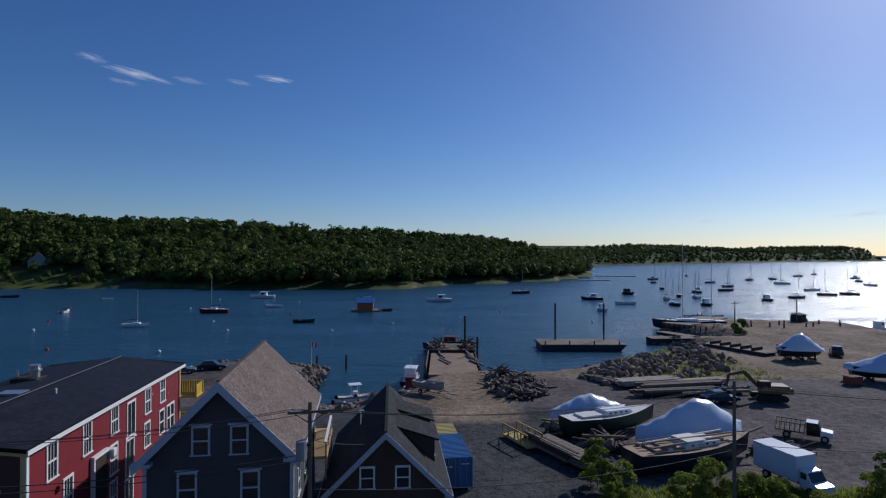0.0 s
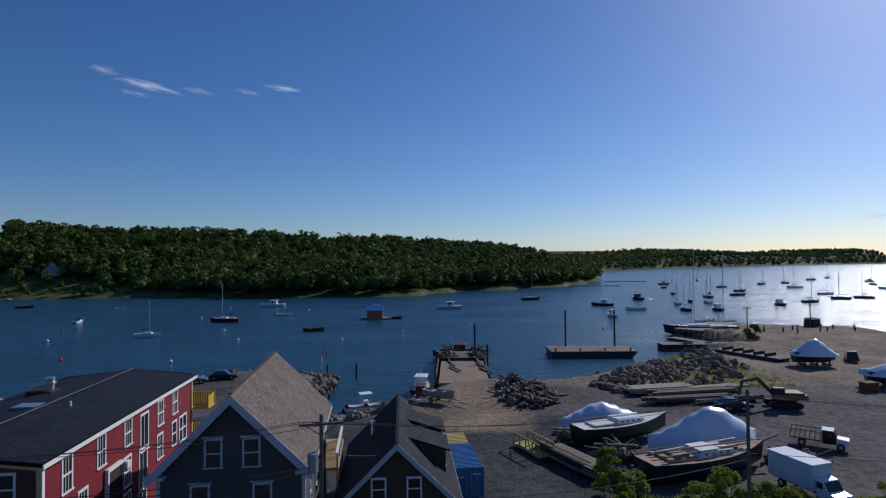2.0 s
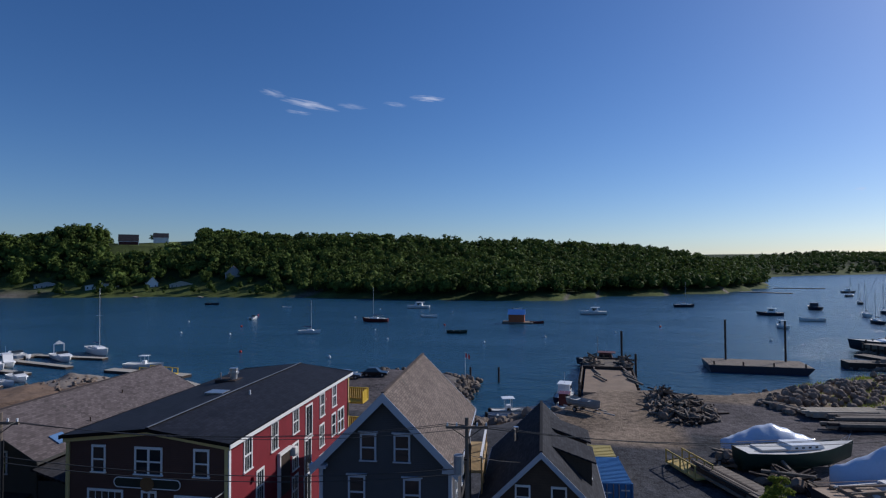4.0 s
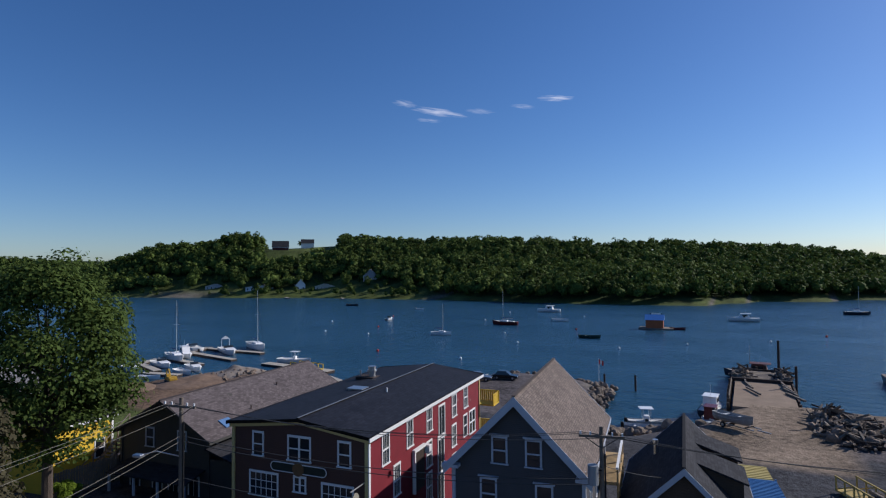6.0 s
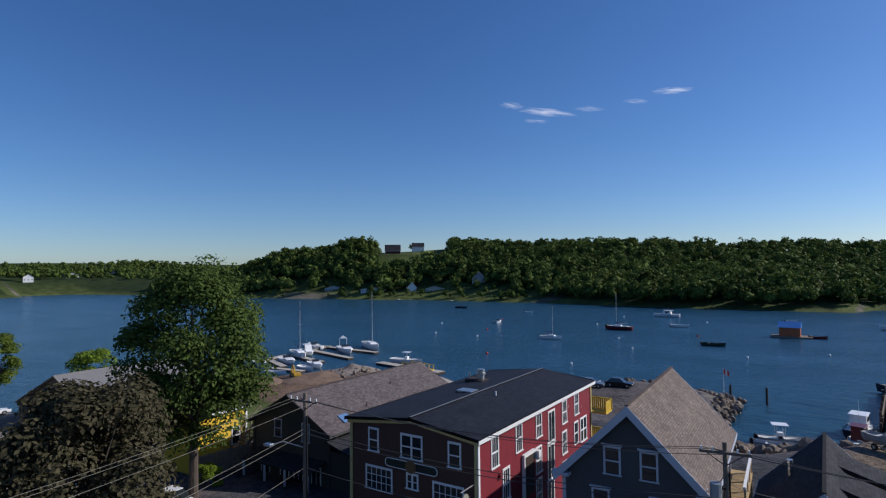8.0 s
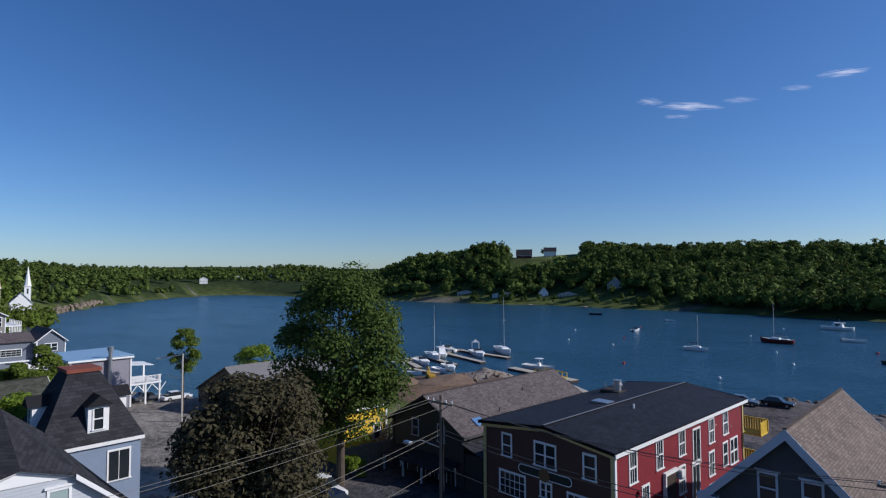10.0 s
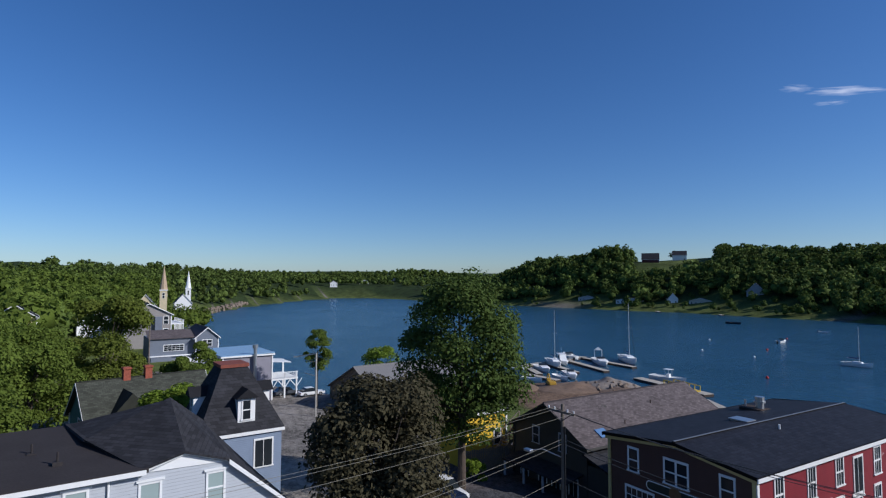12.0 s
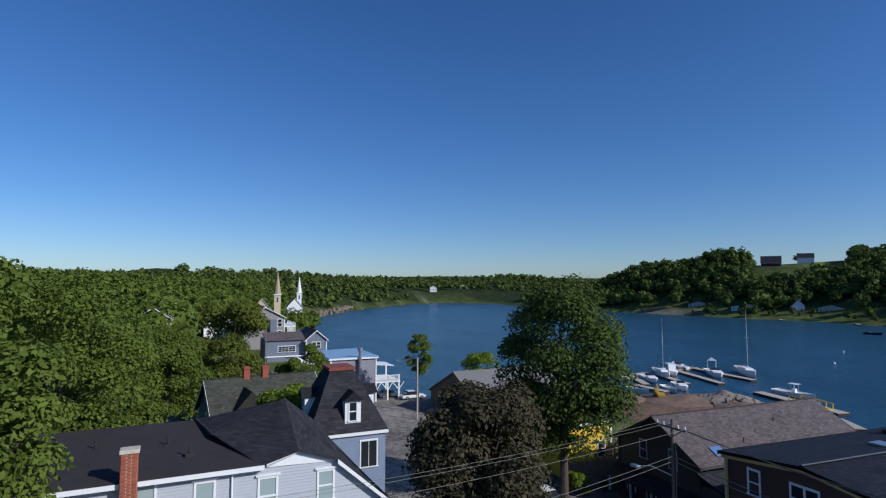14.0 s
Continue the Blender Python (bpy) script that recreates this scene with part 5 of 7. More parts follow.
for k, (x, y, a, L, m) in enumerate(MOOR):
    if m:
        sailboat(x, y, a, L, HULL_DARK if k % 3 else HULL_WHITE, m, "moored sailboat with bare mast in the sun glitter")
    else:
        motorboat(x, y, a, L, HULL_DARK, "dark lobster boat on its mooring", "lobster")
sailboat(68, 156, 175, 19, HULL_DARK, 21.5, "long dark two-masted schooner alongside the wharf", two=True)
# red-and-blue work raft
rf = thing("work_raft", pose(-28.0, 203, 0, 0, 0, 5), "floating work raft with orange and blue shed", "raft")
part("float", box((-5.5, -3, -0.3), (5.5, 3, 0.5), bevel=0.05), WOOD, rf)
part("shed", box((-3.2, -2.2, 0.5), (2.4, 2.2, 3.2)), mat("orange_boards", (0.42, 0.12, 0.05), 0.8, 0, 0.2, 1.5), rf)
part("shed_roof", prism([(-2.8, 3.2), (2.8, 3.2), (0, 4.9)], "x", -3.5, 2.7), mat("blue_tarp_roof", (0.06, 0.2, 0.5), 0.5, 0, 0.2, 1), rf, "bright blue roof")
motorboat(-21, 203, 8, 4.5, HULL_RED, "small red skiff tied to the raft", "skiff")

# mooring buoys
bu = []
for k, (x, y) in enumerate(((-120, 170), (-70, 170), (-58, 150), (-95, 210), (-52, 190), (-100, 250), (-15, 165), (5, 180), (-140, 210), (-62, 240), (-110, 150), (-30, 150), (-85, 120), (-60, 118), (-150, 180), (-128, 150), (20, 200), (45, 170))):
    b = thing("mooring_buoy", pose(x, y, 0), "round pale mooring buoy floating on the river" if k % 4 else "round red mooring buoy floating on the river", "buoy", "mooring buoys")
    bm = bmesh.new()
    bmesh.ops.create_icosphere(bm, subdivisions=2, radius=0.36, matrix=Matrix.Translation((0, 0, 0.16)))
    part("float", bm, HULL_WHITE if k % 4 else mat("red_plastic", (0.5, 0.03, 0.02), 0.4, 0, 0.05), b, smooth=True)
    part("mooring_ring", rod((0, 0, 0.5), (0, 0, 0.62), 0.06), STEEL, b)


# ---- boatyard ----
def wrapped_boat(x, y, yaw, L, W, z0, top, label, seed, peak=0.1):
    """A boat under shrink wrap: a taut tent over posts, with creases, on a cradle."""
    rng = np.random.RandomState(seed)
    ob = thing("wrapped_boat", pose(x, y, 2.0, 0, 0, yaw), label, "boat", "wrapped boats")
    nx, na = 25, 13
    V, F = [], []
    for i in range(nx):
        t = i / (nx - 1)
        b = W / 2 * (1 - abs(2 * t - 1) ** 3.2) ** 0.6 + 0.05
        crest = top * (0.6 + 0.4 * math.exp(-((t - 0.5 - peak) / 0.3) ** 2)) * (1 - 0.30 * abs(2 * t - 1) ** 2)
        for k in range(na):
            a = k / (na - 1) * 2 - 1
            drop = abs(a) ** 1.35
            yy = b * math.copysign(min(1, abs(a) * 1.25) ** 0.9, a)
            z = crest - (crest - z0) * drop + rng.uniform(-0.13, 0.13) * (0.2 < abs(a) < 1) + 0.08 * math.sin(t * 38) * (1 - abs(a))
            V.append((-L / 2 + L * t + rng.uniform(-0.03, 0.03), yy, z))
    for i in range(nx - 1):
        for k in range(na - 1):
            p = i * na + k
            F.append((p, p + 1, p + na + 1, p + na))
    cv = new("cover", mesh_of("cover", V, F, WRAP, True))
    cv.parent = ob
    if z0 > 1:
        part("hull", hull_bm(L * 0.86, W * 0.78, z0 + 0.2, 0.4, 0.1, 0.8), HULL_DARK, ob, smooth=True)
    for sx in (-0.25, 0.0, 0.25):
        part("cradle_beam", box((L * sx - 0.12, -W * 0.35, 0), (L * sx + 0.12, W * 0.35, 0.3)), DARKWOOD, ob)
        part("cradle_post", box((L * sx - 0.08, -W * 0.3, 0.3), (L * sx + 0.08, -W * 0.22, z0 + 0.2)), DARKWOOD, ob)
        part("cradle_post", box((L * sx - 0.08, W * 0.22, 0.3), (L * sx + 0.08, W * 0.3, z0 + 0.2)), DARKWOOD, ob)
    return ob


WRAP = mat("white_shrink_wrap", (0.62, 0.68, 0.78), 0.28, 0, 0.06, 0.6, 0.25, 5, 0.5)
wrapped_boat(24.2, 55.4, 8, 11.2, 4.4, 0.3, 4.6, "large boat under shiny white shrink wrap", 31)
wrapped_boat(16.5, 64.3, 16, 9.8, 3.4, 0.5, 2.8, "smaller boat under white shrink wrap", 32, 0.0)
wrapped_boat(63.8, 100.6, -8, 8.0, 4.0, 1.7, 4.6, "tall peaked boat under white shrink wrap", 33, 0.0)
wrapped_boat(67.0, 83.0, -20, 13.5, 5.0, 1.5, 5.0, "big boat under white shrink wrap on stands", 34)
sailboat(17.7, 59.7, 23, 11.5, HULL_GREEN, 0, "dark green sailing yacht hull standing in the yard", 2.5, True, group="boats ashore")
kb = sailboat(22.3, 50.6, 20, 13.2, HULL_DARK, 0, "old wooden ketch with brown deckhouses in the yard", 2.1, True, deck=TEAK, group="boats ashore")
part("aft_cabin", box((-3.9, -0.85, 1.6), (-2.4, 0.85, 2.05), bevel=0.06), TEAK, kb)
part("deckhouse", box((-1.3, -0.95, 1.6), (0.6, 0.95, 2.2), bevel=0.08), HULL_WHITE, kb)
part("deckhouse_roof", box((-1.4, -1.02, 2.2), (0.7, 1.02, 2.26), bevel=0.03), DECK, kb)
part("hatch", box((2.3, -0.5, 1.65), (3.3, 0.5, 1.95), bevel=0.04), TEAK, kb)
for k, (ya, yb) in enumerate(((0.7, 1.1), (-0.9, -0.6), (0.2, -0.3))):
    part("spar", rod((-5.2, ya, 2.0 + 0.1 * k), (4.6, yb, 2.1 + 0.1 * k), 0.09), TEAK if k else DECK, kb)
part("bowsprit", rod((6.4, 0, 1.9), (8.6, 0, 2.3), 0.11), TEAK, kb)
for k in range(6):
    part("deck_gear", box((-5.2 + k * 1.7, 1.0 - (k % 2) * 2.1, 1.65), (-4.7 + k * 1.7, 1.3 - (k % 2) * 2.1, 1.95), bevel=0.05), DECK if k % 2 else TEAK, kb)


def wheel(parent, x, y, z, r, w):
    t = part("wheel", rod((x, y - w / 2, z), (x, y + w / 2, z), r, None, 16), BLACK, parent)
    part("rim", rod((x, y - w / 2 - 0.015, z), (x, y + w / 2 + 0.015, z), r * 0.55, None, 12), STEEL, t)


def car(x, y, z, yaw, paint, label, L=4.5, W=1.8, H=1.45, name="car"):
    ob = thing(name, pose(x, y, z, 0, 0, yaw), label, "car", "parked cars")
    h = H * 0.58
    bm = prism([(-L / 2, 0.3), (L / 2, 0.3), (L / 2, 0.62), (L * 0.44, h * 0.86), (L * 0.2, h), (-L * 0.44, h), (-L / 2, h * 0.85)], "y", -W / 2, W / 2)
    bmesh.ops.bevel(bm, geom=bm.edges[:], offset=0.06, segments=2, affect="EDGES")
    part("body", bm, paint, ob)
    own = bmesh.new()
    pts = [(L * 0.22, h), (L * 0.05, H), (-L * 0.25, H), (-L * 0.42, h)]
    a, b = [own.verts.new((p[0], -W * (0.46 if p[1] < H else 0.38), p[1])) for p in pts], [own.verts.new((p[0], W * (0.46 if p[1] < H else 0.38), p[1])) for p in pts]
    own.faces.new(a)
    own.faces.new(b[::-1])
    for i in range(4):
        own.faces.new((a[i], b[i], b[(i + 1) % 4], a[(i + 1) % 4]))
    bmesh.ops.recalc_face_normals(own, faces=own.faces)
    part("cabin_glass", own, GLASS, ob)
    part("roof", box((-L * 0.25, -W * 0.39, H - 0.03), (L * 0.06, W * 0.39, H + 0.02), bevel=0.02), paint, ob)
    for sx in (-0.3, 0.31):
        for sy in (-1, 1):
            wheel(ob, L * sx, sy * (W / 2 - 0.1), 0.33, 0.33, 0.22)
    for sy in (-1, 1):
        part("headlight", box((L / 2 - 0.03, sy * W * 0.36 - 0.15, 0.55), (L / 2 + 0.03, sy * W * 0.36 + 0.15, 0.7)), HULL_WHITE, ob)
        part("tail_light", box((-L / 2 - 0.03, sy * W * 0.4 - 0.12, 0.62), (-L / 2 + 0.03, sy * W * 0.4 + 0.12, 0.8)), HULL_RED, ob)
    return ob


PAINT_BLACK = mat("black_car_paint", (0.012, 0.014, 0.018), 0.2, 0.3, 0.05, 1, 0, spec=0.6)
PAINT_BLUE = mat("dark_blue_car_paint", (0.02, 0.035, 0.08), 0.2, 0.3, 0.05, 1, 0, spec=0.6)
PAINT_WHITE = mat("white_car_paint", (0.7, 0.7, 0.7), 0.25, 0, 0.04, 1, 0, spec=0.5)
PAINT_GREY = mat("grey_car_paint", (0.12, 0.13, 0.15), 0.2, 0.4, 0.05, 1, 0, spec=0.6)
car(35.2, 71.6, 2.0, 5, PAINT_BLUE, "dark blue sedan parked by the timber stack")
car(73.4, 105.0, 2.0, 60, PAINT_BLACK, "dark pickup parked by the wrapped boat", 5.2, 1.9, 1.7)
car(-41.5, 88.5, gz(-41.5, 88.5), 15, PAINT_GREY, "dark grey car parked behind the red building")
car(-37.8, 91.5, gz(-37.8, 91.5), 12, PAINT_BLACK, "black car parked behind the red building")
car(-102, 16.2, gz(-102, 16.2), 100, PAINT_GREY, "dark grey car in the restaurant lot")
car(-99.5, 20.0, gz(-99.5, 20), 100, PAINT_WHITE, "white car in the restaurant lot")
car(-44.6, 20.2, gz(-44.6, 20.2), 12, PAINT_WHITE, "white car parked along the street")
car(-40.6, 19.4, gz(-40.6, 19.4), 12, PAINT_BLUE, "dark blue car parked along the street")
car(-116.5, -4.5, gz(-116.5, -4.5), 10, PAINT_WHITE, "white car by the slate-grey shop")
car(-97.0, -13.0, gz(-97, -13), 60, PAINT_WHITE, "pale car parked on the street under trees")

# box truck
bt = thing("box_truck", pose(28.4, 46.4, 1.95, 0, 0, -72) @ Matrix.Scale(0.86, 4), "white box truck parked at the yard edge", "truck")
part("cargo_box", box((-2.9, -1.2, 0.9), (1.9, 1.2, 3.25), bevel=0.04), mat("dull_white_aluminium", (0.6, 0.65, 0.72), 0.45, 0, 0.06, 1, 0.05), bt)
part("box_roof", box((-2.92, -1.22, 3.25), (1.92, 1.22, 3.31)), HULL_WHITE, bt)
bm = prism([(1.95, 0.5), (4.0, 0.5), (4.0, 1.1), (3.2, 1.25), (2.7, 2.1), (1.95, 2.2)], "y", -0.95, 0.95)
bmesh.ops.bevel(bm, geom=bm.edges[:], offset=0.05, segments=1, affect="EDGES")
cab = part("cab", bm, PAINT_WHITE, bt)
part("windshield", prism([(2.75, 2.0), (3.2, 1.3), (3.24, 1.32), (2.79, 2.04)], "y", -0.85, 0.85), GLASS, cab)
for sy in (-1, 1):
    part("side_window", box((2.1, sy * 0.96 - 0.01, 1.4), (2.7, sy * 0.96 + 0.01, 1.95)), GLASS, cab)
    for sx in (-1.6, 3.1):
        wheel(bt, sx, sy * 0.85, 0.42, 0.42, 0.28)
part("chassis", box((-2.9, -0.5, 0.55), (3.8, 0.5, 0.9)), BLACK, bt)

# white flatbed work truck
ft = thing("work_truck", pose(37.0, 57.6, 1.95, 0, 0, -36) @ Matrix.Scale(0.86, 4), "old dark truck with white hood and stake bed", "truck")
bm = prism([(0.2, 0.6), (1.55, 0.6), (1.55, 1.38), (1.3, 2.1), (0.2, 2.1)], "y", -0.85, 0.85)
bmesh.ops.bevel(bm, geom=bm.edges[:], offset=0.05, segments=1, affect="EDGES")
cab = part("cab", bm, PAINT_BLACK, ft, "dark open-sided cab")
bm = prism([(1.56, 0.6), (2.8, 0.6), (2.8, 1.25), (1.56, 1.36)], "y", -0.8, 0.8)
bmesh.ops.bevel(bm, geom=bm.edges[:], offset=0.05, segments=1, affect="EDGES")
part("hood", bm, PAINT_WHITE, ft, "white painted hood")
part("cab_roof", box((0.15, -0.9, 2.1), (1.35, 0.9, 2.17), bevel=0.02), PAINT_WHITE, ft)
part("windshield", prism([(1.36, 2.0), (1.62, 1.4), (1.66, 1.4), (1.4, 2.02)], "y", -0.75, 0.75), GLASS, cab)
for sy in (-1, 1):
    part("side_window", box((0.4, sy * 0.86 - 0.01, 1.4), (1.25, sy * 0.86 + 0.01, 1.95)), GLASS, cab)
    for sx in (-1.8, 2.0):
        wheel(ft, sx, sy * 0.8, 0.42, 0.42, 0.26)
part("bed", box((-3.0, -1.0, 0.8), (0.1, 1.0, 0.95)), DARKWOOD, ft)
for k in range(7):
    for sy in (-0.98, 0.98):
        part("stake", box((-3.0 + k * 0.5, sy - 0.03, 0.95), (-2.94 + k * 0.5, sy + 0.03, 1.9)), BLACK, ft)
for sy in (-0.98, 0.98):
    part("stake_rail", box((-3.0, sy - 0.03, 1.8), (0.1, sy + 0.03, 1.9)), BLACK, ft)

# excavators
EXC = mat("faded_yellow_machine_paint", (0.13, 0.085, 0.035), 0.55, 0, 0.25, 2, 0.1)


def excavator(x, y, yaw, s, paint, label):
    ob = thing("excavator", pose(x, y, gz(x, y) if x < 0 else 2.0, 0, 0, yaw) @ Matrix.Scale(s, 4), label, "excavator")
    for sy in (-1.1, 1.1):
        bm = prism([(-1.9, 0.0), (1.9, 0.0), (2.2, 0.4), (1.9, 0.85), (-1.9, 0.85), (-2.2, 0.4)], "y", sy - 0.3, sy + 0.3)
        part("track", bm, BLACK, ob)
    part("turntable", rod((0, 0, 0.8), (0, 0, 1.1), 0.9, None, 16), BLACK, ob)
    part("engine_body", box((-2.4, -1.25, 1.1), (0.3, 1.25, 2.2), bevel=0.1), paint, ob)
    part("counterweight", box((-2.9, -1.2, 1.1), (-2.3, 1.2, 1.9), bevel=0.12), paint, ob)
    cb_ = part("cab", box((0.1, 0.2, 1.1), (1.6, 1.25, 2.85), bevel=0.08), paint, ob)
    part("cab_glass", box((0.25, 0.15, 1.9), (1.63, 1.28, 2.65), bevel=0.02), GLASS, cb_)
    part("boom", prism([(0.6, 1.3), (1.2, 1.4), (3.4, 3.6), (5.2, 3.2), (5.2, 3.55), (3.3, 4.1), (2.9, 3.9)], "y", -0.5, -0.1), paint, ob)
    part("arm", prism([(5.0, 3.7), (5.4, 3.4), (5.9, 1.2), (5.6, 1.1)], "y", -0.45, -0.15), paint, ob)
    part("bucket", prism([(5.4, 1.25), (6.1, 1.2), (6.0, 0.3), (5.2, 0.1), (4.9, 0.6)], "y", -0.8, 0.2), BLACK, ob)
    return ob


excavator(42.0, 72.6, 170, 0.9, EXC, "old yellow-brown excavator with lowered boom")
excavator(-88.5, 63.0, 160, 0.55, mat("worn_yellow_paint", (0.4, 0.24, 0.03), 0.6, 0, 0.3, 2), "small yellow excavator on the earth fill")

# shipping container
CONT = mat("blue_container_paint", (0.05, 0.16, 0.36), 0.45, 0.1, 0.2, 1.2, 0.1)
co = thing("shipping_container", pose(-0.1, 44.7, 2.0, 0, 0, 8), "blue corrugated steel shipping container", "container")
part("body", box((0.05, 0.05, 0.12), (2.35, 6.0, 2.5)), CONT, co)
for k in range(20):
    part("rib", box((0.0, 0.12 + k * 0.295, 0.15), (2.4, 0.26 + k * 0.295, 2.54)), CONT, co)
for xx in (0.02, 2.38):
    for yy in (0.02, 6.03):
        part("corner_post", box((xx - 0.06, yy - 0.06, 0), (xx + 0.06, yy + 0.06, 2.58)), CONT, co)
for xx in (0.5, 1.0, 1.4, 1.9):
    part("lock_rod", rod((xx, 0.0, 0.2), (xx, 0.0, 2.45), 0.03, None, 6), STEEL, co)
part("marking", box((0.15, 0.03, 1.75), (0.85, 0.045, 1.85)), HULL_WHITE, co)
part("marking", box((1.55, 0.03, 1.95), (2.2, 0.045, 2.05)), HULL_WHITE, co)
# pale yellow flat container behind it
yc = thing("storage_box", pose(-1.0, 51.6, 2.0, 0, 0, 8), "pale yellow ribbed storage box beside the house", "container")
part("body", box((0, 0, 0.1), (2.3, 3.2, 2.2), bevel=0.03), mat("pale_yellow_paint", (0.5, 0.4, 0.14), 0.6, 0, 0.12, 1.5), yc)
for k in range(8):
    part("rib", box((-0.03, 0.15 + k * 0.4, 2.2), (2.33, 0.3 + k * 0.4, 2.24)), yc.children[0].data.materials[0], yc)
# grey plastic tank beside the blue house
sd = thing("garden_shed", pose(-7.6, 46.8, 1.9, 0, 0, 10), "small pale grey metal garden shed", "shed")
part("wall", box((0, 0, 0), (1.8, 2.4, 2.3)), mat("pale_grey_metal", (0.45, 0.46, 0.47), 0.5, 0.2, 0.08), sd)
part("roof", slab([(-0.1, -0.1, 2.35), (1.9, -0.1, 2.45), (1.9, 2.5, 2.45), (-0.1, 2.5, 2.35)], 0.06), HULL_WHITE, sd)

# ---- timber wharf with dirt ramp ----
wf = thing("wharf", pose(-2.4, 92, 0, 0, 0, 0), "old timber wharf with earth-covered deck", "wharf")
part("fill", box((0.0, -4, -2), (8.0, 16, 1.83)), mat("packed_earth", (0.25, 0.185, 0.13), 0.95, 0, 0.3, 0.5, 0.3, 6), wf)
for k in range(16):
    part("deck_plank", box((-0.6, 16.1 + k * 0.68, 1.72 + 0.02 * (k % 3)), (8.4, 16.72 + k * 0.68, 1.86 + 0.02 * (k % 3))), WOOD, wf)
for xx in (-0.6, 8.3):
    part("edge_beam", box((xx - 0.12, 2, 1.7), (xx + 0.12, 27, 2.02)), DARKWOOD, wf)
    for k in range(11):
        part("piling", rod((xx, -3 + k * 3.0, -2), (xx, -3 + k * 3.0, 2.0), 0.2, None, 8), DARKWOOD, wf)
part("end_beam", box((-0.7, 26.8, 1.75), (8.4, 27.1, 2.2)), DARKWOOD, wf)
part("cross_beam", box((-0.5, 15.6, 1.75), (8.4, 15.95, 2.35)), DARKWOOD, wf)
for k in range(9):
    part("retaining_post", rod((-0.75, 1.5 + k * 1.6, -1), (-0.75, 1.5 + k * 1.6, 2.5 + 0.4 * math.sin(k * 2.3)), 0.16, None, 7), DARKWOOD, wf)
for k in range(4):
    part("retaining_plank", box((-0.62, 1.0, 0.9 + k * 0.34), (-0.5, 15.4, 1.2 + k * 0.34)), WOOD, wf)
for k in range(6):
    part("fender_post", rod((0.4 + k * 1.45, 27.2, -1), (0.4 + k * 1.45, 27.2, 2.6 + 0.3 * (k % 2)), 0.17, None, 7), DARKWOOD, wf)
part("tall_post", rod((6.8, 25.4, -2), (6.8, 25.4, 7.8), 0.22, None, 10), DARKWOOD, wf)
part("tall_post", rod((8.7, 13.5, -2), (8.7, 13.5, 5.2), 0.2, None, 10), DARKWOOD, wf)
for k in range(11):
    b = thing("timber_beam", pose((3.6 if k % 3 else -1.6) + k * 0.2, 114 - k * 1.7, 1.88 + 0.1 * (k % 2), 0, 0, 84 + k * 3), "long squared timber lying on the wharf deck", "timber", "wharf timbers")
    part("beam", box((-2.6, -0.14, 0), (2.6, 0.14, 0.26), bevel=0.02), WOOD, b)
    part("strap", box((-1.4, -0.15, -0.01), (-1.3, 0.15, 0.27)), BLACK, b)
fl = thing("floating_dock", pose(-6.9, 80, 0, 0, 0, 2), "pale plank floating dock beside the wharf", "dock")
part("float", box((0.9, 0, -0.3), (4.3, 12, 0.35)), DARKWOOD, fl)
for k in range(24):
    part("deck_plank", box((0.85, k * 0.5, 0.35), (4.35, k * 0.5 + 0.46, 0.42)), WOOD, fl)
gw = thing("gangway", pose(-3.4, 78.4, 0.0, 0, 0, 0), "grey timber gangway with railings", "gangway")
part("walkway", prism([(0, 1.9), (8, 0.5), (8, 0.62), (0, 2.02)], "x", 0, 1.2), WOOD, gw)
for xx in (0.02, 1.18):
    part("handrail", prism([(0, 2.9), (8, 1.5), (8, 1.58), (0, 2.98)], "x", xx - 0.03, xx + 0.03), WOOD, gw)
    for k in range(6):
        part("post", box((xx - 0.04, k * 1.5, 1.9 - k * 0.26), (xx + 0.04, k * 1.5 + 0.08, 2.95 - k * 0.26)), WOOD, gw)
motorboat(-5.2, 90.5, 84, 8.0, HULL_DARK, "dark work boat with grey wheelhouse at the dock", "lobster", top=HULL_WHITE, group="boats at the wharf")
motorboat(-4.9, 84.2, 84, 6.4, HULL_WHITE, "small red and white boat at the dock", "lobster", top=HULL_RED, group="boats at the wharf")
sk_ = motorboat(-2.0, 76.0, -35, 4.8, mat("dull_grey_hull", (0.3, 0.3, 0.29), 0.6), "grey open skiff standing on a boat trailer", "skiff", 2.75, group="boats ashore")
tr = thing("boat_trailer", pose(-2.0, 76.0, 1.9, 0, 0, -35), "thin galvanised boat trailer under the skiff", "trailer")
for sy in (-0.7, 0.7):
    part("rail", box((-2.8, sy - 0.05, 0.4), (3.0, sy + 0.05, 0.5)), STEEL, tr)
    wheel(tr, -0.8, sy * 1.3, 0.33, 0.33, 0.2)
part("axle", box((-0.85, -0.9, 0.3), (-0.75, 0.9, 0.42)), STEEL, tr)
part("tongue", box((3.0, -0.05, 0.35), (4.6, 0.05, 0.48)), STEEL, tr)
for xx in (-2, 0, 2):
    part("bunk", box((xx - 0.06, -0.75, 0.5), (xx + 0.06, 0.75, 0.62)), DARKWOOD, tr)
motorboat(0.8, 121.5, 178, 10.5, HULL_DARK, "small dark tug with red wheelhouse at the wharf end", "lobster", top=mat("oxide_red_house", (0.1, 0.03, 0.025), 0.6), group="boats at the wharf").children[0].parent
mastb = thing("signal_mast", pose(-0.2, 121.5, 1.6), "slender steel mast above the tug wheelhouse", "mast")
part("pole", rod((0, 0, -0.8), (0, 0, 4.6), 0.06, None, 6), STEEL, mastb)
part("crosstree", box((-0.5, -0.03, 3.0), (0.5, 0.03, 3.06)), STEEL, mastb)
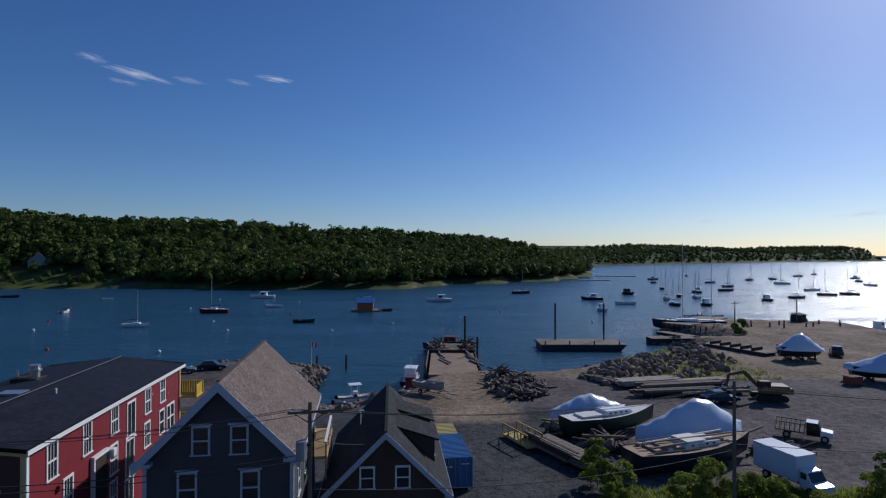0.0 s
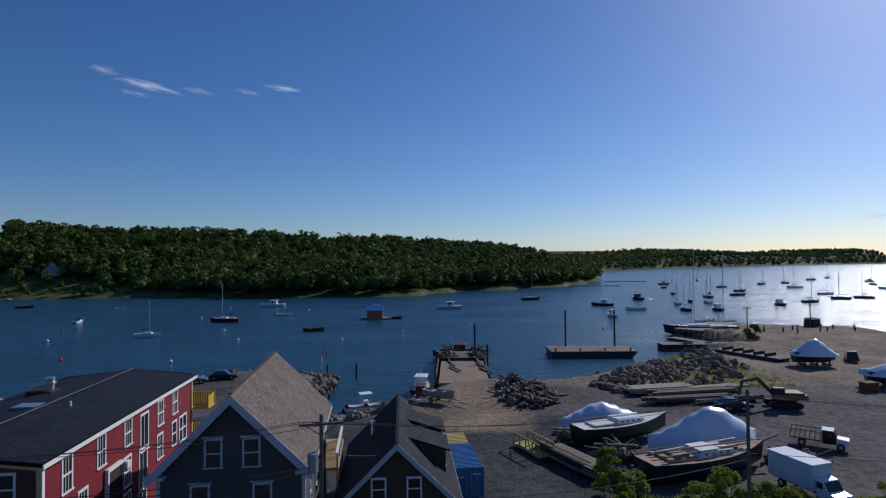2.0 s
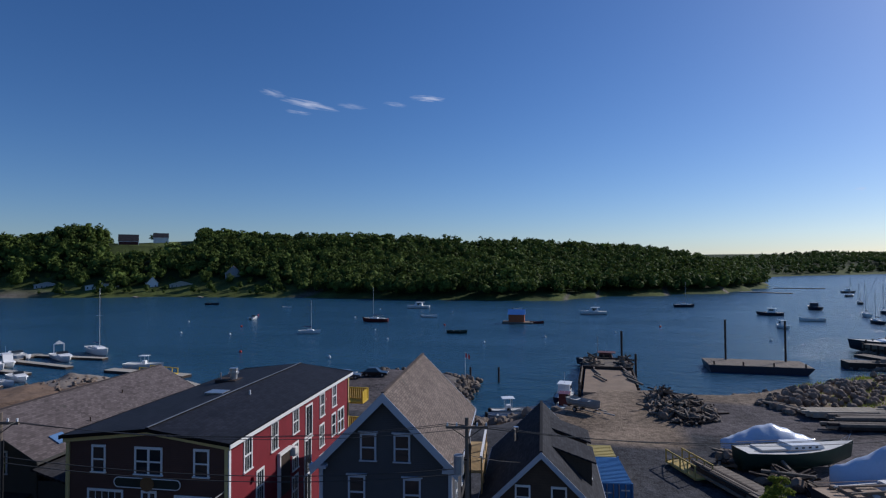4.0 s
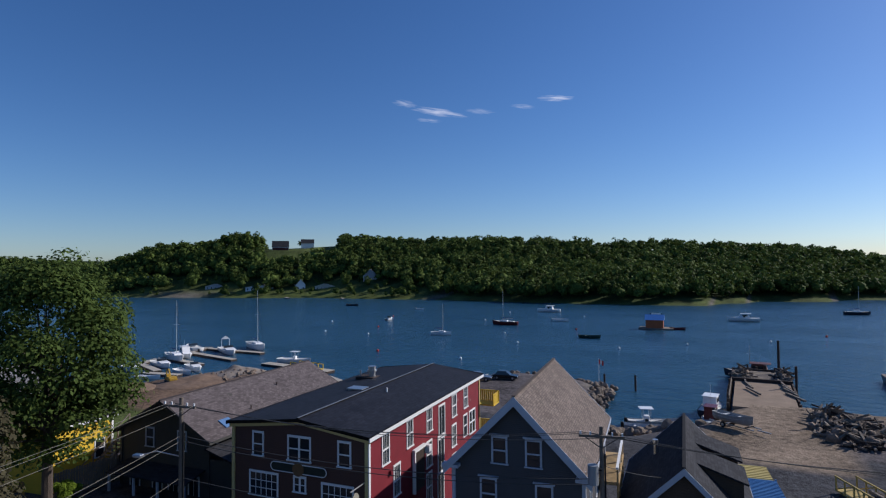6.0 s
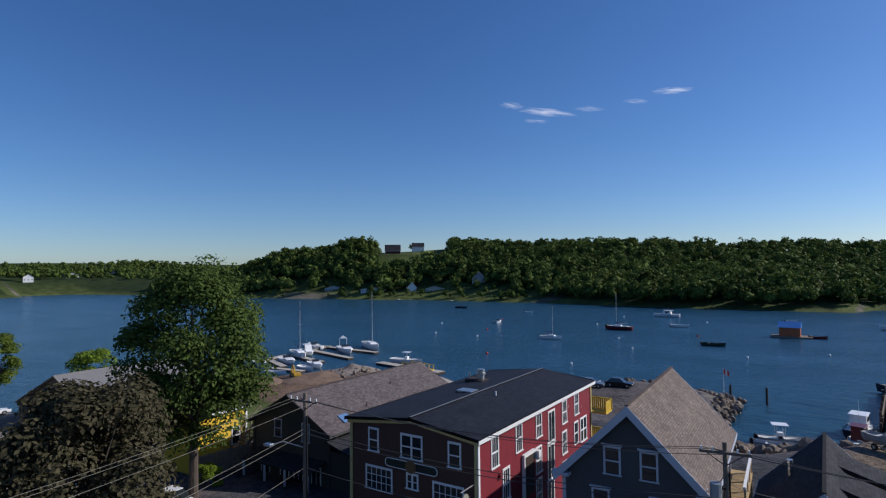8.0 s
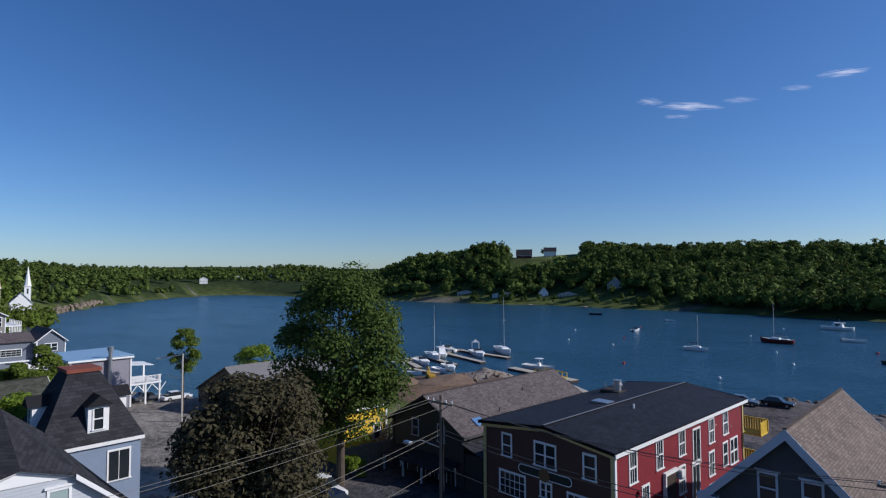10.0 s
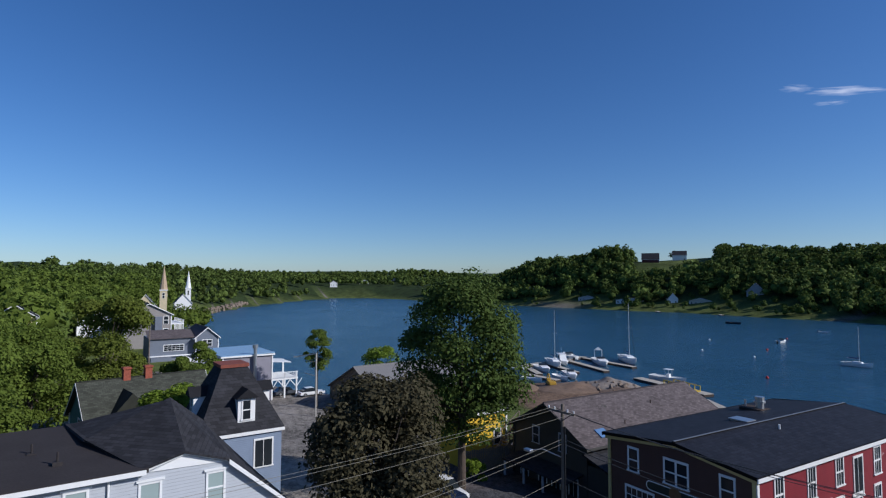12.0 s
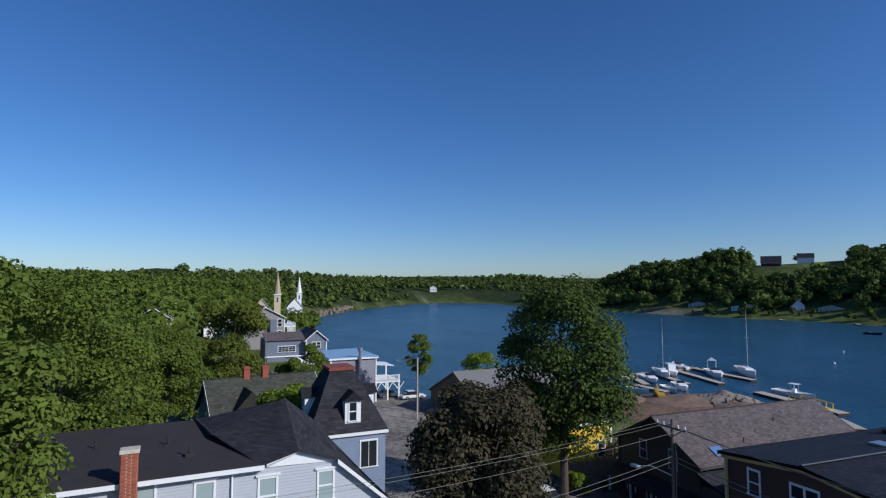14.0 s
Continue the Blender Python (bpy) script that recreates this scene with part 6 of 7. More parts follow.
for k, (x, y, a) in enumerate(((-12.6, 79.5, 20), (-10.2, 80.5, 30), (-12.5, 76.8, 10))):
    motorboat(x, y, a, 4.8, mat("grey_aluminium_hull", (0.4, 0.42, 0.44), 0.45, 0.5, 0.1), "small grey aluminium workboat moored by the rocks", "console" if k == 0 else "skiff", group="boats by the rocks")

# ---- spud barge ----
ba = thing("barge", pose(20.8, 120.0, 0, 0, 0, 0), "flat timber deck barge with two tall spud piles", "barge")
bm = prism([(0.0, 1.3), (0.4, -0.4), (16.8, -0.4), (18.4, 1.3)], "y", 0, 8.2)
part("hull", bm, HULL_DARK, ba)
for k in range(26):
    part("deck_plank", box((0.05 + k * 0.7, 0.05, 1.3), (0.68 + k * 0.7, 8.15, 1.38 + 0.015 * (k % 3))), WOOD, ba)
for xx in (4.4, 15.4):
    part("spud_pile", rod((xx, 7.0, -2), (xx, 7.0, 9.6), 0.2, None, 10), DARKWOOD, ba, "tall dark spud pile")
for xx in (1, 6.2, 11.5, 16.9):
    part("bollard", rod((xx, 0.35, 1.3), (xx, 0.35, 2.1), 0.16, None, 8), DARKWOOD, ba)


# ---- rocks, timber and clutter of the yard ----
ROCK = mat("grey_tan_boulders", (0.21, 0.16, 0.12), 0.95, 0, 0.4, 1.5, 0.5, 9, each=0.6)
ROCK_STUFF = mat("riprap_stone", (0.19, 0.15, 0.115), 0.95, 0, 0.35, 1.5, 0.5, 9, island=0.6)


def rock_meshes(n, material, seed):
    rng = np.random.RandomState(seed)
    v, f = icosphere(2)
    out = []
    for k in range(n):
        p = v * (1 + rng.normal(0, 0.09, len(v)))[:, None] * rng.uniform(0.7, 1.2, 3)
        for j in range(7):
            d = rng.normal(size=3)
            d /= np.linalg.norm(d)
            over = p @ d - 0.72
            p = p - np.outer(np.maximum(over, 0), d)
        out.append(mesh_of("boulder", p.tolist(), f.tolist(), material))
    return out


def inside(poly, x, y):
    c = False
    for (x1, y1), (x2, y2) in zip(poly, poly[1:] + poly[:1]):
        if (y1 > y) != (y2 > y) and x < (x2 - x1) * (y - y1) / (y2 - y1) + x1:
            c = not c
    return c


def rock_heap(name, poly, n, size, high, label, seed):
    rng = np.random.RandomState(seed)
    xs, ys = [p[0] for p in poly], [p[1] for p in poly]
    cx, cy = sum(xs) / len(xs), sum(ys) / len(ys)
    ob = thing(name, pose(cx, cy, 1.6), label, "rocks")
    shapes = rock_meshes(8, ROCK, seed)
    made = 0
    while made < n:
        x, y = rng.uniform(min(xs), max(xs)), rng.uniform(min(ys), max(ys))
        if not inside(poly, x, y):
            continue
        edge = min(math.hypot(x - (a[0] + (b[0] - a[0]) * t), y - (a[1] + (b[1] - a[1]) * t)) for a, b in zip(poly, poly[1:] + poly[:1]) for t in (0, 0.25, 0.5, 0.75, 1))
        h = min(1, edge / 6) * high
        o = new("boulder", shapes[rng.randint(8)])
        o.parent = ob
        s = size * rng.uniform(0.6, 1.35)
        o.matrix_local = pose(x - cx, y - cy, h * rng.uniform(0.55, 1.0) + 0.2, *rng.uniform(0, 360, 3)) @ Matrix.Diagonal((s, s, s, 1))
        made += 1
    return ob


rock_heap("rubble_heap", [(20.5, 86), (23, 80), (33, 84), (38, 91), (43, 103), (36, 104), (28, 97)], 190, 0.52, 2.0, "big heap of tan and grey boulders", 41)
rock_heap("rubble_heap", [(34, 84), (45, 88), (52, 100), (52, 112), (45, 112), (40, 96)], 110, 0.55, 2.2, "heap of dark grey boulders with weeds", 42)
WEED = leafy("weeds", (0.08, 0.09, 0.03), 0.25)


def riprap(name, line, n, size, label, seed, wide=2.2, lift=0.4):
    """Stone edging along a shoreline, joined as one mesh."""
    rng = np.random.RandomState(seed)
    shapes = [(np.array([q.co[:] for q in m.vertices]), np.array([q.vertices[:] for q in m.polygons])) for m in rock_meshes(6, ROCK_STUFF, seed)]
    V, F, k = [], [], 0
    seg = [math.hypot(b[0] - a[0], b[1] - a[1]) for a, b in zip(line, line[1:])]
    for i in range(n):
        j = rng.choice(len(seg), p=np.array(seg) / sum(seg))
        t = rng.uniform()
        a, b = line[j], line[j + 1]
        x, y = a[0] + (b[0] - a[0]) * t + rng.uniform(-wide, wide) / 2, a[1] + (b[1] - a[1]) * t + rng.uniform(-wide, wide) / 2
        v, f = shapes[rng.randint(6)]
        s = size * rng.uniform(0.5, 1.3)
        m = np.array(Euler(rng.uniform(0, 6, 3)).to_matrix())
        V.append(v @ m * s + (x, y, max(-0.2, gz(x, y)) + lift * rng.uniform(0, 1)))
        F.append(f + k)
        k += len(v)
    me = mesh_of(name, np.concatenate(V).tolist(), np.concatenate(F).tolist(), ROCK_STUFF)
    return tagged(new(name, me), label, "rocks", kind="stuff")


riprap("riprap", [(-14, 70), (-20, 76), (-22, 99), (-40, 102), (-47, 84)], 520, 0.5, "rough riprap stones edging the filled spit", 51, 3.2, 0.9)
riprap("riprap", [(-7, 79), (-14, 70), (-16, 73)], 90, 0.8, "pale boulders along the shore by the dock", 52, 3.0, 0.9)
riprap("riprap", [(-60, 76), (-70, 82), (-88, 79), (-97, 66), (-96, 45), (-101, 26)], 360, 0.6, "rough stones edging the earth fill", 53, 2.4)
riprap("riprap", [(42, 113), (50, 118), (58, 126), (49, 130), (64, 133), (69, 139), (60, 153), (79, 171), (98, 163), (112, 162), (114, 150), (112, 118)], 420, 0.65, "dark stones along the harbour edge", 54, 2.2)
riprap("riprap", [(-240, -2), (-300, -14), (-345, -14), (-360, 0), (-423, 16), (-540, 52)], 320, 1.2, "stone shore along the upper river road", 55, 6, 0.8)
riprap("riprap", [(7, 95), (17, 94), (22, 97), (30, 104), (42, 113)], 130, 0.55, "stones along the beach below the yard", 56, 2.0)


def timber_stack(x, y, yaw, L, rows, layers, label, seed, w=0.3, material=None):
    rng = np.random.RandomState(seed)
    ob = thing("timber_stack", pose(x, y, 2.0, 0, 0, yaw), label, "timber", "timber stacks")
    for b in (-0.3, 0.3):
        part("bearer", box((L * b - 0.12, -0.2, -0.05), (L * b + 0.12, rows * w * 1.25, 0.22)), DARKWOOD, ob)
    for j in range(layers):
        for i in range(rows - j):
            l = L * rng.uniform(0.75, 1.0)
            s = rng.uniform(-0.5, 0.5)
            o = part("beam", box((-l / 2 + s, 0, 0), (l / 2 + s, w * 0.92, w * 0.85), bevel=0.015), material or (WOOD if rng.rand() < 0.7 else DARKWOOD), ob)
            o.matrix_local = pose(0, i * w * 1.2 + j * 0.1, 0.22 + j * w * 0.87, 0, 0, rng.uniform(-1.2, 1.2))
    return ob


timber_stack(33.5, 77.6, 12, 13.5, 5, 2, "stack of long weathered squared timbers", 61, 0.42)
timber_stack(31.0, 74.4, 10, 12.5, 4, 2, "stack of long pale timbers on bearers", 62, 0.36)
timber_stack(36.5, 74.8, 9, 11.0, 3, 1, "row of loose pale planks on gravel", 63, 0.4)
timber_stack(29.5, 79.6, 13, 10.5, 6, 2, "stack of pale grey planks on bearers", 67, 0.4, mat("bleached_timber", (0.4, 0.34, 0.26), 0.9, 0, 0.3, 2))
timber_stack(37.5, 80.0, 14, 9.5, 5, 2, "stack of bleached timbers by the boulders", 68, 0.36, bpy.data.materials["bleached_timber"])
timber_stack(24.2, 82.0, -50, 11.0, 4, 1, "loose poles lying by the boulders", 64, 0.3)
timber_stack(9.6, 52.6, -62, 8.5, 5, 3, "stack of used planks and beams on a trailer", 65, 0.3)
timber_stack(11.6, 49.2, -60, 5.0, 5, 2, "short pile of grey boards", 66, 0.3)
for x, y, a in ((11.2, 52.2, -62),):
    ob = thing("flat_trailer", pose(x, y, 2.0, 0, 0, a), "dark flat-deck yard trailer loaded with boards", "trailer")
    part("deck", box((-3.6, -1.1, 0.75), (3.6, 1.1, 0.9)), DARKWOOD, ob)
    for k in range(12):
        part("deck_board", box((-3.55 + k * 0.6, -1.08, 0.9), (-3.0 + k * 0.6, 1.08, 0.94)), WOOD, ob)
    for sx in (-1.2, 0.2):
        for sy in (-0.95, 0.95):
            wheel(ob, sx, sy, 0.4, 0.4, 0.25)
    part("drawbar", box((3.6, -0.07, 0.6), (5.2, 0.07, 0.75)), BLACK, ob)
po = thing("gangway", pose(7.8, 56.2, 2.0, 0, 0, -65), "yellow timber gangway section with rails", "gangway")
part("deck", box((-2.4, -0.9, 0.15), (2.4, 0.9, 0.3)), mat("yellow_timber", (0.42, 0.31, 0.1), 0.8, 0, 0.25, 2), po)
for sy in (-0.85, 0.85):
    part("top_rail", box((-2.4, sy - 0.05, 1.3), (2.4, sy + 0.05, 1.42)), po.children[0].data.materials[0], po)
    for k in range(5):
        part("post", box((-2.35 + k * 1.15, sy - 0.05, 0.3), (-2.25 + k * 1.15, sy + 0.05, 1.3)), po.children[0].data.materials[0], po)
    part("diagonal", rod((-2.3, sy, 0.3), (-0.1, sy, 1.3), 0.05, None, 5), po.children[0].data.materials[0], po)


def scrap_heap(x, y, rx, ry, n, label, seed):
    rng = np.random.RandomState(seed)
    ob = thing("scrap_heap", pose(x, y, 1.9), label, "scrap")
    shapes = rock_meshes(5, ROCK, seed)
    for k in range(n):
        a, r = rng.uniform(0, 6.28), math.sqrt(rng.uniform())
        px, py, h = rx * r * math.cos(a), ry * r * math.sin(a), 1.7 * (1 - r) + 0.15
        if k % 3:
            l = rng.uniform(1.2, 4.5)
            o = part("beam", box((-l / 2, -0.11, -0.1), (l / 2, 0.11, 0.1)), WOOD if rng.rand() < 0.5 else DARKWOOD, ob)
            o.matrix_local = pose(px, py, h * rng.uniform(0.5, 1.1), rng.uniform(-20, 20), rng.uniform(-28, 28), rng.uniform(0, 180))
        else:
            o = new("boulder", shapes[rng.randint(5)])
            o.parent = ob
            s = rng.uniform(0.35, 0.75)
            o.matrix_local = pose(px, py, h * 0.7, *rng.uniform(0, 360, 3)) @ Matrix.Diagonal((s, s, s, 1))
    return ob


scrap_heap(-1.4, 113.0, 0.7, 4.2, 26, "odd beams and gear piled along the wharf edge", 76)
scrap_heap(4.9, 113.5, 0.9, 3.6, 30, "squared beams and gear piled on the wharf", 77)
scrap_heap(8.6, 84.5, 2.2, 4.0, 60, "broken planks and stones by the ramp", 79)
scrap_heap(10.4, 79.0, 4.3, 6.4, 170, "tangled heap of driftwood, beams and stones", 71)
scrap_heap(26.5, 56.0, 1.5, 1.2, 14, "scrap wood under the wrapped boat", 72)
scrap_heap(31.5, 53.0, 2.6, 1.2, 26, "pile of broken boards behind the box truck", 73)
scrap_heap(15.5, 54.5, 2.2, 1.4, 30, "clutter of boards between the boats", 74)
scrap_heap(12.2, 59.5, 1.6, 1.6, 20, "heap of gear beside the wrapped boat", 75)
rb = thing("red_crate", pose(59.3, 81.4, 2.0, 0, 0, 10), "rusty red metal crate on gravel", "crate")
part("box", box((-1.0, -0.7, 0.0), (1.0, 0.7, 1.1), bevel=0.03), mat("rusty_red", (0.25, 0.06, 0.04), 0.8, 0, 0.3, 2), rb)
part("lid", box((-1.05, -0.75, 1.1), (1.05, 0.75, 1.18)), DARKWOOD, rb)

# dark flat lighter drawn up beyond the boulders
lg = thing("lighter", pose(57.8, 110.5, 1.2, 0, 0, -62), "dark steel work barge drawn up on the shore", "barge")
part("hull", prism([(-6.5, 1.3), (-5.6, 0), (5.4, 0), (7.0, 1.3)], "y", -2.0, 2.0), HULL_DARK, lg)
part("deck", box((-6.3, -1.95, 1.3), (6.6, 1.95, 1.36)), WOOD, lg)
for k in range(5):
    part("deck_frame", box((-5 + k * 2.2, -1.5, 1.36), (-4.6 + k * 2.2, 1.5, 1.9)), DARKWOOD, lg)
# old timber wharf by the harbour mouth
ow = thing("old_wharf", pose(60.3, 153, 0, 0, 0, 43), "long old timber wharf edge with pilings", "wharf")
part("deck", box((-0.4, -7.0, 1.2), (25.6, 0.5, 2.1)), WOOD, ow)
for k in range(18):
    part("piling", rod((k * 1.5, 0.6, -2), (k * 1.5, 0.6, 2.9 if k % 2 else 2.4), 0.2, None, 8), DARKWOOD, ow)
for k in range(9):
    part("piling", rod((-0.6, -k * 1.4, -2), (-0.6, -k * 1.4, 2.1), 0.18, None, 8), DARKWOOD, ow)
fd = thing("floating_dock", pose(57.0, 146.5, 0, 0, 0, -62), "low plank finger dock beside the old wharf", "dock")
part("float", box((-0.5, -1.6, -0.3), (10.5, 1.6, 0.5)), DARKWOOD, fd)
for k in range(18):
    part("deck_plank", box((-0.5 + k * 0.61, -1.6, 0.5), (0.06 + k * 0.61, 1.6, 0.57)), WOOD, fd)
jt = thing("jetty", pose(48.2, 130.6, 0, 0, 0, 2), "low dark timber crib jetty", "jetty")
part("crib", box((-0.5, -1.8, -2), (16, 1.6, 1.3)), DARKWOOD, jt)
for k in range(24):
    part("deck_plank", box((-0.5 + k * 0.68, -1.9, 1.3), (0.12 + k * 0.68, 1.7, 1.4)), WOOD, jt)
for x, y, a in ((66.0, 146.0, 20), (71.5, 146.5, 25)):
    tb = thing("picnic_table", pose(x, y, 1.9, 0, 0, a), "grey wooden picnic table on the wharf", "table", "picnic tables")
    part("tabletop", box((-1.2, -0.4, 0.72), (1.2, 0.4, 0.78)), WOOD, tb)
    for sy in (-0.75, 0.75):
        part("bench", box((-1.2, sy - 0.14, 0.42), (1.2, sy + 0.14, 0.47)), WOOD, tb)
    for sx in (-0.9, 0.9):
        part("leg_frame", prism([(-0.7, 0), (-0.6, 0), (-0.25, 0.72), (-0.35, 0.72)], "x", sx - 0.04, sx + 0.04), WOOD, tb)
        part("leg_frame", prism([(0.7, 0), (0.6, 0), (0.25, 0.72), (0.35, 0.72)], "x", sx - 0.04, sx + 0.04), WOOD, tb)
        part("bench_beam", box((sx - 0.04, -0.85, 0.34), (sx + 0.04, 0.85, 0.42)), WOOD, tb)
for k in range(12):
    b = thing("bollard", pose(80 + k * 2.4, 146 + 4.0 * math.sin(k * 1.7) + k * 0.5, 1.85), "short dark wooden bollard post", "bollard", "wharf bollards")
    part("post", rod((0, 0, -0.2), (0, 0, 1.1), 0.2, None, 8), DARKWOOD, b)
    part("cap", rod((0, 0, 1.1), (0, 0, 1.2), 0.24, None, 8), BLACK, b)
sh = thing("wharf_hut", pose(99.5, 157.5, 1.9, 0, 0, 30), "small dark equipment hut on the wharf", "hut")
part("wall", box((-1.8, -1.2, 0), (1.8, 1.2, 1.9)), DARKWOOD, sh)
part("roof", slab([(-2, -1.4, 2.0), (2, -1.4, 2.0), (2, 1.4, 2.3), (-2, 1.4, 2.3)], 0.1), SHINGLE_DARK, sh)
for x, y, a, L in ((118, 152, 30, 8), (121, 146, 25, 7), (117, 140, 20, 6), (122, 137, 15, 8), (126, 150, 28, 7)):
    motorboat(x, y, a, L, HULL_WHITE if L > 6 else HULL_DARK, "motorboat at the small dock in the glitter", "lobster" if L > 7 else "cuddy", group="boats at the small dock")
dk2 = thing("floating_dock", pose(113, 148, 0, 0, 0, 12), "low floating dock with finger piers", "dock")
part("float", box((0, -0.9, -0.2), (18, 0.9, 0.5)), WOOD, dk2)
for k in range(3):
    part("finger", box((2 + k * 6, -7, -0.2), (3 + k * 6, -0.9, 0.45)), WOOD, dk2)

# ---- utility poles and wires ----
POLE = mat("weathered_pole_wood", (0.16, 0.13, 0.105), 0.9, 0, 0.3, 3, 0.3)
POLES = {"a": (-29.2, 21.2, 14.0), "b": (-7.05, 29.6, 13.0), "c": (21.15, 40.9, 11.6), "d": (77.4, 149.3, 8.2), "e": (97.9, 155.7, 8.6), "f": (-124, -6.5, 15.0)}
for key, (x, y, top) in POLES.items():
    z0 = gz(x, y)
    ob = thing("utility_pole", pose(x, y, z0, 0, 0, 10 if key != "b" else 14), "weathered wooden utility pole with crossarm", "pole", "utility poles")
    part("pole", rod((0, 0, -0.3), (0, 0, top - z0), 0.15, None, 10, 0.11), POLE, ob)
    part("crossarm", box((-1.15, -0.2, top - z0 - 0.55), (1.15, -0.08, top - z0 - 0.42)), POLE, ob)
    for sx in (-1.05, -0.55, 0.55, 1.05):
        part("insulator", rod((sx, -0.14, top - z0 - 0.42), (sx, -0.14, top - z0 - 0.25), 0.05, None, 6), HULL_WHITE, ob)
    if key in "ab":
        if key == "b":
            bm = rod((-0.45, -0.35, top - z0 - 2.9), (-0.45, -0.35, top - z0 - 1.9), 0.27, None, 12)
            part("transformer", bm, mat("grey_transformer", (0.3, 0.31, 0.32), 0.5, 0.2, 0.08), ob, "grey can transformer")
            part("bracket", box((-0.45, -0.35, top - z0 - 2.2), (0.0, -0.1, top - z0 - 2.1)), BLACK, ob)
        part("brace", join(rod((-0.8, -0.14, top - z0 - 0.55), (0, -0.14, top - z0 - 1.1), 0.03, None, 5), rod((0.8, -0.14, top - z0 - 0.55), (0, -0.14, top - z0 - 1.1), 0.03, None, 5)), POLE, ob)
        part("conduit", rod((0.17, 0, 0), (0.17, 0, top - z0 - 1.4), 0.05, None, 6), BLACK, ob)
    if key == "a":
        part("lamp_arm", join(rod((0, 0, top - z0 - 3.4), (-0.9, -0.9, top - z0 - 2.9), 0.035, None, 6), rod((-0.9, -0.9, top - z0 - 2.9), (-1.4, -1.4, top - z0 - 3.0), 0.035, None, 6)), STEEL, ob)
        part("lamp_head", box((-1.9, -1.65, top - z0 - 3.12), (-1.3, -1.3, top - z0 - 2.95), bevel=0.04), STEEL, ob)
WIRE = mat("dark_cable", (0.05, 0.05, 0.05), 0.6, 0, 0.05, 1, 0)
WIRE_PALE = mat("pale_cable", (0.2, 0.185, 0.15), 0.5, 0, 0.05, 1, 0)


def wire(p, q, sag, r=0.016, material=None, label="sagging overhead cable between poles"):
    cu = bpy.data.curves.new("overhead_wire", "CURVE")
    cu.dimensions, cu.bevel_depth, cu.bevel_resolution = "3D", r, 1
    sp = cu.splines.new("POLY")
    sp.points.add(20)
    for i, pt in enumerate(sp.points):
        t = i / 20
        w = Vector(p).lerp(Vector(q), t)
        pt.co = (w.x, w.y, w.z - 4 * sag * t * (1 - t), 1)
    cu.materials.append(material or WIRE)
    return tagged(new("overhead_wire", cu), label, "wire", "overhead wires")


a, b, c = POLES["a"], POLES["b"], POLES["c"]
far_a = (-19.0, -12.5)
for dx, dz in ((-1.05, 0.4), (-0.55, 0.4), (1.05, 0.4)):
    wire((a[0] + dx, a[1], a[2] - dz), (far_a[0] + dx, far_a[1], 14.6 - dz), 0.5, 0.009, WIRE_PALE)
    wire((a[0] + dx, a[1], a[2] - dz), (b[0] + dx, b[1], b[2] - dz), 0.8)
    wire((b[0] + dx, b[1], b[2] - dz), (c[0] + dx, c[1], c[2] - dz), 1.0)
    wire((c[0] + dx, c[1], c[2] - dz), (75 + dx, 40.0, 11.0 - dz), 1.2)
for dz in (2.2, 2.5, 4.6):
    wire((a[0], a[1], a[2] - dz), (far_a[0], far_a[1], 13.6 - dz), 0.6, 0.011, WIRE_PALE)
    wire((a[0], a[1], a[2] - dz), (b[0], b[1], b[2] - dz - 0.5), 0.7, 0.022)
    if dz > 4:
        wire((b[0], b[1], b[2] - dz), (c[0], c[1], c[2] - dz - 0.4), 0.9, 0.022)
        wire((c[0], c[1], c[2] - dz), (75, 40.0, 7.0), 0.9, 0.022)
wire((b[0], b[1], b[2] - 1.6), (-9.4, 33.0, 8.6), 0.1)
wire((b[0], b[1], b[2] - 2.0), (-5.0, 36.0, 8.6), 0.1)
# slim white lamp post by the lot
lp = thing("street_lamp", pose(-83.8, 17.4, gz(-83.8, 17.4)), "slim grey street lamp with long arm", "lamp")
h = 11.2 - gz(-83.8, 17.4)
part("pole", rod((0, 0, 0), (0, 0, h), 0.12, None, 8), mat("pale_pole", (0.42, 0.4, 0.36), 0.7, 0, 0.1), lp)
part("arm", rod((0, 0, h - 0.1), (-1.2, -2.6, h - 0.5), 0.07, None, 6), STEEL, lp)
part("lamp_head", box((-1.5, -3.1, h - 0.62), (-1.1, -2.4, h - 0.45), bevel=0.04), STEEL, lp)
part("lower_arm", rod((0, 0, h - 3.4), (-0.6, -1.6, h - 2.9), 0.05, None, 6), STEEL, lp)

# ---- earth fill, mounds and marina ----
EARTH = mat("brown_earth_heap", (0.17, 0.115, 0.08), 0.95, 0, 0.35, 0.6, 0.6, 4)
SAND = mat("grey_gravel_heap", (0.22, 0.185, 0.155), 0.95, 0, 0.3, 0.8, 0.6, 5)


def mound(x, y, rx, ry, h, material, label, seed):
    rng = np.random.RandomState(seed)
    bm = bmesh.new()
    bmesh.ops.create_grid(bm, x_segments=26, y_segments=26, size=1.0)
    for v in bm.verts:
        r = min(1, math.hypot(v.co.x, v.co.y))
        n = noise.noise(Vector((v.co.x * 2.2 + seed, v.co.y * 2.2, 0.3)))
        v.co = (v.co.x * rx, v.co.y * ry, h * max(0, (1 - r) ** 0.8) * (1 + 0.5 * n) + rng.uniform(-0.04, 0.04) - 0.15 * (r >= 1))
    ob = thing("earth_mound", pose(x, y, gz(x, y)), label, "mound", "earth mounds")
    return part("soil", bm, material, ob)


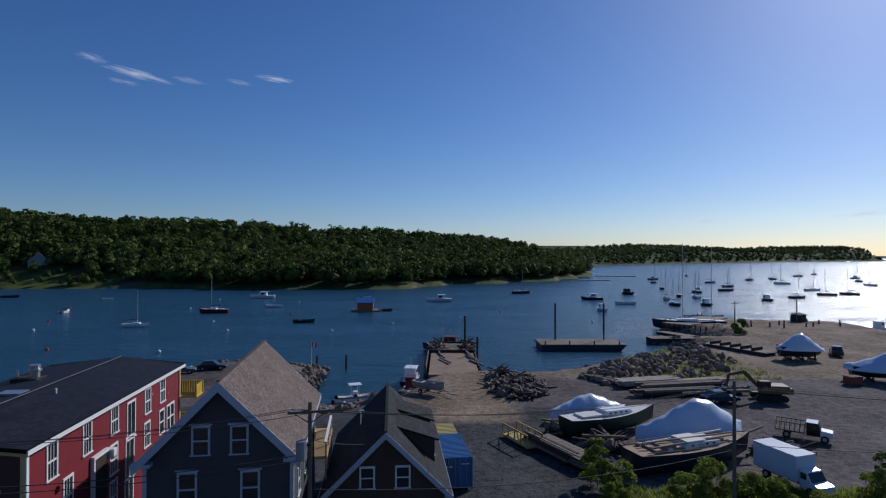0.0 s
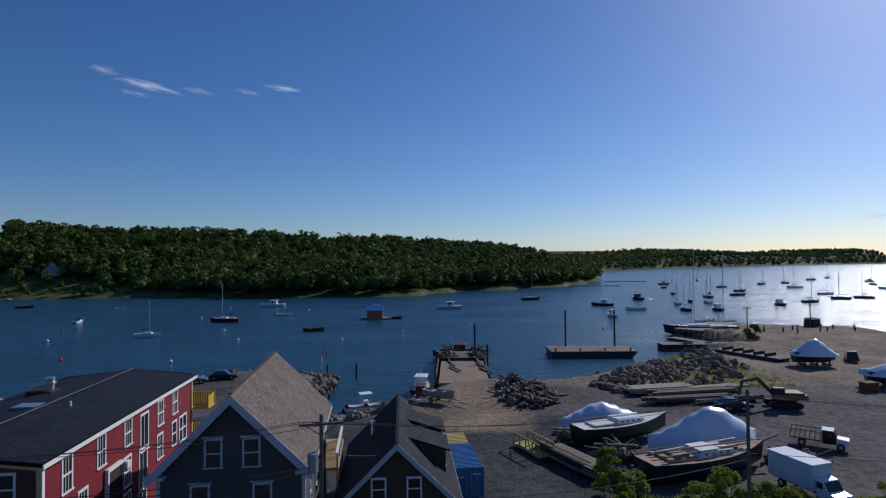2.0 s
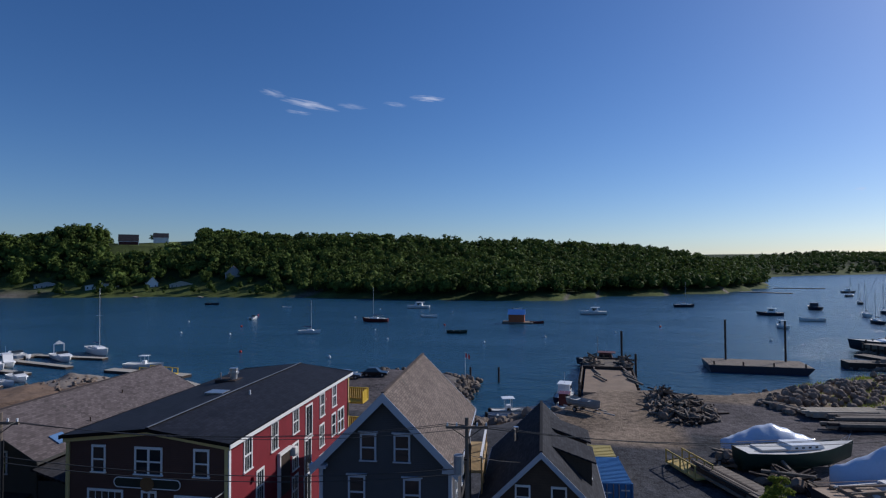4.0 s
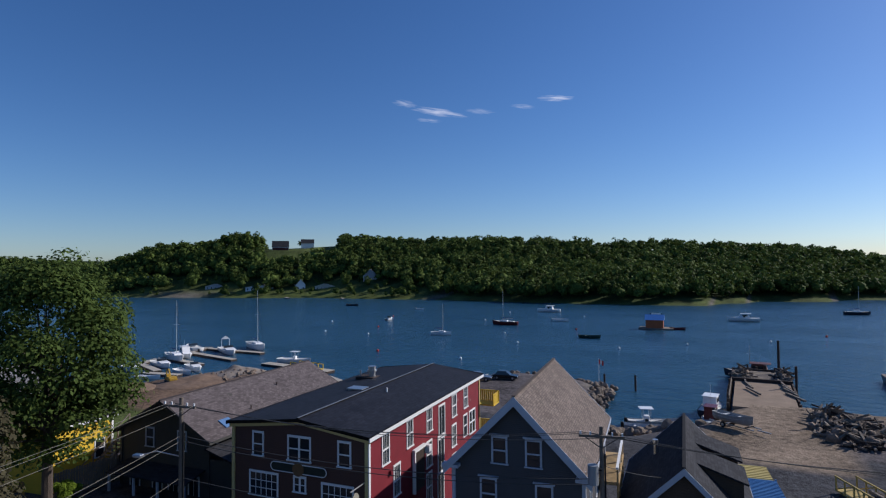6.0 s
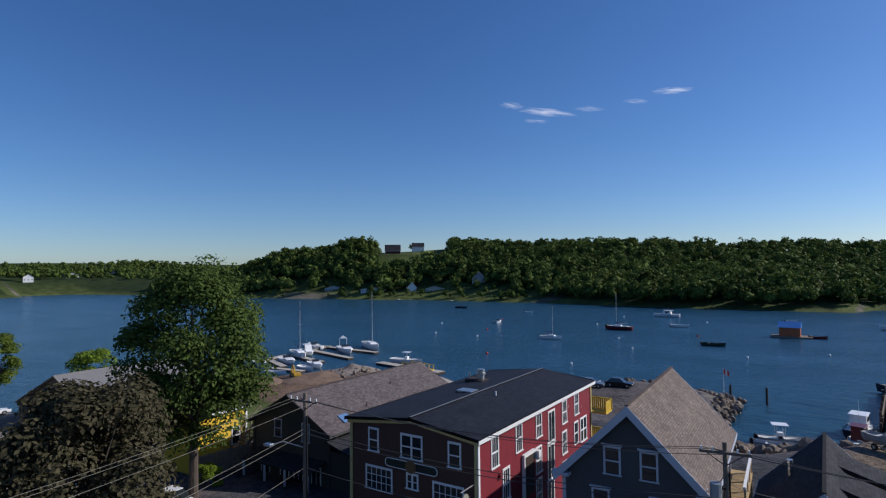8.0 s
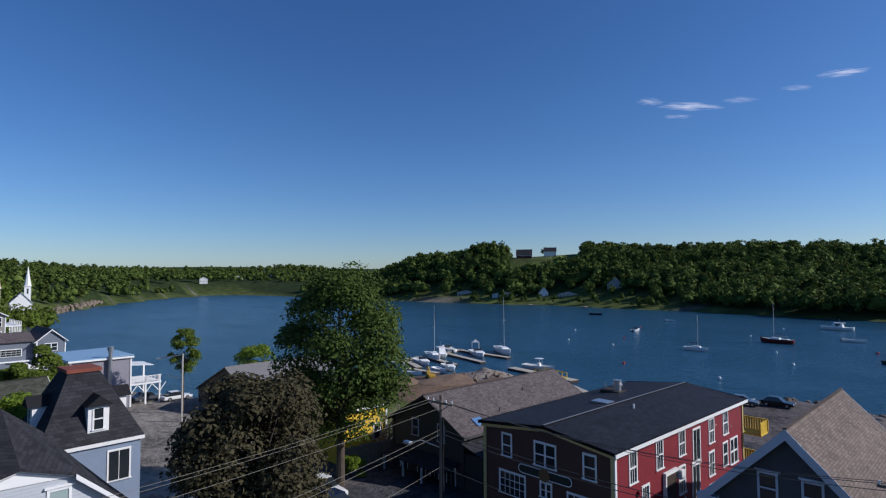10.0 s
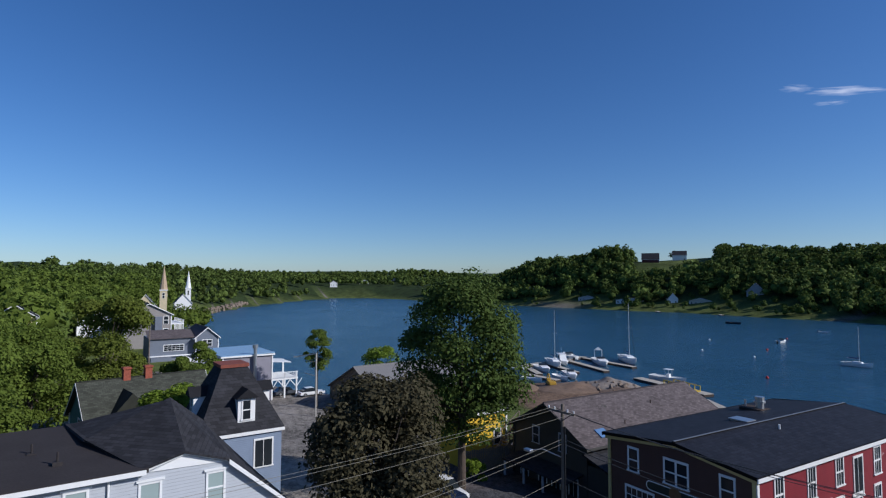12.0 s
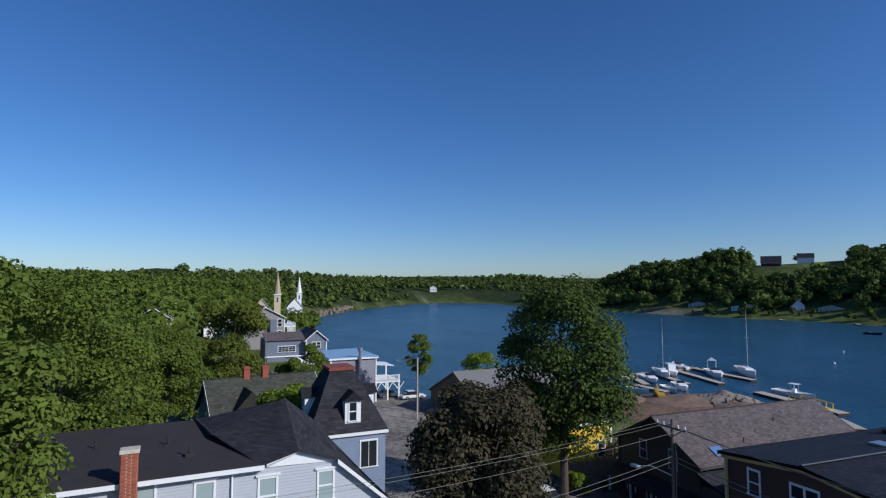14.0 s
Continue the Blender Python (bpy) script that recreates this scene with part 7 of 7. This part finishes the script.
mound(-86, 66, 5.5, 7.5, 0.9, EARTH, "brown heap of dug earth on the fill", 81)
mound(-84.5, 74, 5.0, 5.5, 1.4, SAND, "grey gravel heap on the earth fill", 82)
rock_heap("rubble_heap", [(-90, 70), (-84, 66), (-76, 72), (-80, 79), (-88, 77)], 90, 0.38, 1.5, "low heap of broken stone on the earth fill", 85)
mound(-78, 72, 5.0, 5.0, 0.8, EARTH, "low brown earth heap on the fill", 83)
mound(-90, 56, 4.0, 5.0, 1.2, EARTH, "low brown earth heap beside the excavator", 84)
PLANK = mat("pale_dock_planks", (0.4, 0.36, 0.3), 0.85, 0, 0.25, 2, 0.2)


def dock(p, q, w, label):
    (x1, y1), (x2, y2) = p, q
    L = math.hypot(x2 - x1, y2 - y1)
    ob = thing("floating_dock", pose(x1, y1, 0, 0, 0, math.degrees(math.atan2(y2 - y1, x2 - x1))), label, "dock", "marina docks")
    part("float", box((0, -w / 2, -0.2), (L, w / 2, 0.42)), DARKWOOD, ob)
    n = max(3, int(L / 0.9))
    for k in range(n):
        part("deck_plank", box((k * L / n, -w / 2 - 0.03, 0.42), ((k + 0.94) * L / n, w / 2 + 0.03, 0.5)), PLANK, ob)
    return ob


dock((-122.0, 79.0), (-129.5, 104.0), 2.2, "long pale marina walkway dock")
for (p, q) in (((-126.2, 95.5), (-106.5, 92.3)), ((-128.8, 102.5), (-108.5, 103.0)), ((-122.8, 79.5), (-109.5, 75.0)), ((-110.3, 72.2), (-101.0, 74.0)), ((-124.5, 87.0), (-108.0, 84.5))):
    dock(p, q, 1.6, "pale plank finger dock of the marina")
sailboat(-121.0, 87.5, -20, 10.5, HULL_WHITE, 13.0, "white sailboat with bare mast at the marina", rake=0.1, group="marina boats")
sailboat(-117.5, 109.5, -25, 11.5, HULL_WHITE, 14.5, "white sailboat with blue boom cover at the marina", rake=0.25, group="marina boats")
for x, y, a, L, st in ((-115.3, 80, -15, 8, "cuddy"), (-105.1, 80.5, -20, 7, "cuddy"), (-122.9, 91.5, -20, 8, "cruiser"), (-131, 100, 160, 9, "cuddy"), (-118.0, 100.5, -25, 9.5, "cuddy"), (-104.5, 69.6, 20, 5, "skiff"), (-103.3, 76.5, -10, 6, "skiff"), (-117, 74, -10, 6.5, "cuddy")):
    motorboat(x, y, a, L, HULL_WHITE, "white motorboat tied up at the marina", st, group="marina boats")
motorboat(-91.5, 96.5, 10, 8.2, HULL_WHITE, "white centre-console boat with hard top", "console", group="marina boats")
dock((-96, 92.0), (-76, 90.5), 2.4, "pale dock beside the earth fill")
dock((-73.5, 85.5), (-67, 82.5), 2.2, "small pale floating dock")
yf = thing("gangway_ramp", pose(-82.5, 90.5, 0.4, 0, 0, -10), "yellow timber ramp frame on the dock", "ramp")
part("deck", box((-4, -1.2, 0), (4, 1.2, 0.3)), YELLOW, yf)
for sy in (-1.2, 1.2):
    part("rail", box((-4, sy - 0.06, 1.1), (4, sy + 0.06, 1.25)), YELLOW, yf)
    for k in range(6):
        part("post", box((-4 + k * 1.56, sy - 0.06, 0.3), (-3.86 + k * 1.56, sy + 0.06, 1.1)), YELLOW, yf)
ar = thing("dock_arch", pose(-122.5, 103.4, 0.5, 0, 0, 60), "slender white dock gate frame", "gate")
for sx in (-1.0, 1.0):
    part("post", box((sx - 0.08, -0.08, 0), (sx + 0.08, 0.08, 2.6)), WHITE, ar)
part("gable", prism([(-1.2, 2.6), (1.2, 2.6), (0, 3.5)], "y", -0.08, 0.08), WHITE, ar)
# behind the red building: dock float, boats and flag
dock((-45.5, 95.0), (-37.5, 102.5), 3.0, "pale timber float frame behind the red building")
motorboat(-46.5, 97.0, 40, 5.5, HULL_WHITE, "small white boat by the timber float", "cuddy", group="boats by the rocks")
fp = thing("flagpole", pose(-23.0, 97.5, 1.2), "thin pole with red and white flag", "flag")
part("pole", rod((0, 0, 0), (0, 0, 4.4), 0.05, None, 6), WHITE, fp)
for k, mm in enumerate((HULL_RED, WHITE, HULL_RED)):
    bm = bmesh.new()
    bmesh.ops.create_grid(bm, x_segments=3, y_segments=3, size=0.5, matrix=pose(0.12 + k * 0.3, 0, 3.9, 90, 0, 0) @ Matrix.Diagonal((0.3, 0.8, 1, 1)))
    for v in bm.verts:
        v.co.y += 0.1 * math.sin(v.co.x * 6)
        v.co.z -= v.co.x * 0.35
    part("flag_panel", bm, mm if mm is WHITE else mat("flag_red", (0.55, 0.02, 0.02), 0.7), fp)
for x, y in ((-22.5, 99.5), (-17.5, 100.5)):
    b = thing("mooring_pile", pose(x, y, -1), "dark single mooring pile in the water", "pile")
    part("post", rod((0, 0, 0), (0, 0, 3.6), 0.18, None, 8), DARKWOOD, b)
    part("cap", rod((0, 0, 3.6), (0, 0, 3.7), 0.2, None, 8), BLACK, b)

# ---- houses of the far bank and upriver ----
FAR = [(-267.7, 360.1, 32, 11, 9, 5.2, 10.5, mat("weathered_grey_boards", (0.3, 0.3, 0.31), 0.8), SHINGLE_GREY, "grey shingled cottage above the far lawn"),
       (-316.2, 336.3, 50, 7, 10, 4.6, 8.6, WHITE, SHINGLE_DARK, "white gabled cottage on the far bank"),
       (-301.5, 342.2, 30, 15, 7, 3.2, 5.4, mat("beige_siding", (0.45, 0.42, 0.36), 0.8), SHINGLE_DARK, "low beige cottage on the far bank"),
       (-353.0, 318.3, 40, 21, 8, 3.2, 5.0, WHITE, SHINGLE_GREY, "long low white house by the far shore"),
       (-393.3, 312.7, 45, 15, 8, 3.2, 5.2, mat("pale_grey_siding", (0.4, 0.41, 0.42), 0.8), SHINGLE_GREY, "low pale grey house by the far shore"),
       (-461.6, 303.9, 50, 8, 7, 4.0, 6.6, mat("cream_siding", (0.5, 0.46, 0.38), 0.8), SHINGLE_GREY, "small cream cottage among trees"),
       (-385.2, 399.6, 134, 10, 15, 3.8, 9.6, mat("dark_red_barn_boards", (0.09, 0.03, 0.03), 0.9), SHINGLE_DARK, "dark red barn on the hilltop field"),
       (-373.9, 422.2, 132, 8, 12, 3.8, 7.6, WHITE, SHINGLE_DARK, "white farmhouse on the hilltop field"),
       (-348.9, 433.8, 38, 20, 8, 4.5, 7.5, WHITE, SHINGLE_GREY, "white farmhouse behind hilltop trees"),
       (-296.7, 454.6, 33, 16, 9, 8.0, 10.5, mat("grey_siding", (0.25, 0.26, 0.28), 0.8), SHINGLE_DARK, "grey house on the wooded hilltop"),
       (-801.2, 193.1, 76, 10, 9, 5.0, 8.0, WHITE, SHINGLE_GREY, "white house at the head of the river"),
       (-844.0, 249.3, 73, 14, 9, 4.0, 6.5, WHITE, SHINGLE_GREY, "white house on the far meadow"),
       (-870.6, 302.0, 70, 15, 9, 4.0, 6.5, WHITE, SHINGLE_GREY, "low white house on the far meadow"),
       (-410, -30, 95, 12, 9, 5.5, 8.5, mat("sage_siding", (0.3, 0.33, 0.26), 0.8), SHINGLE_GREY, "sage green house among the trees"),
       (-205, -30, 100, 9, 8, 6.0, 9.6, WHITE, SHINGLE_DARK, "white gabled house among the trees"),
       (-150, -38, 100, 8, 8, 7.4, 10.2, mat("cream_gable_boards", (0.6, 0.5, 0.3), 0.8), SHINGLE_DARK, "cream gabled house half hidden by trees")]
for x, y, a, W, L, e, r, wm, rm, lab in FAR:
    z = gz(x, y)
    ob = gable_house("house", x, y, a, W, L, -1.5, e, r, wm, rm, WHITE, lab, 0.4)
    ob.matrix_world = pose(x, y, z, 0, 0, a)
    for k in range(max(2, int(W / 3))):
        window(ob, FRONT, 1.5 + k * (W - 3) / max(1, int(W / 3) - 1), 1.0, 0.9, 1.4, WHITE)
    for k in range(2):
        window(ob, FACES["right"](W, L), L * (0.3 + 0.4 * k), 1.0, 0.9, 1.4, WHITE)
dock((-262, 325), (-254, 318), 2.0, "small timber dock on the far bank")
dock((-310, 318), (-300, 311), 2.0, "small pale dock on the far bank")
dock((100, 450), (128, 432), 3.0, "long low wharf on the point")
dock((140, 520), (175, 512), 2.5, "low wharf beyond the point")
motorboat(-203, 262, 10, 7.5, HULL_DARK, "dark open launch on its mooring", "skiff")
motorboat(-150, 250, 5, 4.5, HULL_WHITE, "small white dinghy on its mooring", "skiff")
motorboat(-36, 262, 5, 4.0, HULL_WHITE, "tiny white dinghy on its mooring", "skiff")
# delivery van on the upriver road
vn = thing("delivery_van", pose(-352, -16, gz(-352, -16), 0, 0, 20), "white delivery van on the shore road", "van")
part("body", box((-3.5, -1.2, 0.5), (3.0, 1.2, 3.2), bevel=0.15), PAINT_WHITE, vn)
part("windshield", box((2.8, -1.0, 1.6), (3.03, 1.0, 2.5)), GLASS, vn)
for sx in (-2, 2):
    for sy in (-1.1, 1.1):
        wheel(vn, sx, sy, 0.45, 0.45, 0.25)


# ---- thin clouds, far behind everything ----
def cloud_mat(seed, dense):
    m = bpy.data.materials.new("cloud_wisp")
    m.use_nodes = True
    nt = m.node_tree
    out = nt.nodes["Material Output"]
    em, tp, mixer = nt.nodes.new("ShaderNodeEmission"), nt.nodes.new("ShaderNodeBsdfTransparent"), nt.nodes.new("ShaderNodeMixShader")
    em.inputs["Color"].default_value, em.inputs["Strength"].default_value = (0.85, 0.88, 1.0, 1), 0.75
    tc, mp, nz, gr_ = nt.nodes.new("ShaderNodeTexCoord"), nt.nodes.new("ShaderNodeMapping"), nt.nodes.new("ShaderNodeTexNoise"), nt.nodes.new("ShaderNodeTexGradient")
    nt.links.new(tc.outputs["Generated"], mp.inputs["Vector"])
    mp.inputs["Location"].default_value, mp.inputs["Scale"].default_value = (seed, seed * 2.3, 0), (3.0, 5.0, 1)
    nz.inputs["Scale"].default_value, nz.inputs["Detail"].default_value = 1.6, 6
    nt.links.new(mp.outputs[0], nz.inputs["Vector"])
    gr_.gradient_type = "SPHERICAL"
    m2 = nt.nodes.new("ShaderNodeMapping")
    m2.inputs["Location"].default_value, m2.inputs["Scale"].default_value = (-1, -1, 0), (2, 2, 0)
    nt.links.new(tc.outputs["Generated"], m2.inputs["Vector"])
    nt.links.new(m2.outputs[0], gr_.inputs["Vector"])
    mul, mr = nt.nodes.new("ShaderNodeMath"), nt.nodes.new("ShaderNodeMapRange")
    mul.operation = "MULTIPLY"
    nt.links.new(nz.outputs["Fac"], mul.inputs[0])
    nt.links.new(gr_.outputs["Fac"], mul.inputs[1])
    mr.inputs["From Min"].default_value, mr.inputs["From Max"].default_value, mr.inputs["To Max"].default_value = 0.2, 0.55, dense
    nt.links.new(mul.outputs[0], mr.inputs["Value"])
    nt.links.new(mr.outputs["Result"], mixer.inputs[0])
    nt.links.new(tp.outputs[0], mixer.inputs[1])
    nt.links.new(em.outputs[0], mixer.inputs[2])
    nt.links.new(mixer.outputs[0], out.inputs["Surface"])
    return m


for k, (az, el, w, hh, tilt) in enumerate(((28.9, 16.0, 330, 48, -8), (16.9, 16.9, 230, 38, -4), (24.5, 16.0, 170, 36, -5), (32.3, 16.8, 150, 45, -10), (20.2, 16.3, 150, 30, -6), (29.8, 15.2, 150, 28, -5), (-37.0, 3.6, 300, 40, 3), (-25.0, 3.3, 120, 30, 4), (-21.5, 6.3, 70, 22, 0), (-38.5, 6.8, 160, 45, 8))):
    a, e, D = radians(az), radians(el), 4200
    c = Vector((-math.sin(a) * math.cos(e) * D, math.cos(a) * math.cos(e) * D, math.sin(e) * D))
    me = mesh_of("cloud", [(-w, -hh, 0), (w, -hh, 0), (w, hh, 0), (-w, hh, 0)], [(0, 1, 2, 3)], cloud_mat(k * 3.7 + 1, 0.75 if k < 2 else 0.35))
    ob = tagged(new("cloud", me), "thin white wisp of cloud", "cloud", "cloud wisps", "structure")
    ob.matrix_world = Matrix.Translation(c) @ (-c).to_track_quat("Z", "Y").to_matrix().to_4x4() @ pose(0, 0, 0, 0, 0, tilt)
